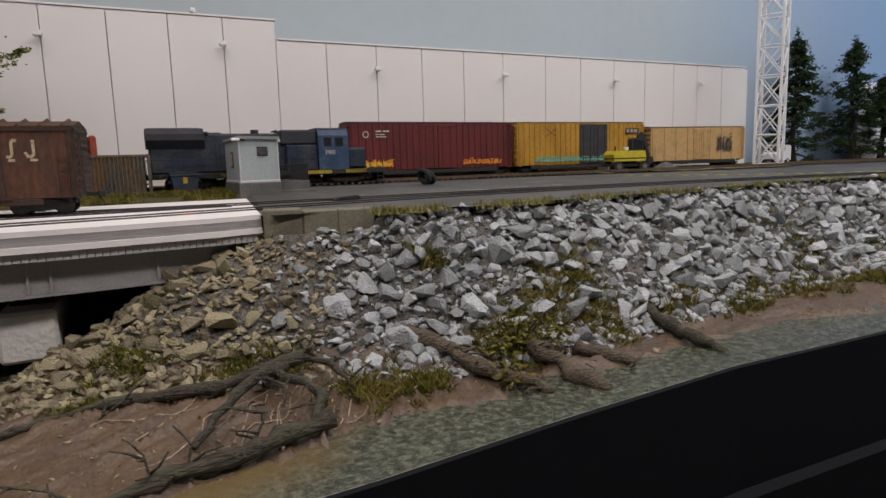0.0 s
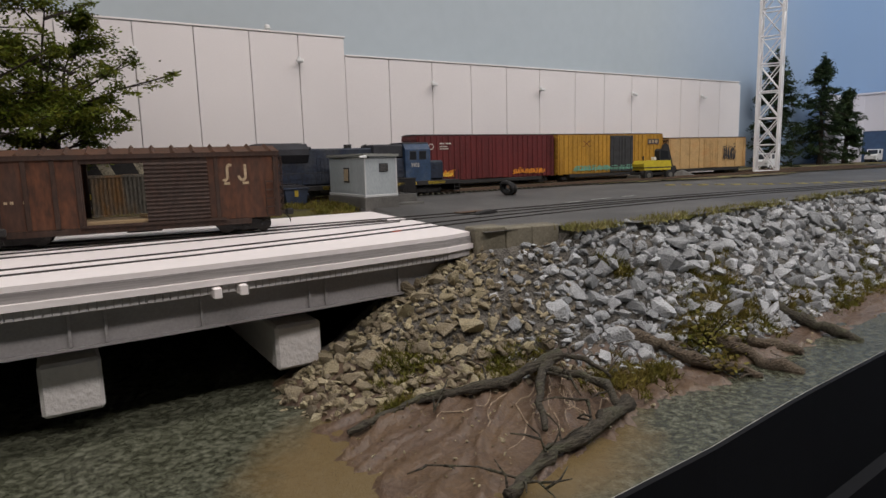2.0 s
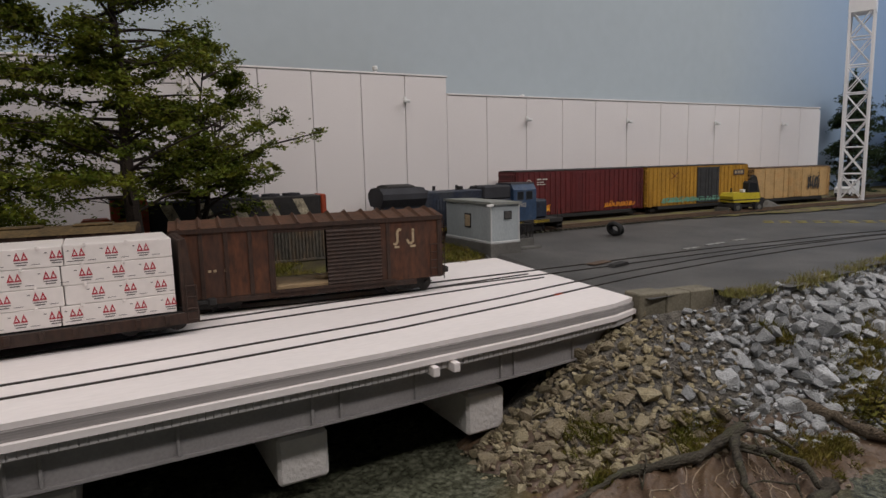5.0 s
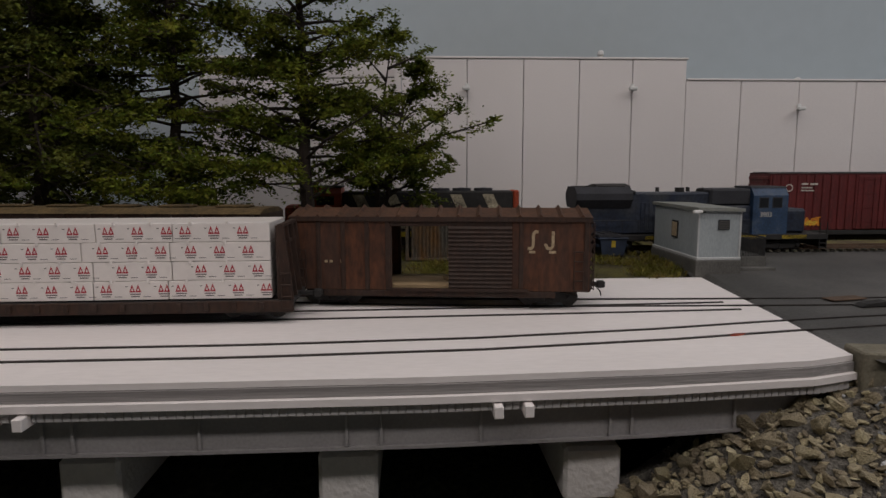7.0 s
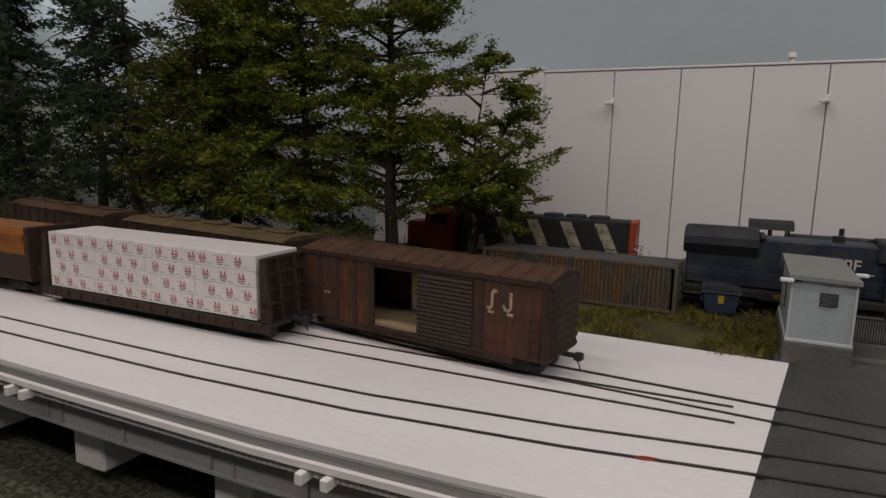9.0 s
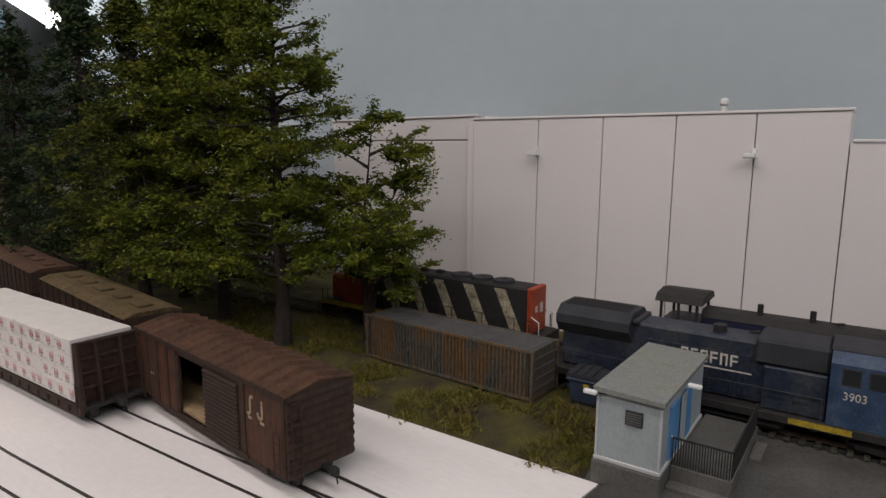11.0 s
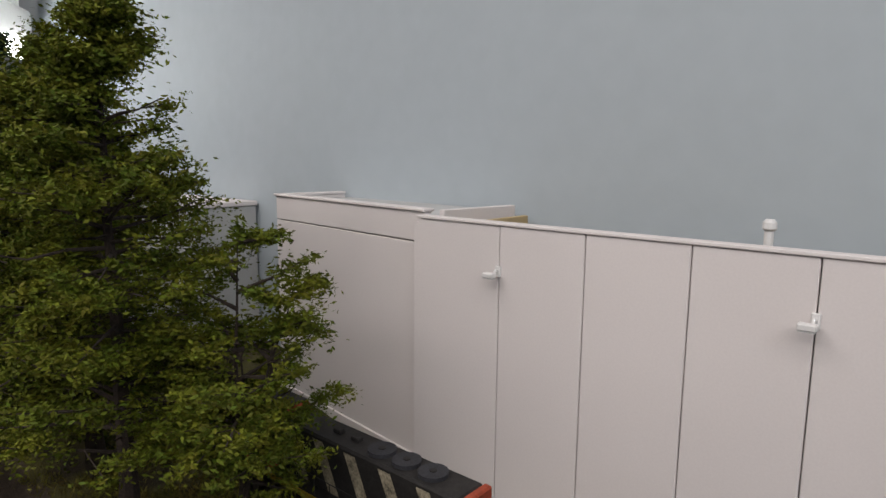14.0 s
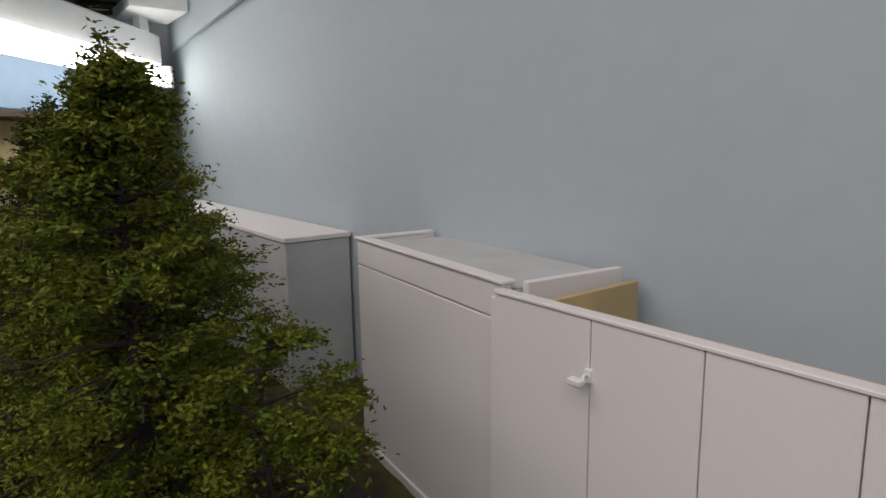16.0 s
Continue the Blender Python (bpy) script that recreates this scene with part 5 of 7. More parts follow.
def hopper(key, label, m, hatches=True, L=0.165):
    hx, hy = L / 2, 0.0172
    car = thing("covered_hopper", label, "freight car")
    part("body", Shape().prism([(-hx, 0.046), (hx, 0.046), (hx, 0.030), (hx - 0.022, 0.010), (-hx + 0.022, 0.010), (-hx, 0.030)], -hy, hy, "y"), M["boxbrown"], car)
    part("roof", Shape().prism([(-hy - 0.0006, 0.046), (hy + 0.0006, 0.046), (hy * 0.6, 0.0485), (-hy * 0.6, 0.0485)], -hx, hx, "x"), M[key], car, "olive-brown dusty roof")
    for i in range(12):
        x = -hx + 0.004 + i * (L - 0.008) / 11
        for s in (-1, 1):
            part("side_post", Shape().box(x - 0.0008, x + 0.0008, min(s * hy, s * (hy + 0.001)), max(s * hy, s * (hy + 0.001)), 0.018, 0.0458), M["boxbrown"], car)
    if hatches:
        for i in range(5):
            x = -hx + 0.020 + i * (L - 0.040) / 4
            part("roof_hatch", Shape().box(x - 0.009, x + 0.009, -0.0045, 0.0045, 0.0485, 0.0498, 0.0005), M[key], car)
    simple_trucks(car, hx)
    car.matrix_basis = m
    return car


hopper("olive", "rusty covered hopper with an olive-brown dusty roof", pose(-0.262, 0.4195, 0.0012, 0, 0, -7.5))
hopper("boxroof", "dark brown covered hopper behind the lumber car", pose(-0.452, 0.446, 0.0012, 0, 0, -8.0))
tank = thing("tarped_gondola", "dark gondola car with an amber plastic-covered load", "freight car", m=pose(-0.4425, 0.3725, 0.0007))
part("body", Shape().box(-0.082, 0.082, -0.017, 0.017, 0.0098, 0.0270, 0.0006), M["boxbrown"], tank)
part("end_post", Shape().box(0.078, 0.0818, -0.0168, 0.0168, 0.0270, 0.0455, 0.0005), M["boxbrown"], tank)
part("end_post", Shape().box(-0.0818, -0.078, -0.0168, 0.0168, 0.0270, 0.0455, 0.0005), M["boxbrown"], tank)
part("cover", Shape().prism([(-0.0165, 0.0272), (-0.0165, 0.040), (-0.012, 0.0440), (0.012, 0.0440), (0.0165, 0.040), (0.0165, 0.0272)], -0.077, 0.077, "x"), M["tarp"], tank, "amber translucent plastic cover")
simple_trucks(tank, 0.082)


# ---- shed, container, bin ----
def shed():
    th = thing("yard_shed", "pale grey metal shed with mossy flat roof and blue door", "shed")
    x0, x1, y0, y1, z0, z1 = 0.0760, 0.1035, 0.4635, 0.5355, 0.0125, 0.0425
    part("plinth", Shape().box(x0 - 0.0015, x1 + 0.001, y0 - 0.0015, y1 + 0.001, 0.0, 0.0108, 0.0005), M["plinth"], th, "dark grey concrete plinth")
    part("body", Shape().box(x0, x1, y0, y1, z0 - 0.0002, z1, 0.0004), M["shed"], th)
    part("base_flashing", Shape().box(x0 - 0.0008, x1 + 0.0008, y0 - 0.0008, y1 + 0.0008, 0.0109, 0.0128, 0.0003), M["roofgrey"], th)
    part("roof", Shape().prism([(x0 - 0.0015, z1 + 0.0002), (x1 + 0.0015, z1 - 0.0004), (x1 + 0.0015, z1 + 0.0016), (x0 - 0.0015, z1 + 0.0024)], y0 - 0.002, y1 + 0.002, "y"), M["shedroof"], th, "mossy grey flat roof")
    v = part("louvre_vent", Shape().box(x0 + 0.0125, x0 + 0.0200, y0 - 0.0008, y0 + 0.0002, 0.0305, 0.0370, 0.0002), M["blueroof"], th, "dark louvred vent")
    for i in range(5):
        part("slat", Shape().box(x0 + 0.0131, x0 + 0.0194, y0 - 0.0012, y0 - 0.0007, 0.0312 + i * 0.0011, 0.0317 + i * 0.0011), M["plinth"], v)
    part("corner_trim", Shape().box(x0 - 0.0004, x0 + 0.0006, y0 - 0.0004, y0 + 0.0006, 0.0128, z1 - 0.0006), M["roofgrey"], th)
    part("corner_trim", Shape().box(x1 - 0.0006, x1 + 0.0004, y0 - 0.0004, y0 + 0.0006, 0.0128, z1 - 0.0006), M["roofgrey"], th)
    d = part("door", Shape().box(x1 - 0.0002, x1 + 0.0008, y0 + 0.012, y0 + 0.026, 0.0132, 0.0375, 0.0003), M["sheddoor"], th, "sky blue door")
    part("door_panel", Shape().box(x1 + 0.0008, x1 + 0.0012, y0 + 0.0275, y0 + 0.036, 0.0132, 0.0375, 0.0002), M["shed"], th)
    part("door", Shape().box(x1 - 0.0002, x1 + 0.0008, y0 + 0.037, y0 + 0.048, 0.0132, 0.0375, 0.0003), M["sheddoor"], th, "sky blue door")
    part("handle", Shape().tube([(x1 + 0.0008, y0 + 0.0145, 0.0235), (x1 + 0.0016, y0 + 0.0145, 0.0235)], 0.0005, 8), M["fixture"], d)
    s = part("side_sign", Shape().box(x0 - 0.0006, x0 + 0.0002, y0 + 0.030, y0 + 0.040, 0.022, 0.034, 0.0002), M["black"], th, "dark framed notice")
    part("sign_face", Shape().box(x0 - 0.0009, x0 - 0.0005, y0 + 0.0312, y0 + 0.0388, 0.0232, 0.0328), M["creammark"], s)
    for (x, y, dx) in ((x0 + 0.002, y0 - 0.003, -0.004), (x1 + 0.003, y0 + 0.030, 0.003)):
        f = part("flood_lamp", Shape().box(x + dx - 0.0035, x + dx + 0.0025, y - 0.0012, y + 0.0012, z1 - 0.0012, z1 + 0.0008, 0.0005), M["fixture"], th, "white flood lamp")
        part("lamp_arm", Shape().tube([(x + dx, y, z1 - 0.0004), (x + 0.002, y + 0.003, z1 - 0.0006)], 0.0005, 6), M["black"], f)
    porch = part("porch", Shape().box(x1 + 0.0012, x1 + 0.0260, y0 + 0.013, y1 + 0.006, 0.0, 0.0112, 0.0004), M["plinth"], th, "dark plank landing")
    for i in range(22):
        x = x1 + 0.0018 + i * 0.0011
        part("railing_bar", Shape().tube([(x, y0 + 0.0135, 0.0112), (x, y0 + 0.0135, 0.0236)], 0.00028, 5), M["black"], porch)
    part("top_rail", Shape().tube([(x1 + 0.0015, y0 + 0.0135, 0.0236), (x1 + 0.0255, y0 + 0.0135, 0.0236), (x1 + 0.0255, y0 + 0.075, 0.0236)], 0.0005, 6), M["black"], porch, "black handrail")
    for i in range(30):
        y = y0 + 0.0155 + i * 0.0020
        part("railing_bar", Shape().tube([(x1 + 0.0255, y, 0.0112), (x1 + 0.0255, y, 0.0236)], 0.00028, 5), M["black"], porch)
    part("step", Shape().box(x1 + 0.0262, x1 + 0.0315, y0 + 0.052, y0 + 0.072, 0.0, 0.0060, 0.0004), M["plinth"], th)
    part("slab", Shape().box(x1 + 0.0012, x1 + 0.0290, y0 + 0.0065, y0 + 0.0128, 0.0, 0.0045, 0.0004), M["plinth"], th, "grey concrete slab")
    return th


shed()


def container():
    L, W, H = 0.1285, 0.0298, 0.0300
    th = thing("shipping_container", "weathered grey shipping container streaked with rust, on the grass", "container", m=pose(-0.0457, 0.5323, 0.0042, 0, 0, -2.2))
    hx, hy = L / 2, W / 2
    n = 46
    for s in (-1, 1):
        o = []
        for i in range(n):
            xa = -hx + 0.003 + i * (L - 0.006) / n
            d = (L - 0.006) / n
            o += [(xa, s * (hy - 0.0012)), (xa + d * 0.18, s * hy), (xa + d * 0.5, s * hy), (xa + d * 0.68, s * (hy - 0.0012))]
        o += [(hx - 0.003, s * (hy - 0.0016)), (-hx + 0.003, s * (hy - 0.0016))]
        part("side_wall", Shape().prism(o, 0.002, H - 0.002, "z"), M["steel"], th, "corrugated grey steel side with rust streaks")
        part("top_rail", Shape().box(-hx, hx, min(s * hy, s * (hy - 0.0016)), max(s * hy, s * (hy - 0.0016)), H - 0.002, H, 0.0002), M["steel"], th)
        part("bottom_rail", Shape().box(-hx, hx, min(s * hy, s * (hy - 0.0016)), max(s * hy, s * (hy - 0.0016)), 0, 0.002, 0.0002), M["steel"], th)
        part("end_wall", Shape().box(min(s * hx, s * (hx - 0.0012)), max(s * hx, s * (hx - 0.0012)), -hy, hy, 0.0002, H - 0.0002, 0.0003), M["steel"], th)
        for z in (0.006, 0.012, 0.018, 0.024):
            part("end_bar", Shape().box(min(s * hx, s * (hx + 0.0006)), max(s * hx, s * (hx + 0.0006)), -hy + 0.001, hy - 0.001, z - 0.0009, z + 0.0009, 0.0002), M["steelroof"], th)
    o = []
    for i in range(30):
        xa = -hx + 0.002 + i * (L - 0.004) / 30
        d = (L - 0.004) / 30
        o += [(xa, H - 0.0006), (xa + d * 0.5, H - 0.0002)]
    o += [(hx - 0.002, H - 0.0014), (-hx + 0.002, H - 0.0014)]
    part("roof", Shape().prism(o, -hy + 0.0016, hy - 0.0016, "y"), M["steelroof"], th, "ribbed dusty grey roof")
    for s in (-1, 1):
        for q in (-1, 1):
            part("corner_post", Shape().box(s * hx - 0.0011, s * hx + 0.0011, q * hy - 0.0010, q * hy + 0.0010, 0, H + 0.0002, 0.0003), M["steel"], th)


container()


def refuse_bin():
    th = thing("refuse_bin", "dark blue lidded refuse bin with a yellow notice", "bin", m=pose(0.043, 0.5420, 0.0040, 0, 0, 3))
    part("body", Shape().prism([(-0.0085, 0.001), (0.0085, 0.001), (0.0105, 0.0135), (-0.0105, 0.0150)], -0.0110, 0.0110, "y"), M["binblue"], th)
    part("rim", Shape().box(-0.0118, 0.0118, -0.0118, 0.0118, 0.0128, 0.0142, 0.0004), M["binblue"], th)
    for y in (-0.0056, 0.0056):
        lid = part("lid", Shape().prism([(-0.0115, 0.0150), (0.0115, 0.0143), (0.0115, 0.0152), (0.0, 0.0172), (-0.0115, 0.0165)], y - 0.0053, y + 0.0053, "y"), M["blueroof"], th)
        for x in (-0.007, -0.002, 0.003):
            part("lid_rib", Shape().box(x - 0.0005, x + 0.0005, y - 0.005, y + 0.005, 0.0160, 0.0176), M["blueroof"], lid)
    part("notice", Shape().box(-0.0016, 0.0016, -0.01125, -0.0109, 0.0070, 0.0120), M["yellow"], th, "small yellow notice")
    for s in (-1, 1):
        part("fork_pocket", Shape().box(min(s * 0.0102, s * 0.0120), max(s * 0.0102, s * 0.0120), -0.009, 0.009, 0.0070, 0.0092, 0.0003), M["binblue"], th)
    part("skid", Shape().box(-0.008, 0.008, -0.0105, 0.0105, -0.0006, 0.0012, 0.0003), M["black"], th)


refuse_bin()


# ---- excavator, tower, far end of the yard ----
def excavator():
    th = thing("wheeled_excavator", "yellow wheeled excavator with folded dark boom on the gravel", "excavator", m=pose(0.540, 0.570, 0.0042, 0, 0, -12))
    part("chassis", Shape().box(-0.024, 0.024, -0.009, 0.009, 0.0055, 0.0100, 0.0008), M["black"], th)
    for x in (-0.017, 0.017):
        for s in (-1, 1):
            w = part("wheel", Shape().disc((x, s * 0.0118, 0.0062), (0, 1, 0), 0.0064, 0.0026, 18), M["rubber"], th)
            part("rim", Shape().disc((x, s * 0.0146, 0.0062), (0, 1, 0), 0.0030, 0.0003, 12), M["plinth"], w)
    part("blade", Shape().box(-0.0305, -0.0285, -0.0125, 0.0125, 0.0008, 0.0065, 0.0004), M["plinth"], th)
    part("blade_arm", Shape().box(-0.0286, -0.022, -0.004, 0.004, 0.0035, 0.0060, 0.0003), M["black"], th)
    part("upper_body", Shape().prism([(-0.0215, 0.0125), (0.0190, 0.0125), (0.0205, 0.0170), (0.0190, 0.0245), (-0.0190, 0.0250), (-0.0235, 0.0205)], -0.0120, 0.0120, "y"), M["excyellow"], th, "rounded yellow engine body")
    part("turntable", Shape().disc((0, 0, 0.0113), (0, 0, 1), 0.0090, 0.0012, 20), M["black"], th)
    part("dark_band", Shape().box(-0.0225, 0.0200, -0.01225, 0.01225, 0.0150, 0.0166, 0.0003), M["black"], th)
    cab = part("cab", Shape().prism([(0.0010, 0.0248), (0.0170, 0.0248), (0.0160, 0.0375), (0.0125, 0.0395), (0.0030, 0.0395), (0.0010, 0.0370)], -0.0118, -0.0020, "y"), M["black"], th, "dark cab frame")
    part("cab_window", Shape().prism([(0.0026, 0.0265), (0.0155, 0.0265), (0.0148, 0.0365), (0.0030, 0.0375)], -0.01195, -0.0118, "y"), M["glass"], cab)
    part("exhaust_pipe", Shape().tube([(-0.012, 0.004, 0.025), (-0.012, 0.004, 0.0305)], 0.0010, 8), M["black"], th)
    part("boom", Shape().prism([(0.010, 0.020), (0.014, 0.018), (0.026, 0.0420), (0.0225, 0.0470), (0.018, 0.0440)], 0.0005, 0.0045, "y"), M["black"], th, "dark folded boom")
    part("stick", Shape().prism([(0.0215, 0.0470), (0.0260, 0.0440), (0.0335, 0.0180), (0.0305, 0.0165)], 0.0008, 0.0042, "y"), M["black"], th)
    part("bucket", Shape().prism([(0.0290, 0.0175), (0.0345, 0.0170), (0.0360, 0.0110), (0.0320, 0.0075), (0.0270, 0.0100)], -0.0035, 0.0085, "y"), M["black"], th)
    part("ram", Shape().tube([(0.012, 0.0065, 0.0240), (0.0205, 0.0065, 0.0400)], 0.0009, 8), M["plinth"], th)
    part("work_lamp", Shape().box(-0.0060, -0.0020, -0.010, -0.004, 0.0252, 0.0290, 0.0004), M["fixture"], th, "white work lamp box")


excavator()


def lattice_tower():
    th = thing("lattice_tower", "tall white steel lattice floodlight tower", "tower", m=pose(0.795, 0.566, 0.0035, 0, 0, 24))
    h, w = 0.275, 0.0148
    for sx in (-1, 1):
        for sy in (-1, 1):
            part("leg", Shape().box(sx * w - 0.0017, sx * w + 0.0017, sy * w - 0.0017, sy * w + 0.0017, 0, h + 0.07, 0.0003), M["tower"], th)
    n = 7
    for k in range(n):
        z0, z1 = 0.003 + k * h / n, 0.003 + (k + 1) * h / n
        for side in range(4):
            m = Matrix.Rotation(side * math.pi / 2, 4, "Z")
            b = Shape()
            b.tube([m @ Vector((-w, -w, z0)), m @ Vector((w, -w, z0))], 0.0010, 4)
            part("girt", b, M["tower"], th)
            for p, q in (((-w, z0), (w, z1)), ((w, z0), (-w, z1))):
                part("brace", Shape().tube([m @ Vector((p[0], -w, p[1])), m @ Vector((q[0], -w, q[1]))], 0.00085, 4), M["tower"], th)
    part("platform", Shape().box(-w - 0.002, w + 0.002, -w - 0.002, w + 0.002, h - 0.002, h + 0.030, 0.0006), M["tower"], th, "white boxed top platform")


lattice_tower()

fb = thing("far_dock_building", "white loading-dock building at the far end of the yard", "building", m=pose(1.42, 0.66, 0.0, 0, 0, 90 + 8))
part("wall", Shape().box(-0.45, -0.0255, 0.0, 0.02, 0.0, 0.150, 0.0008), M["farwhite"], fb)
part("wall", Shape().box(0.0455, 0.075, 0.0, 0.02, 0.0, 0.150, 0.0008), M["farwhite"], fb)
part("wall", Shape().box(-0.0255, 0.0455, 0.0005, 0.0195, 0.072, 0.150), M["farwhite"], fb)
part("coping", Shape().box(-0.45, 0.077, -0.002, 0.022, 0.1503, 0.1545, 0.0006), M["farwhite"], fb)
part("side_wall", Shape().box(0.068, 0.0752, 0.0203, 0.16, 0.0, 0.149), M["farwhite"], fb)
part("dock_door", Shape().box(-0.0255, 0.0455, 0.014, 0.018, 0.0, 0.072), M["dock"], fb, "dark blue dock door recess")
part("dock_frame", Shape().box(-0.0275, -0.0220, -0.002, 0.014, 0.0, 0.066, 0.0006), M["dock"], fb)
part("dock_frame", Shape().box(0.0420, 0.0475, -0.002, 0.014, 0.0, 0.066, 0.0006), M["dock"], fb)
part("dock_canopy", Shape().box(-0.0275, 0.0475, -0.004, 0.014, 0.058, 0.072, 0.0006), M["dock"], fb)
vb = part("blue_skip", Shape().prism([(-0.022, 0.003), (0.018, 0.003), (0.022, 0.022), (-0.026, 0.022)], -0.01, 0.01, "y"), M["sheddoor"], m=pose(1.37, 0.588, 0.0035, 0, 0, 80))
tagged(vb, "blue steel skip beside the dock", "skip")


def parked_van(m, label, L=0.058, key="fixture"):
    th = thing("parked_van", label, "van", m=m)
    part("body", Shape().prism([(-L / 2, 0.006), (L / 2, 0.006), (L / 2, 0.026), (L / 2 - 0.006, 0.0285), (-L / 2 + 0.018, 0.0285), (-L / 2 + 0.010, 0.018), (-L / 2, 0.0155)], -0.0110, 0.0110, "y"), M[key], th)
    part("windscreen", Shape().prism([(-L / 2 + 0.0105, 0.0185), (-L / 2 + 0.0102, 0.0187), (-L / 2 + 0.0168, 0.0272), (-L / 2 + 0.0171, 0.0270)], -0.0098, 0.0098, "y"), M["glass"], th)
    for x in (-L / 2 + 0.011, L / 2 - 0.011):
        for s in (-1, 1):
            w = part("wheel", Shape().disc((x, s * 0.0098, 0.0045), (0, 1, 0), 0.0045, 0.0016, 14), M["rubber"], th)
            part("rim", Shape().disc((x, s * 0.0116, 0.0045), (0, 1, 0), 0.0024, 0.0002, 10), M["roofgrey"], w)
    part("bumper", Shape().box(-L / 2 - 0.0012, -L / 2 + 0.001, -0.0105, 0.0105, 0.0050, 0.0080, 0.0004), M["black"], th)
    for s in (-1, 1):
        part("headlamp", Shape().box(-L / 2 - 0.0006, -L / 2 + 0.0006, s * 0.008 - 0.0018, s * 0.008 + 0.0018, 0.0105, 0.0130, 0.0003), M["roofgrey"], th)
        part("side_window", Shape().box(-L / 2 + 0.018, -L / 2 + 0.030, s * 0.0111 - 0.0002, s * 0.0111 + 0.0002, 0.0195, 0.0265), M["glass"], th)


parked_van(pose(1.385, 0.672, 0.0040, 0, 0, 8), "white box van parked in the dock")
parked_van(pose(0.890, 0.622, 0.0040, 0, 0, 12), "pale pickup van parked behind the tower", 0.052)


def gravel_heap(x, y, r, h, key):
    rr = random.Random(int(x * 1000))
    sh = Shape()
    n = 18
    vs = [(0, 0, h)]
    for ring, f in enumerate((0.35, 0.7, 1.0)):
        vs += [(r * f * math.cos(2 * math.pi * k / n) * rr.uniform(0.85, 1.15), r * f * math.sin(2 * math.pi * k / n) * rr.uniform(0.85, 1.15), h * (1 - f) * rr.uniform(0.85, 1.15) - 0.0006 * (f == 1)) for k in range(n)]
    fs = [(0, 1 + k, 1 + (k + 1) % n) for k in range(n)]
    for ring in range(2):
        a, b = 1 + ring * n, 1 + (ring + 1) * n
        fs += [(a + k, b + k, b + (k + 1) % n, a + (k + 1) % n) for k in range(n)]
    ob = part("gravel_heap", sh.add(vs, fs), M[key], m=pose(x, y, lie(x, y) + 0.0018))
    tagged(ob, "small heap of grey gravel beside the tracks", "gravel")


gravel_heap(0.625, 0.588, 0.020, 0.009, "plinth")
ty = thing("old_tyre_stack", "worn black tyres leaning together on the asphalt", "tyre", m=pose(0.233, 0.487, 0.0030, 0, 0, 20))
for x, tilt, z in ((0.0, 70, 0.0072), (0.0055, 55, 0.0066)):
    sh = Shape()
    ring, seg = 16, 8
    vs = [((0.0058 + 0.0018 * math.cos(b)) * math.cos(a), (0.0058 + 0.0018 * math.cos(b)) * math.sin(a), 0.0024 * math.sin(b)) for a in (2 * math.pi * i / ring for i in range(ring)) for b in (2 * math.pi * j / seg for j in range(seg))]
    fs = [(i * seg + j, ((i + 1) % ring) * seg + j, ((i + 1) % ring) * seg + (j + 1) % seg, i * seg + (j + 1) % seg) for i in range(ring) for j in range(seg)]
    part("tyre", sh.add(vs, fs, Matrix.Translation((x, 0, z)) @ Matrix.Rotation(radians(tilt), 4, "Y")), M["rubber"], ty)

# road paint and scraps
for i in range(15):
    x = 0.445 + i * 0.0155
    for off in (0.0, 0.012):
        d = part("road_dash", Shape().box(-0.0052, 0.0052, -0.0017, 0.0017, 0.0, 0.0003), M["paintyellow"], m=pose(x + off, 0.468 - 0.62 * (x - 0.445) + off * 0.8, lie(x, 0.468 - 0.62 * (x - 0.445)) + 0.0006, 0, 0, -32))
        tagged(d, "faded yellow road marking dash", "road marking", "road dashes", "structure")
for x, y, w in ((0.235, 0.400, 0.020), (0.272, 0.405, 0.026), (0.31, 0.408, 0.018)):
    d = part("road_patch", Shape().box(-w / 2, w / 2, -0.0022, 0.0022, 0, 0.0003), M["paintwhite"], m=pose(x, y, lie(x, y) + 0.0004, 0, 0, 4))
    tagged(d, "worn whitish patch on the asphalt", "road marking", kind="structure")
mt = part("rusty_plate", Shape().box(-0.011, 0.011, -0.004, 0.004, 0, 0.0007, 0.0002), M["rust"], m=pose(0.122, 0.390, 0.0006, 0, 0, 12))
tagged(mt, "rusty orange scrap plate lying on the asphalt", "scrap")
mt = part("dark_scrap", Shape().prism([(-0.009, 0), (0.009, 0), (0.007, 0.0022), (-0.006, 0.0014)], -0.003, 0.003, "y"), M["black"], m=pose(0.126, 0.3745, 0.0006, 0, 0, 8))
tagged(mt, "dark metal scrap lying on the asphalt", "scrap")


# ---- trees ----
def leaf_mesh(name, centres, size, material, rng, flat=0.5):
    """Many small pointed leaves, one at each centre."""
    n = len(centres)
    a = rng.normal(size=(n, 3))
    a[:, 2] *= flat
    a /= np.linalg.norm(a, axis=1)[:, None]
    b = np.cross(a, rng.normal(size=(n, 3)))
    b /= np.linalg.norm(b, axis=1)[:, None]
    s = (size * rng.uniform(0.6, 1.4, n))[:, None]
    c = np.asarray(centres)
    v = np.stack([c - a * s, c + b * s * 0.42, c + a * s, c - b * s * 0.42], 1).reshape(-1, 3)
    me = bpy.data.meshes.new(name)
    me.vertices.add(4 * n)
    me.vertices.foreach_set("co", v.ravel())
    me.loops.add(4 * n)
    me.loops.foreach_set("vertex_index", np.arange(4 * n))
    me.polygons.add(n)
    me.polygons.foreach_set("loop_start", np.arange(0, 4 * n, 4))
    me.update(calc_edges=True)
    me.materials.append(material)
    return me


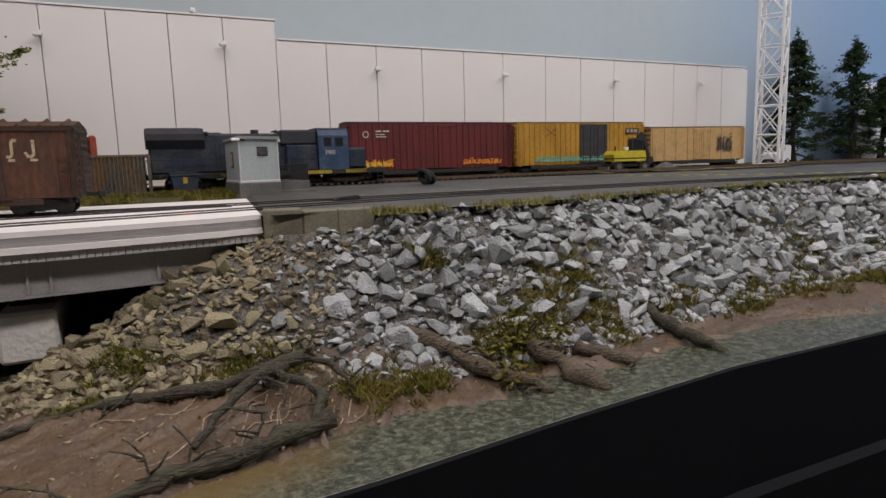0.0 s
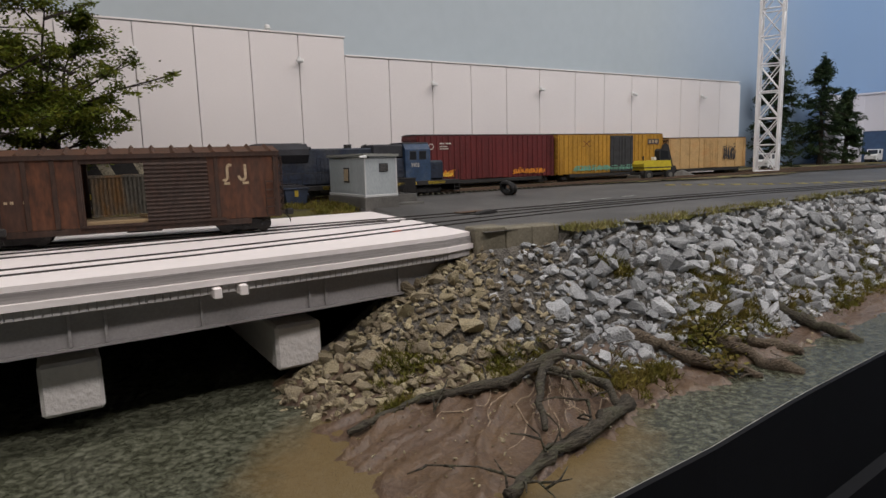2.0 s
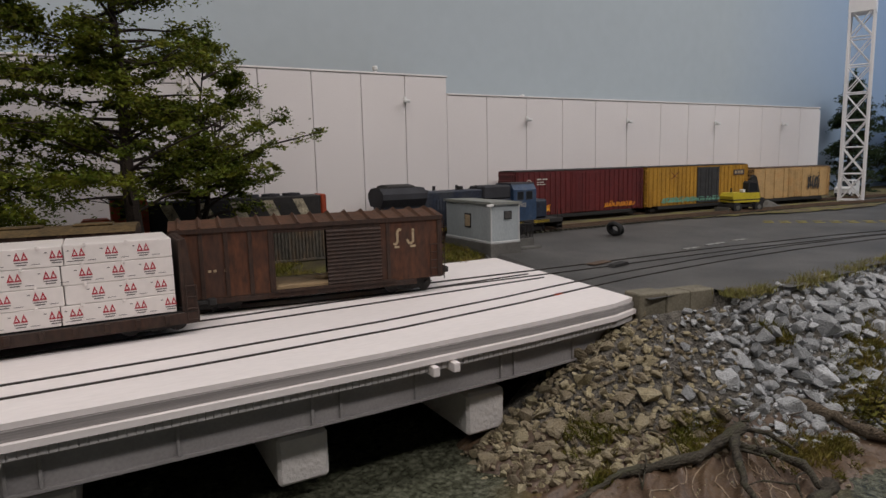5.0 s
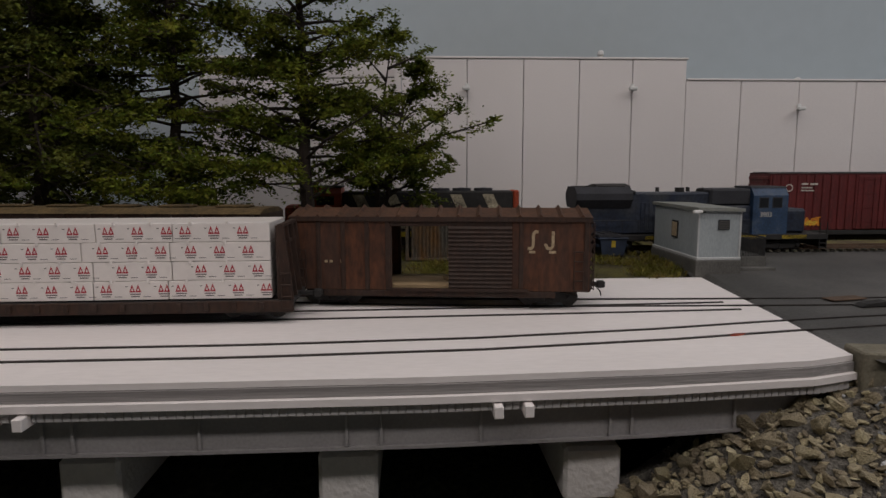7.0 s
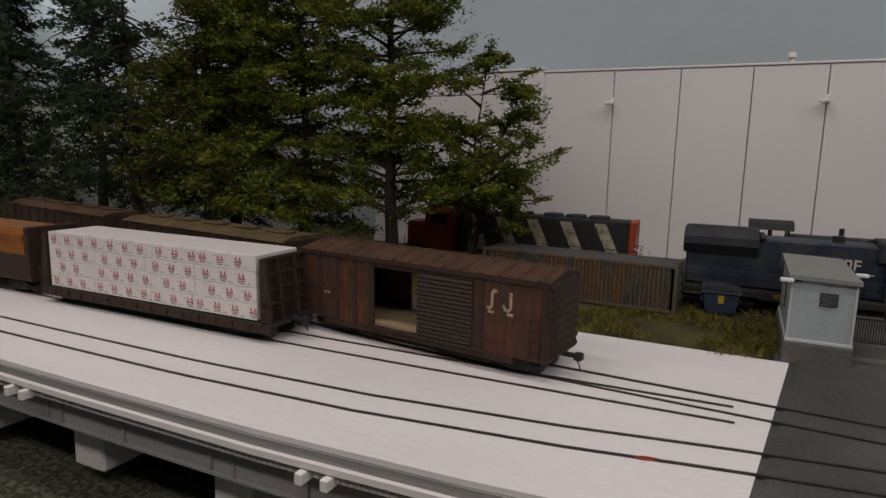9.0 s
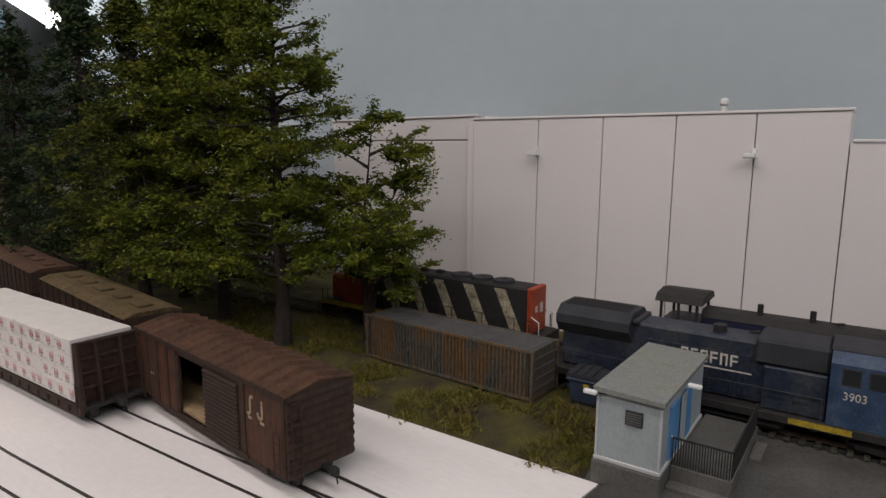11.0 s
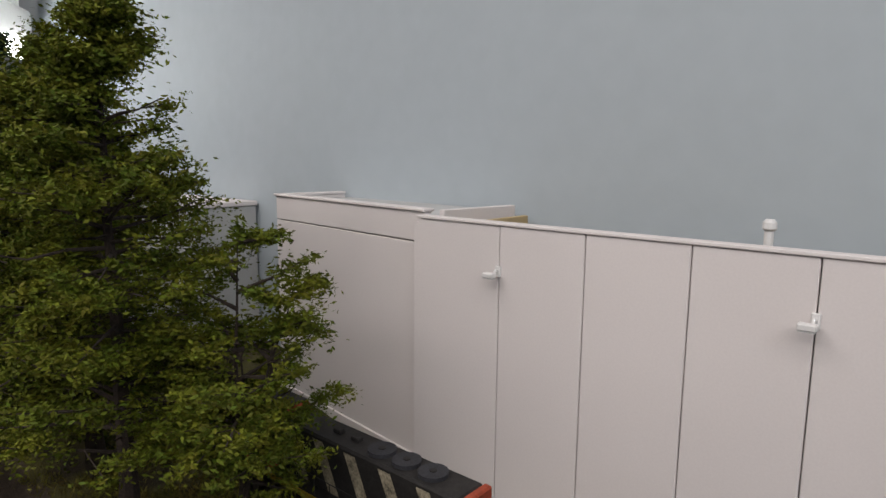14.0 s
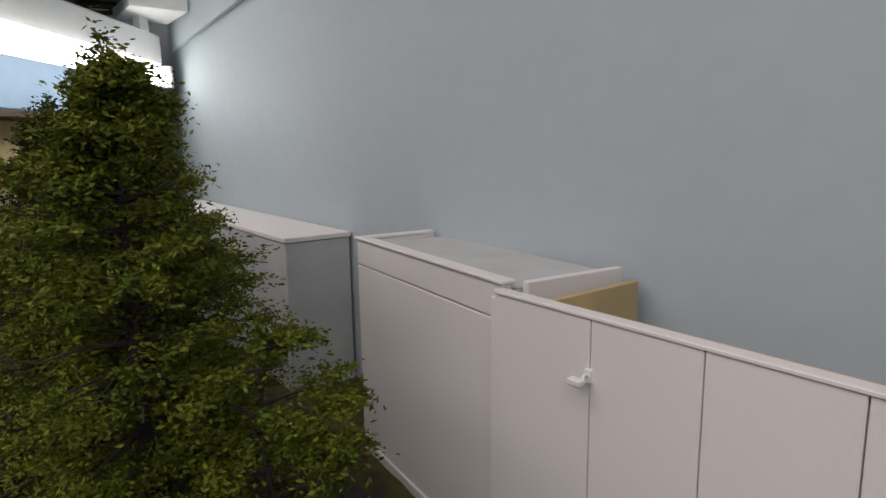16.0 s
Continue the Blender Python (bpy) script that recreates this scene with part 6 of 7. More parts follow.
def tree(name, label, base, height, radius, low, seed, profile, key, branches=80, clumps=7, leaves=55, leaf=0.0021, clump=0.010, droop=0.1, stems=1, trunk_r=0.006, lean=(0, 0), category="tree", extra=(), gaps=0.0, lift=0.0):
    rng = np.random.default_rng(seed)
    th = thing(name, label, category, m=pose(*base))
    wood = Shape()
    spread = interp(profile)
    cs = []
    for k in range(stems):
        off = Vector((rng.uniform(-1, 1), rng.uniform(-1, 1), 0)) * (0.28 * radius if stems > 1 else 0.0)
        hk = height * (1 if k == 0 else rng.uniform(0.7, 0.95))
        pts = []
        wob = rng.normal(size=(9, 2)) * 0.02 * radius
        for i in range(9):
            u = i / 8
            pts.append(Vector((off.x * u + lean[0] * u * u + wob[i, 0] * (i > 0), off.y * u + lean[1] * u * u + wob[i, 1] * (i > 0), hk * u - 0.002 * (i == 0))))
        wood.tube(pts, [trunk_r / stems ** 0.5 * (1.25 if i == 0 else 1 - 0.93 * (i / 8) ** 0.8) for i in range(9)], 8)

        def on(u):
            f = u * 8
            i = min(7, int(f))
            return pts[i].lerp(pts[i + 1], f - i)

        own = [None] * (branches // stems) + (list(extra) if k == 0 else [])
        for i, known in enumerate(own):
            u = low / height + (1 - low / height) * ((i + rng.uniform(0, 1)) / (branches // stems)) ** 0.9
            az = i * 2.39996 + rng.uniform(-0.5, 0.5)
            ln = radius * spread(min(u, 1.0)) * rng.uniform(0.55, 1.18)
            if known:
                u, az, ln = known
            u = min(u, 0.99)
            o = on(u)
            way = Vector((math.cos(az), math.sin(az), 0))
            rise = rng.uniform(-0.2, 0.4) + lift - droop
            br = [o + way * ln * t + Vector((0, 0, ln * (rise * t - droop * t * t))) + Vector(rng.normal(size=3)) * 0.03 * ln * t for t in (0, 0.33, 0.66, 1.0)]
            far_t = 0.25
            for j in range(clumps):
                t = 0.22 + 0.8 * (j + rng.uniform(0, 1)) / clumps
                f = min(2.999, t * 3)
                c = br[int(f)].lerp(br[int(f) + 1], f - int(f)) if f < 3 else br[3]
                side = Vector((-way.y, way.x, 0)) * rng.normal() * 0.20 * ln
                c = c + side
                if noise.noise((c * 34 + Vector((seed, 0, 0)))) < gaps and not known:
                    continue
                far_t = max(far_t, min(t, 1.0))
                if rng.uniform() < 0.5:
                    wood.tube([br[min(2, int(f))], c], [0.0004, 0.00025], 3, cap=False)
                r = clump * rng.uniform(0.55, 1.2)
                tilt = rng.normal(size=2) * 0.35
                q = rng.normal(size=(int(leaves * rng.uniform(0.6, 1.2)), 3)) * np.array([r, r, r * 0.36]) * 0.52
                q[:, 2] += q[:, 0] * tilt[0] + q[:, 1] * tilt[1] - 12.0 * (q[:, 0] ** 2 + q[:, 1] ** 2)
                cs.append(np.array(c) + q)
            wood.tube([o + (p - o) * far_t for p in br], [0.0013, 0.0009, 0.0005, 0.0003], 5, cap=False)
        top = on(1.0)
        cs.append(np.array(top) + rng.normal(size=(leaves, 3)) * np.array([0.4, 0.4, 0.9]) * clump * 0.6)
    part("trunk", wood, M["trunk"], th, "dark brown trunk and bare twigs")
    part("crown", leaf_mesh("crown", np.concatenate(cs), leaf, M[key], rng), M[key], th)
    return th


BROAD = [(0, 0.55), (0.12, 0.95), (0.30, 1.0), (0.5, 0.90), (0.65, 0.76), (0.75, 0.58), (0.85, 0.38), (0.94, 0.20), (1, 0.08)]
ROUND = [(0, 0.35), (0.25, 0.75), (0.5, 1.0), (0.8, 0.85), (0.95, 0.5), (1, 0.2)]
CONE = [(0, 0.9), (0.15, 1.0), (0.4, 0.80), (0.7, 0.50), (0.9, 0.22), (1, 0.03)]
tree("leafy_tree", "tall dense green leafy tree behind the boxcar", (-0.178, 0.503, 0.001), 0.284, 0.069, 0.045, 1, BROAD, "leaf", 112, 9, 125, 0.0015, 0.0094, 0.04, gaps=-0.06, lift=0.18)
tree("leafy_tree", "smaller multi-stemmed green leafy tree beside the container", (-0.132, 0.543, 0.002), 0.170, 0.046, 0.048, 2, ROUND, "leaf", 50, 7, 120, 0.0015, 0.0084, 0.0, gaps=-0.02, lift=0.3, stems=4, trunk_r=0.0050, lean=(0.020, 0.0),
     extra=((0.42, -0.62, 0.088), (0.46, -0.45, 0.070), (0.40, -0.85, 0.060), (0.34, -0.30, 0.056), (0.50, 0.10, 0.052)))
tree("leafy_tree", "broad yellow-green leafy tree beside the tall tree", (-0.268, 0.520, 0.001), 0.280, 0.086, 0.040, 3, BROAD, "leaf", 124, 10, 105, 0.0016, 0.0102, 0.08, gaps=-0.12, lift=0.08)
tree("cedar_tree", "tall shaggy dark green cedar tree", (-0.345, 0.495, 0.001), 0.262, 0.096, 0.050, 4, CONE, "bluegreen", 110, 9, 90, 0.0017, 0.0104, 0.18, gaps=-0.12)
tree("cedar_tree", "broad shaggy dark green cedar tree", (-0.372, 0.548, 0.001), 0.285, 0.096, 0.050, 14, CONE, "bluegreen", 110, 8, 80, 0.0018, 0.0106, 0.18, gaps=-0.12)
tree("pine_tree", "dark needled conifer with tiered branches", (-0.455, 0.510, 0.001), 0.270, 0.105, 0.055, 5, CONE, "needle", 90, 8, 70, 0.0020, 0.0105, 0.25)
tree("pine_tree", "dark needled conifer with tiered branches", (-0.565, 0.555, 0.001), 0.318, 0.105, 0.05, 15, CONE, "needle", 90, 8, 64, 0.0022, 0.0105, 0.25)
tree("pine_tree", "dark needled conifer with tiered branches", (-0.650, 0.520, 0.001), 0.290, 0.110, 0.05, 6, CONE, "needle", 80, 7, 56, 0.0024, 0.011, 0.25)
tree("pine_tree", "dark needled conifer with tiered branches", (-0.780, 0.560, 0.001), 0.290, 0.120, 0.05, 7, CONE, "needle", 70, 7, 50, 0.0028, 0.012, 0.25)
for x, y, h, r, sd, lab in ((1.045, 0.70, 0.216, 0.066, 8, "tall dark spruce beside the lattice tower"), (1.205, 0.695, 0.216, 0.066, 9, "dark spruce with a bare pointed top"), (1.275, 0.680, 0.150, 0.045, 10, "short dark spruce beside the dock building")):
    tree("spruce_tree", lab, (x, y, 0.003), h, r, 0.012, sd, CONE, "needle", 90, 7, 44, 0.0026, 0.0095, 0.15)


# ---- driftwood ----
def driftwood(name, label, stems, key="bark", twigs=16):
    """A dead trunk with its branches: each stem is points and radii along it; the first is the trunk."""
    th = thing(name, label, "driftwood")
    for i, (pts, r0, r1) in enumerate(stems):
        r0, r1 = r0 * 0.78, r1 * 0.78
        rr = random.Random(len(pts) * 31 + i)
        fine = []
        for a, b in zip(pts, pts[1:]):
            a, b = Vector(a), Vector(b)
            k = max(2, int((b - a).length / 0.004))
            fine += [a.lerp(b, j / k) + Vector((rr.gauss(0, 1), rr.gauss(0, 1), rr.gauss(0, 1))) * 0.22 * r0 for j in range(k)]
        fine.append(Vector(pts[-1]))
        n = len(fine) - 1
        rad = [(r0 + (r1 - r0) * j / n) * rr.uniform(0.68, 1.28) for j in range(n + 1)]
        part("trunk" if i == 0 else "branch", Shape().tube(fine, rad, 8 if i == 0 else 6), M[key], th, smooth=True)
    rr = random.Random(int(abs(stems[0][0][0][0]) * 1e5))
    for k in range(twigs):
        pts = stems[rr.randrange(len(stems))][0]
        i = rr.randrange(len(pts) - 1)
        p = Vector(pts[i]).lerp(Vector(pts[i + 1]), rr.random())
        d = Vector((rr.gauss(0, 1), rr.gauss(0, 1), abs(rr.gauss(0.2, 0.5)))).normalized()
        e = (d + Vector((rr.gauss(0, 0.6), rr.gauss(0, 0.6), rr.gauss(-0.2, 0.4)))).normalized()
        n = rr.uniform(0.005, 0.013)
        part("twig", Shape().tube([p, p + d * n * 0.5, p + d * n * 0.5 + e * n * 0.5], [0.0005, 0.0004, 0.0002], 5), M[key], th, smooth=True)
    return th


Z = -0.0600
driftwood("driftwood_log", "long mossy grey driftwood log lying at the waterline", [
    ([(-0.022, 0.163, -0.0638), (0.007, 0.174, -0.0615), (0.031, 0.178, -0.0605), (0.056, 0.184, -0.0590)], 0.0026, 0.0042),
    ([(0.050, 0.183, -0.0590), (0.057, 0.196, -0.0560), (0.054, 0.208, -0.0540), (0.047, 0.220, -0.0530)], 0.0030, 0.0020),
    ([(0.002, 0.172, -0.060), (0.001, 0.174, -0.0540), (-0.003, 0.176, -0.0495)], 0.0006, 0.0003),
    ([(0.012, 0.175, -0.060), (0.013, 0.178, -0.0550), (0.009, 0.181, -0.0500)], 0.0006, 0.0003),
    ([(-0.012, 0.166, -0.0625), (-0.022, 0.178, -0.0600), (-0.036, 0.188, -0.0595)], 0.0007, 0.0003),
    ([(-0.015, 0.165, -0.062), (-0.012, 0.160, -0.0600), (-0.010, 0.154, -0.0635)], 0.0007, 0.0003),
    ([(0.030, 0.178, -0.0600), (0.036, 0.186, -0.0540), (0.026, 0.194, -0.0530), (0.020, 0.196, -0.0540)], 0.0008, 0.0003),
])
driftwood("driftwood_log", "grey-green driftwood branch lying across the sand bar", [
    ([(-0.045, 0.231, -0.0625), (-0.009, 0.236, -0.0585), (0.025, 0.225, -0.0560), (0.058, 0.226, -0.0500)], 0.0016, 0.0042),
    ([(0.050, 0.224, -0.0520), (0.036, 0.214, -0.0520), (0.024, 0.200, -0.0560), (0.014, 0.186, -0.0600)], 0.0028, 0.0014),
    ([(0.056, 0.226, -0.0500), (0.066, 0.218, -0.0520), (0.070, 0.206, -0.0580)], 0.0022, 0.0008),
    ([(0.000, 0.235, -0.0575), (-0.004, 0.228, -0.0555), (-0.012, 0.222, -0.0590)], 0.0007, 0.0003),
    ([(0.018, 0.227, -0.0560), (0.020, 0.233, -0.0500), (0.014, 0.238, -0.0460)], 0.0007, 0.0003),
    ([(0.040, 0.216, -0.0520), (0.046, 0.206, -0.0530), (0.044, 0.198, -0.0580)], 0.0011, 0.0004),
    ([(0.058, 0.227, -0.050), (0.064, 0.232, -0.0440), (0.060, 0.238, -0.0420)], 0.0009, 0.0004),
])
driftwood("hollow_log", "weathered brown hollow log sloping into the water", [
    ([(0.096, 0.237, -0.0500), (0.110, 0.225, -0.0520), (0.123, 0.200, -0.0590), (0.140, 0.178, -0.0645)], 0.0058, 0.0024),
    ([(0.098, 0.236, -0.0520), (0.092, 0.228, -0.0560), (0.093, 0.220, -0.0600)], 0.0018, 0.0006),
    ([(0.118, 0.210, -0.0545), (0.126, 0.212, -0.0540), (0.132, 0.206, -0.0600)], 0.0012, 0.0005),
], "deadwood")
driftwood("broken_log", "thick split grey log half buried in the bank", [
    ([(0.146, 0.262, -0.0440), (0.150, 0.236, -0.0510), (0.153, 0.200, -0.0595), (0.160, 0.170, -0.0655)], 0.0082, 0.0040),
    ([(0.148, 0.245, -0.0440), (0.156, 0.236, -0.0400)], 0.0012, 0.0005),
    ([(0.172, 0.206, -0.0600), (0.180, 0.196, -0.0620), (0.188, 0.186, -0.0650)], 0.0050, 0.0030),
], "deadwood")
driftwood("rooted_stump", "dead grey tree trunk with spreading roots on the bank", [
    ([(0.240, 0.250, -0.0520), (0.235, 0.226, -0.0560), (0.231, 0.202, -0.0600), (0.234, 0.178, -0.0655)], 0.0056, 0.0034),
    ([(0.240, 0.250, -0.0500), (0.232, 0.258, -0.0470), (0.226, 0.258, -0.0520)], 0.0020, 0.0006),
    ([(0.240, 0.250, -0.0500), (0.236, 0.262, -0.0430), (0.228, 0.266, -0.0420)], 0.0018, 0.0005),
    ([(0.241, 0.249, -0.0510), (0.256, 0.254, -0.0500), (0.275, 0.244, -0.0530), (0.296, 0.230, -0.0570), (0.322, 0.232, -0.0560)], 0.0026, 0.0010),
    ([(0.262, 0.252, -0.0510), (0.280, 0.256, -0.0490), (0.300, 0.246, -0.0530)], 0.0018, 0.0006),
    ([(0.238, 0.246, -0.0540), (0.224, 0.244, -0.0560), (0.214, 0.236, -0.0610)], 0.0020, 0.0006),
    ([(0.282, 0.240, -0.0545), (0.292, 0.226, -0.0570), (0.296, 0.214, -0.0620)], 0.0014, 0.0005),
    ([(0.300, 0.230, -0.0565), (0.314, 0.240, -0.0520), (0.326, 0.246, -0.0500)], 0.0012, 0.0004),
    ([(0.236, 0.240, -0.0560), (0.216, 0.224, -0.0615), (0.204, 0.214, -0.0640)], 0.0018, 0.0007),
])


# pale silt lines that the run-off left down the sand bar
M["silt"] = mat("pale_silt", (0.40, 0.31, 0.22), 0.6, var=0.35, scale=400)
rs = random.Random(9)
bar = bpy.data.objects["river_bank"]
for k in range(22):
    a = math.radians(rs.uniform(196, 262))
    r0, r1 = rs.uniform(0.040, 0.062), rs.uniform(0.075, 0.118)
    pts = []
    for i in range(14):
        r = r0 + (r1 - r0) * i / 13
        w = a + 0.10 * noise.noise((r * 60, k * 3.1, 0)) + 0.04 * math.sin(r * 160 + k)
        x, y = 0.085 + r * math.cos(w) * 1.05, 0.262 + r * math.sin(w)
        z = bank(x, y)
        if z < WATER_Z + 0.0002 or fall(x, y) < 0.055:
            break
        pts.append((x, y, z + 0.0001))
    if len(pts) > 3:
        part("silt_streak", Shape().tube(pts, [0.00012] + [rs.uniform(0.0002, 0.00038) for q in pts[2:]] + [0.00012], 5), M["silt"], bar, smooth=True)

# ---- grass, moss ----
def blades(name, label, spots, key, length, per, spread, seed, stiff=0.5, width=0.00035):
    """Grass: narrow leaning blades, in tufts at the given spots."""
    rng = np.random.default_rng(seed)
    p = np.repeat(np.array(spots), per, 0)
    n = len(p)
    p = p + np.c_[rng.normal(size=(n, 2)) * spread, np.zeros(n)]
    ln = length * rng.uniform(0.45, 1.25, n)
    d = np.c_[rng.normal(size=(n, 2)) * stiff, np.ones(n)]
    d /= np.linalg.norm(d, axis=1)[:, None]
    s = np.cross(d, rng.normal(size=(n, 3)))
    s = s / np.linalg.norm(s, axis=1)[:, None] * width
    tip = p + d * ln[:, None]
    v = np.stack([p - s, p + s, tip], 1).reshape(-1, 3)
    me = bpy.data.meshes.new(name)
    me.vertices.add(3 * n)
    me.vertices.foreach_set("co", v.ravel())
    me.loops.add(3 * n)
    me.loops.foreach_set("vertex_index", np.arange(3 * n))
    me.polygons.add(n)
    me.polygons.foreach_set("loop_start", np.arange(0, 3 * n, 3))
    me.update(calc_edges=True)
    me.materials.append(M[key])
    return tagged(new(name, me), label, "grass", kind="stuff")


rg = random.Random(4)
spots = []
for i in range(520):
    x = 0.11 + 1.2 * rg.random() ** 1.6
    if noise.noise((x * 30, 0, 0)) > -0.25:
        spots.append((x, rock_top(x) + rg.gauss(0.001, 0.003), -0.0015))
blades("verge_grass", "thin yellow-green grass along the edge of the asphalt", spots, "grass", 0.0046, 15, 0.0026, 1)
spots = []
for i in range(2600):
    x, y = rg.uniform(-0.30, 0.082), rg.uniform(0.462, 0.60)
    if noise.noise((x * 28, y * 28, 2)) > -0.05 and not (-0.115 < x < 0.025 and 0.514 < y < 0.548) and not (0.028 < x < 0.06 and y > 0.527) and y > 0.455 + 0.03 * smooth_step(0.02, -0.15, x):
        spots.append((x, y, 0.0005 + 0.003 * smooth_step(0.46, 0.52, y)))
blades("rough_grass", "rough yellow-green grass behind the bridge deck", spots, "moss", 0.0048, 14, 0.0028, 2, 0.8)
spots = []
for cx, cy, r in ((-0.003, 0.262, 0.012), (0.036, 0.240, 0.012), (0.055, 0.238, 0.008), (0.080, 0.208, 0.016), (0.098, 0.205, 0.010), (0.140, 0.220, 0.012), (0.150, 0.212, 0.010), (0.196, 0.236, 0.020), (0.205, 0.220, 0.014), (0.180, 0.232, 0.014),
                  (0.40, 0.246, 0.030), (0.43, 0.225, 0.022), (0.36, 0.228, 0.016), (0.50, 0.24, 0.03), (0.126, 0.252, 0.006), (-0.02, 0.238, 0.006), (0.60, 0.24, 0.03), (0.70, 0.235, 0.03), (0.30, 0.222, 0.014), (0.33, 0.232, 0.014), (0.27, 0.228, 0.012), (0.245, 0.222, 0.010), (0.165, 0.226, 0.012)):
    for i in range(int(3500 * r)):
        x, y = cx + rg.gauss(0, r * 0.6), cy + rg.gauss(0, r * 0.42)
        if y > edge_y(x) + 0.01 and reach(x, y) < 0.078:
            spots.append((x, y, bank(x, y) + 0.0005))
blades("bank_moss", "tufts of green moss and grass among the stones and logs", spots, "moss", 0.0046, 34, 0.0020, 3, 0.9, 0.00032)
bush_c = []
rng = np.random.default_rng(21)
for cx, cy, cz, n in ((0.146, 0.214, -0.051, 260), (0.136, 0.206, -0.053, 170), (0.158, 0.205, -0.053, 190), (0.128, 0.190, -0.059, 110)):
    bush_c.append(np.array((cx, cy, cz)) + rng.normal(size=(n, 3)) * np.array((0.0055, 0.0045, 0.0042)))
sb = thing("small_bush", "small ragged green bush beside the broken log", "bush")
tw = Shape()
for i in range(9):
    a = i * 0.7
    tw.tube([(0.146, 0.212, -0.060), (0.146 + 0.005 * math.cos(a), 0.211 + 0.004 * math.sin(a), -0.051), (0.146 + 0.011 * math.cos(a), 0.209 + 0.008 * math.sin(a), -0.044)], [0.0006, 0.0004, 0.0002], 4)
part("twigs", tw, M["trunk"], sb)
part("leaves", leaf_mesh("leaves", np.concatenate(bush_c), 0.0015, M["moss"], rng), M["moss"], sb)


# ---- stones of the slope ----
def rock_mesh(name, seed, material):
    """A broken stone: an angular hull of random points with cut faces."""
    rr = random.Random(seed)
    bm = bmesh.new()
    flat = (rr.uniform(1.0, 1.3), rr.uniform(0.8, 1.05), rr.uniform(0.62, 0.9))
    cuts = [(Vector((rr.gauss(0, 1), rr.gauss(0, 1), rr.gauss(0, 1))).normalized(), rr.uniform(0.46, 0.74)) for k in range(7)]
    for i in range(20):
        v = Vector((rr.gauss(0, 1), rr.gauss(0, 1), rr.gauss(0, 1))).normalized()
        v *= rr.uniform(0.86, 1.14) / (v.x ** 4 + v.y ** 4 + v.z ** 4) ** 0.17
        for d, far_cut in cuts:
            if v.dot(d) > far_cut:
                v -= d * (v.dot(d) - far_cut)
        bm.verts.new((v.x * flat[0] * 0.0072, v.y * flat[1] * 0.0072, v.z * flat[2] * 0.0072))
    bmesh.ops.convex_hull(bm, input=bm.verts)
    loose = [v for v in bm.verts if not v.link_faces]
    bmesh.ops.delete(bm, geom=loose, context="VERTS")
    bmesh.ops.dissolve_limit(bm, angle_limit=radians(9), verts=bm.verts, edges=bm.edges)
    me = bpy.data.meshes.new(name)
    bm.to_mesh(me)
    bm.free()
    me.materials.append(material)
    return me


rr = random.Random(77)
kinds = {key: [rock_mesh("stone", 100 + i + 50 * (key == "tanrock"), M[key]) for i in range(16)] for key in ("rock", "tanrock")}
slope = bpy.data.objects["rubble_slope"]
placed = []


def try_stone(size_lo, size_hi, tries, d_lo, d_hi, x_lo, x_hi, gap):
    for i in range(tries):
        x, y = rr.uniform(x_lo, x_hi), rr.uniform(0.185, 0.312)
        d = fall(x, y)
        if not d_lo < d < d_hi or (x < 0.06 and y > 0.300) or y > rock_top(max(x, 0.05)) + 0.004:
            continue
        r = rr.uniform(size_lo, size_hi)
        if 0.062 < x < 0.112 and y > 0.272 and r > 0.003:
            continue
        if any((x - px) ** 2 + (y - py) ** 2 < (gap * (r + pr)) ** 2 for px, py, pr in placed if abs(px - x) < 0.03):
            continue
        placed.append((x, y, r))


try_stone(0.0056, 0.0080, 300, 0.010, 0.050, 0.13, 0.62, 0.72)
try_stone(0.0046, 0.0068, 110, 0.015, 0.050, -0.03, 0.13, 0.95)
try_stone(0.0036, 0.0058, 4200, 0.004, 0.058, 0.10, 0.85, 0.56)
try_stone(0.0030, 0.0046, 600, 0.006, 0.064, -0.08, 0.12, 0.70)
try_stone(0.0020, 0.0036, 11000, -0.01, 0.062, 0.08, 0.95, 0.60)
try_stone(0.0016, 0.0030, 5200, 0.0, 0.068, -0.09, 0.14, 0.60)
big = sorted(placed, key=lambda p: -p[2])
parts = [p for p in big if -0.1 < p[0] < 0.42][:300]
rest = [p for p in placed if p not in set(parts)]


def stone_key(x, y):
    return "tanrock" if rr.random() < smooth_step(0.115, 0.03, x + 0.4 * (0.26 - y)) else "rock"


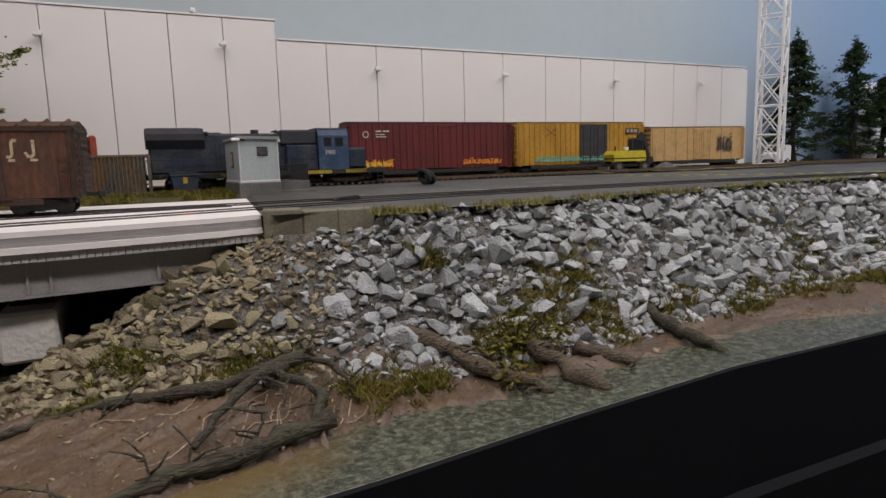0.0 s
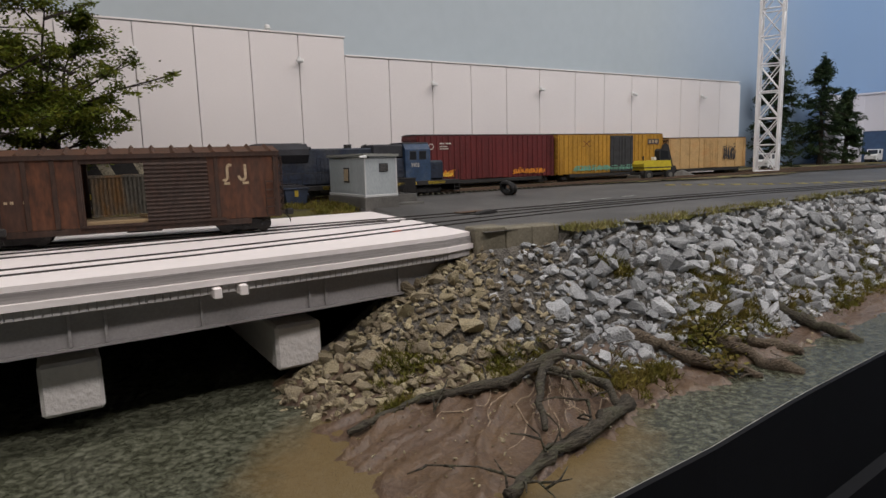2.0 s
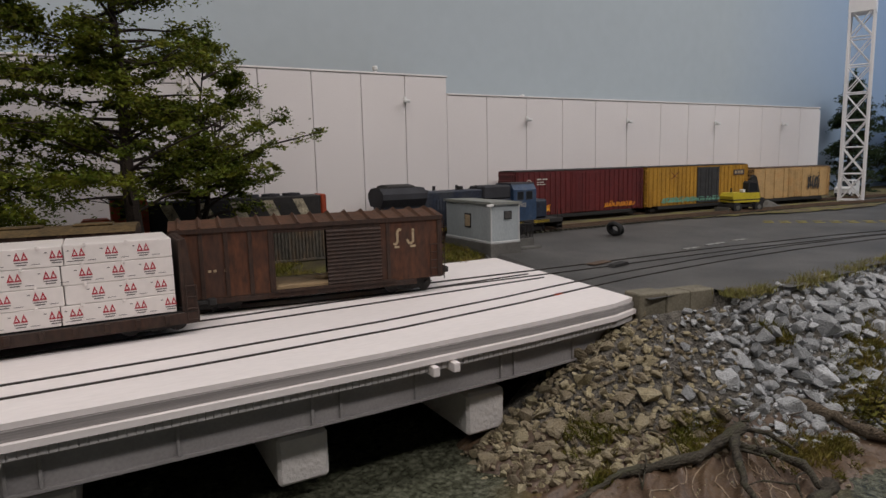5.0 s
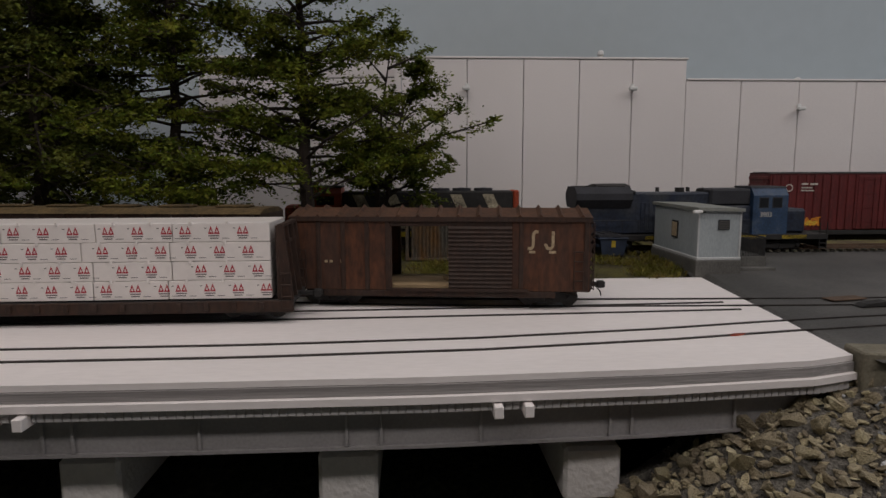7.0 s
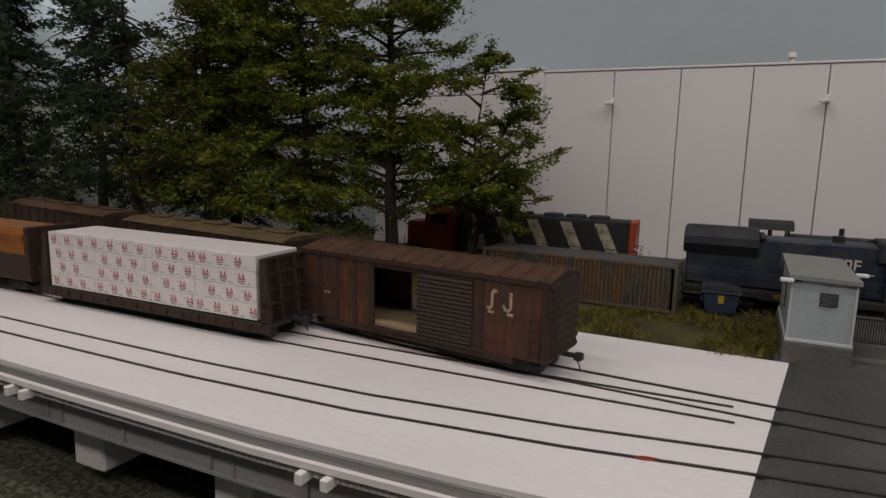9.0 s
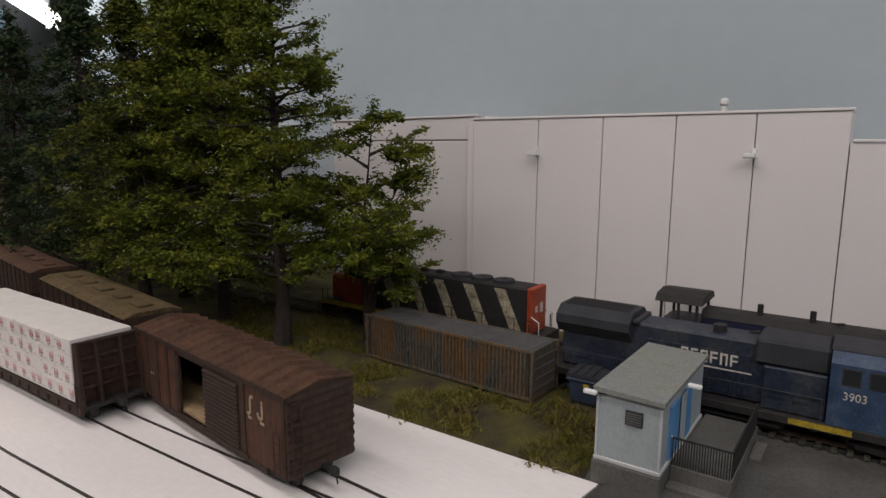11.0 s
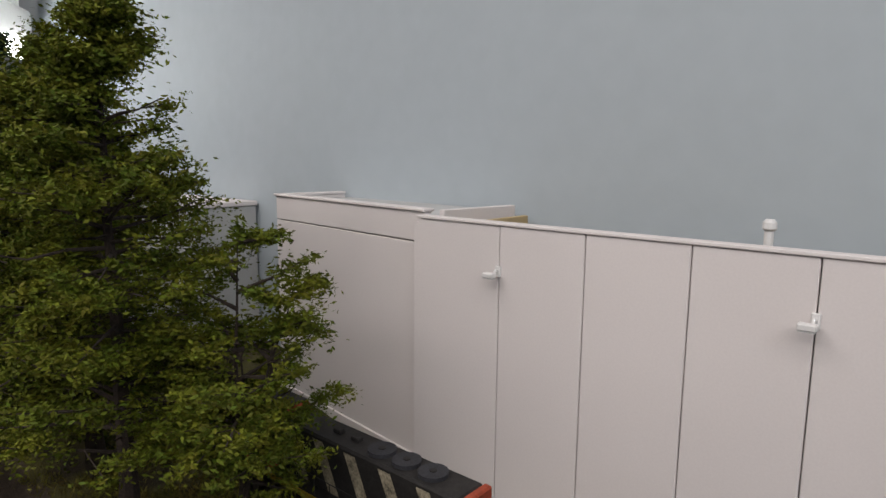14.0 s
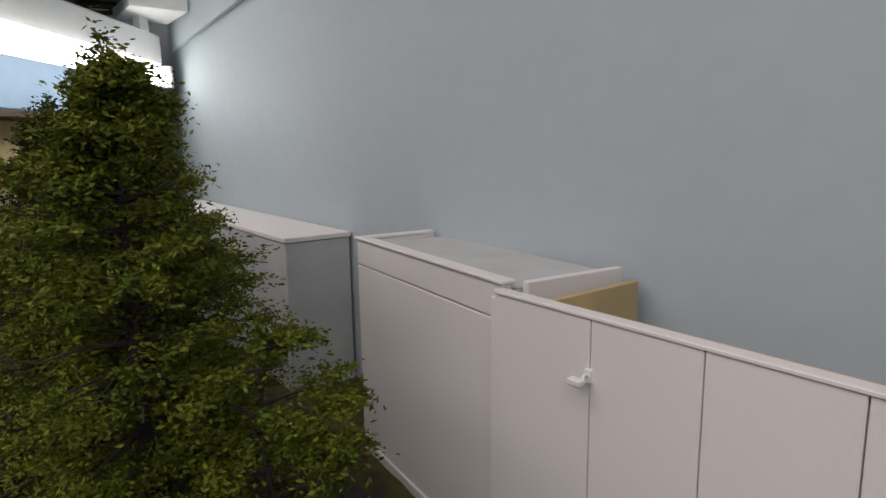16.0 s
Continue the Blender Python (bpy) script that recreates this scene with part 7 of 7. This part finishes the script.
def turn_of(x, y, r):
    e = Euler((rr.uniform(-0.7, 0.7), rr.uniform(-0.7, 0.7), rr.uniform(0, 6.28)))
    s = (r * rr.uniform(0.85, 1.25), r * rr.uniform(0.8, 1.1), r * rr.uniform(0.75, 1.15))
    return Matrix.LocRotScale((x, y, bank(x, y) + 0.42 * r), e, [q / 0.007 for q in s])


for x, y, r in parts:
    ob = new("stone", rr.choice(kinds[stone_key(x, y)]))
    ob.parent = slope
    ob.matrix_basis = turn_of(x, y, r)

# pebbles strewn over the sand bar
vs, fs = [], []
data = [([v.co.copy() for v in me.vertices], [tuple(p.vertices) for p in me.polygons]) for me in kinds["tanrock"]]
for i in range(900):
    x, y = rr.uniform(-0.08, 0.42), rr.uniform(0.16, 0.26)
    if not 0.05 < fall(x, y) or bank(x, y) < WATER_Z - 0.0004:
        continue
    r = rr.uniform(0.0003, 0.0008) * (2.0 if rr.random() < 0.06 else 1)
    m = turn_of(x, y, r)
    v, f = rr.choice(data)
    k = len(vs)
    vs += [tuple(m @ p) for p in v]
    fs += [tuple(i + k for i in q) for q in f]
me = bpy.data.meshes.new("pebbles")
me.from_pydata(vs, [], fs)
me.materials.append(M["tanrock"])
tagged(new("pebbles", me), "small pebbles and grit strewn over the sand", "pebbles", kind="stuff")

# the smaller stones and grit, joined
for key, label in (("rock", "small broken grey stones and grit"), ("tanrock", "small broken tan stones and grit")):
    vs, fs = [], []
    todo = [(x, y, r) for x, y, r in rest if stone_key(x, y) == key]
    for i in range(9000):
        x, y = -0.09 + 0.75 * rr.random() ** 1.3, rr.uniform(0.19, 0.312)
        d = fall(x, y)
        if 0 < d < 0.064 and not (x < 0.06 and y > 0.300) and (stone_key(x, y) == key):
            todo.append((x, y, rr.uniform(0.0008, 0.0023)))
    data = [([v.co.copy() for v in me.vertices], [tuple(p.vertices) for p in me.polygons]) for me in kinds[key]]
    for x, y, r in todo:
        m = turn_of(x, y, r)
        v, f = rr.choice(data)
        k = len(vs)
        vs += [tuple(m @ p) for p in v]
        fs += [tuple(i + k for i in q) for q in f]
    me = bpy.data.meshes.new("small_stones")
    me.from_pydata(vs, [], fs)
    me.materials.append(M[key])
    ob = new("small_stones", me)
    ob.parent = slope
    tagged(ob, label, kind="stuff")
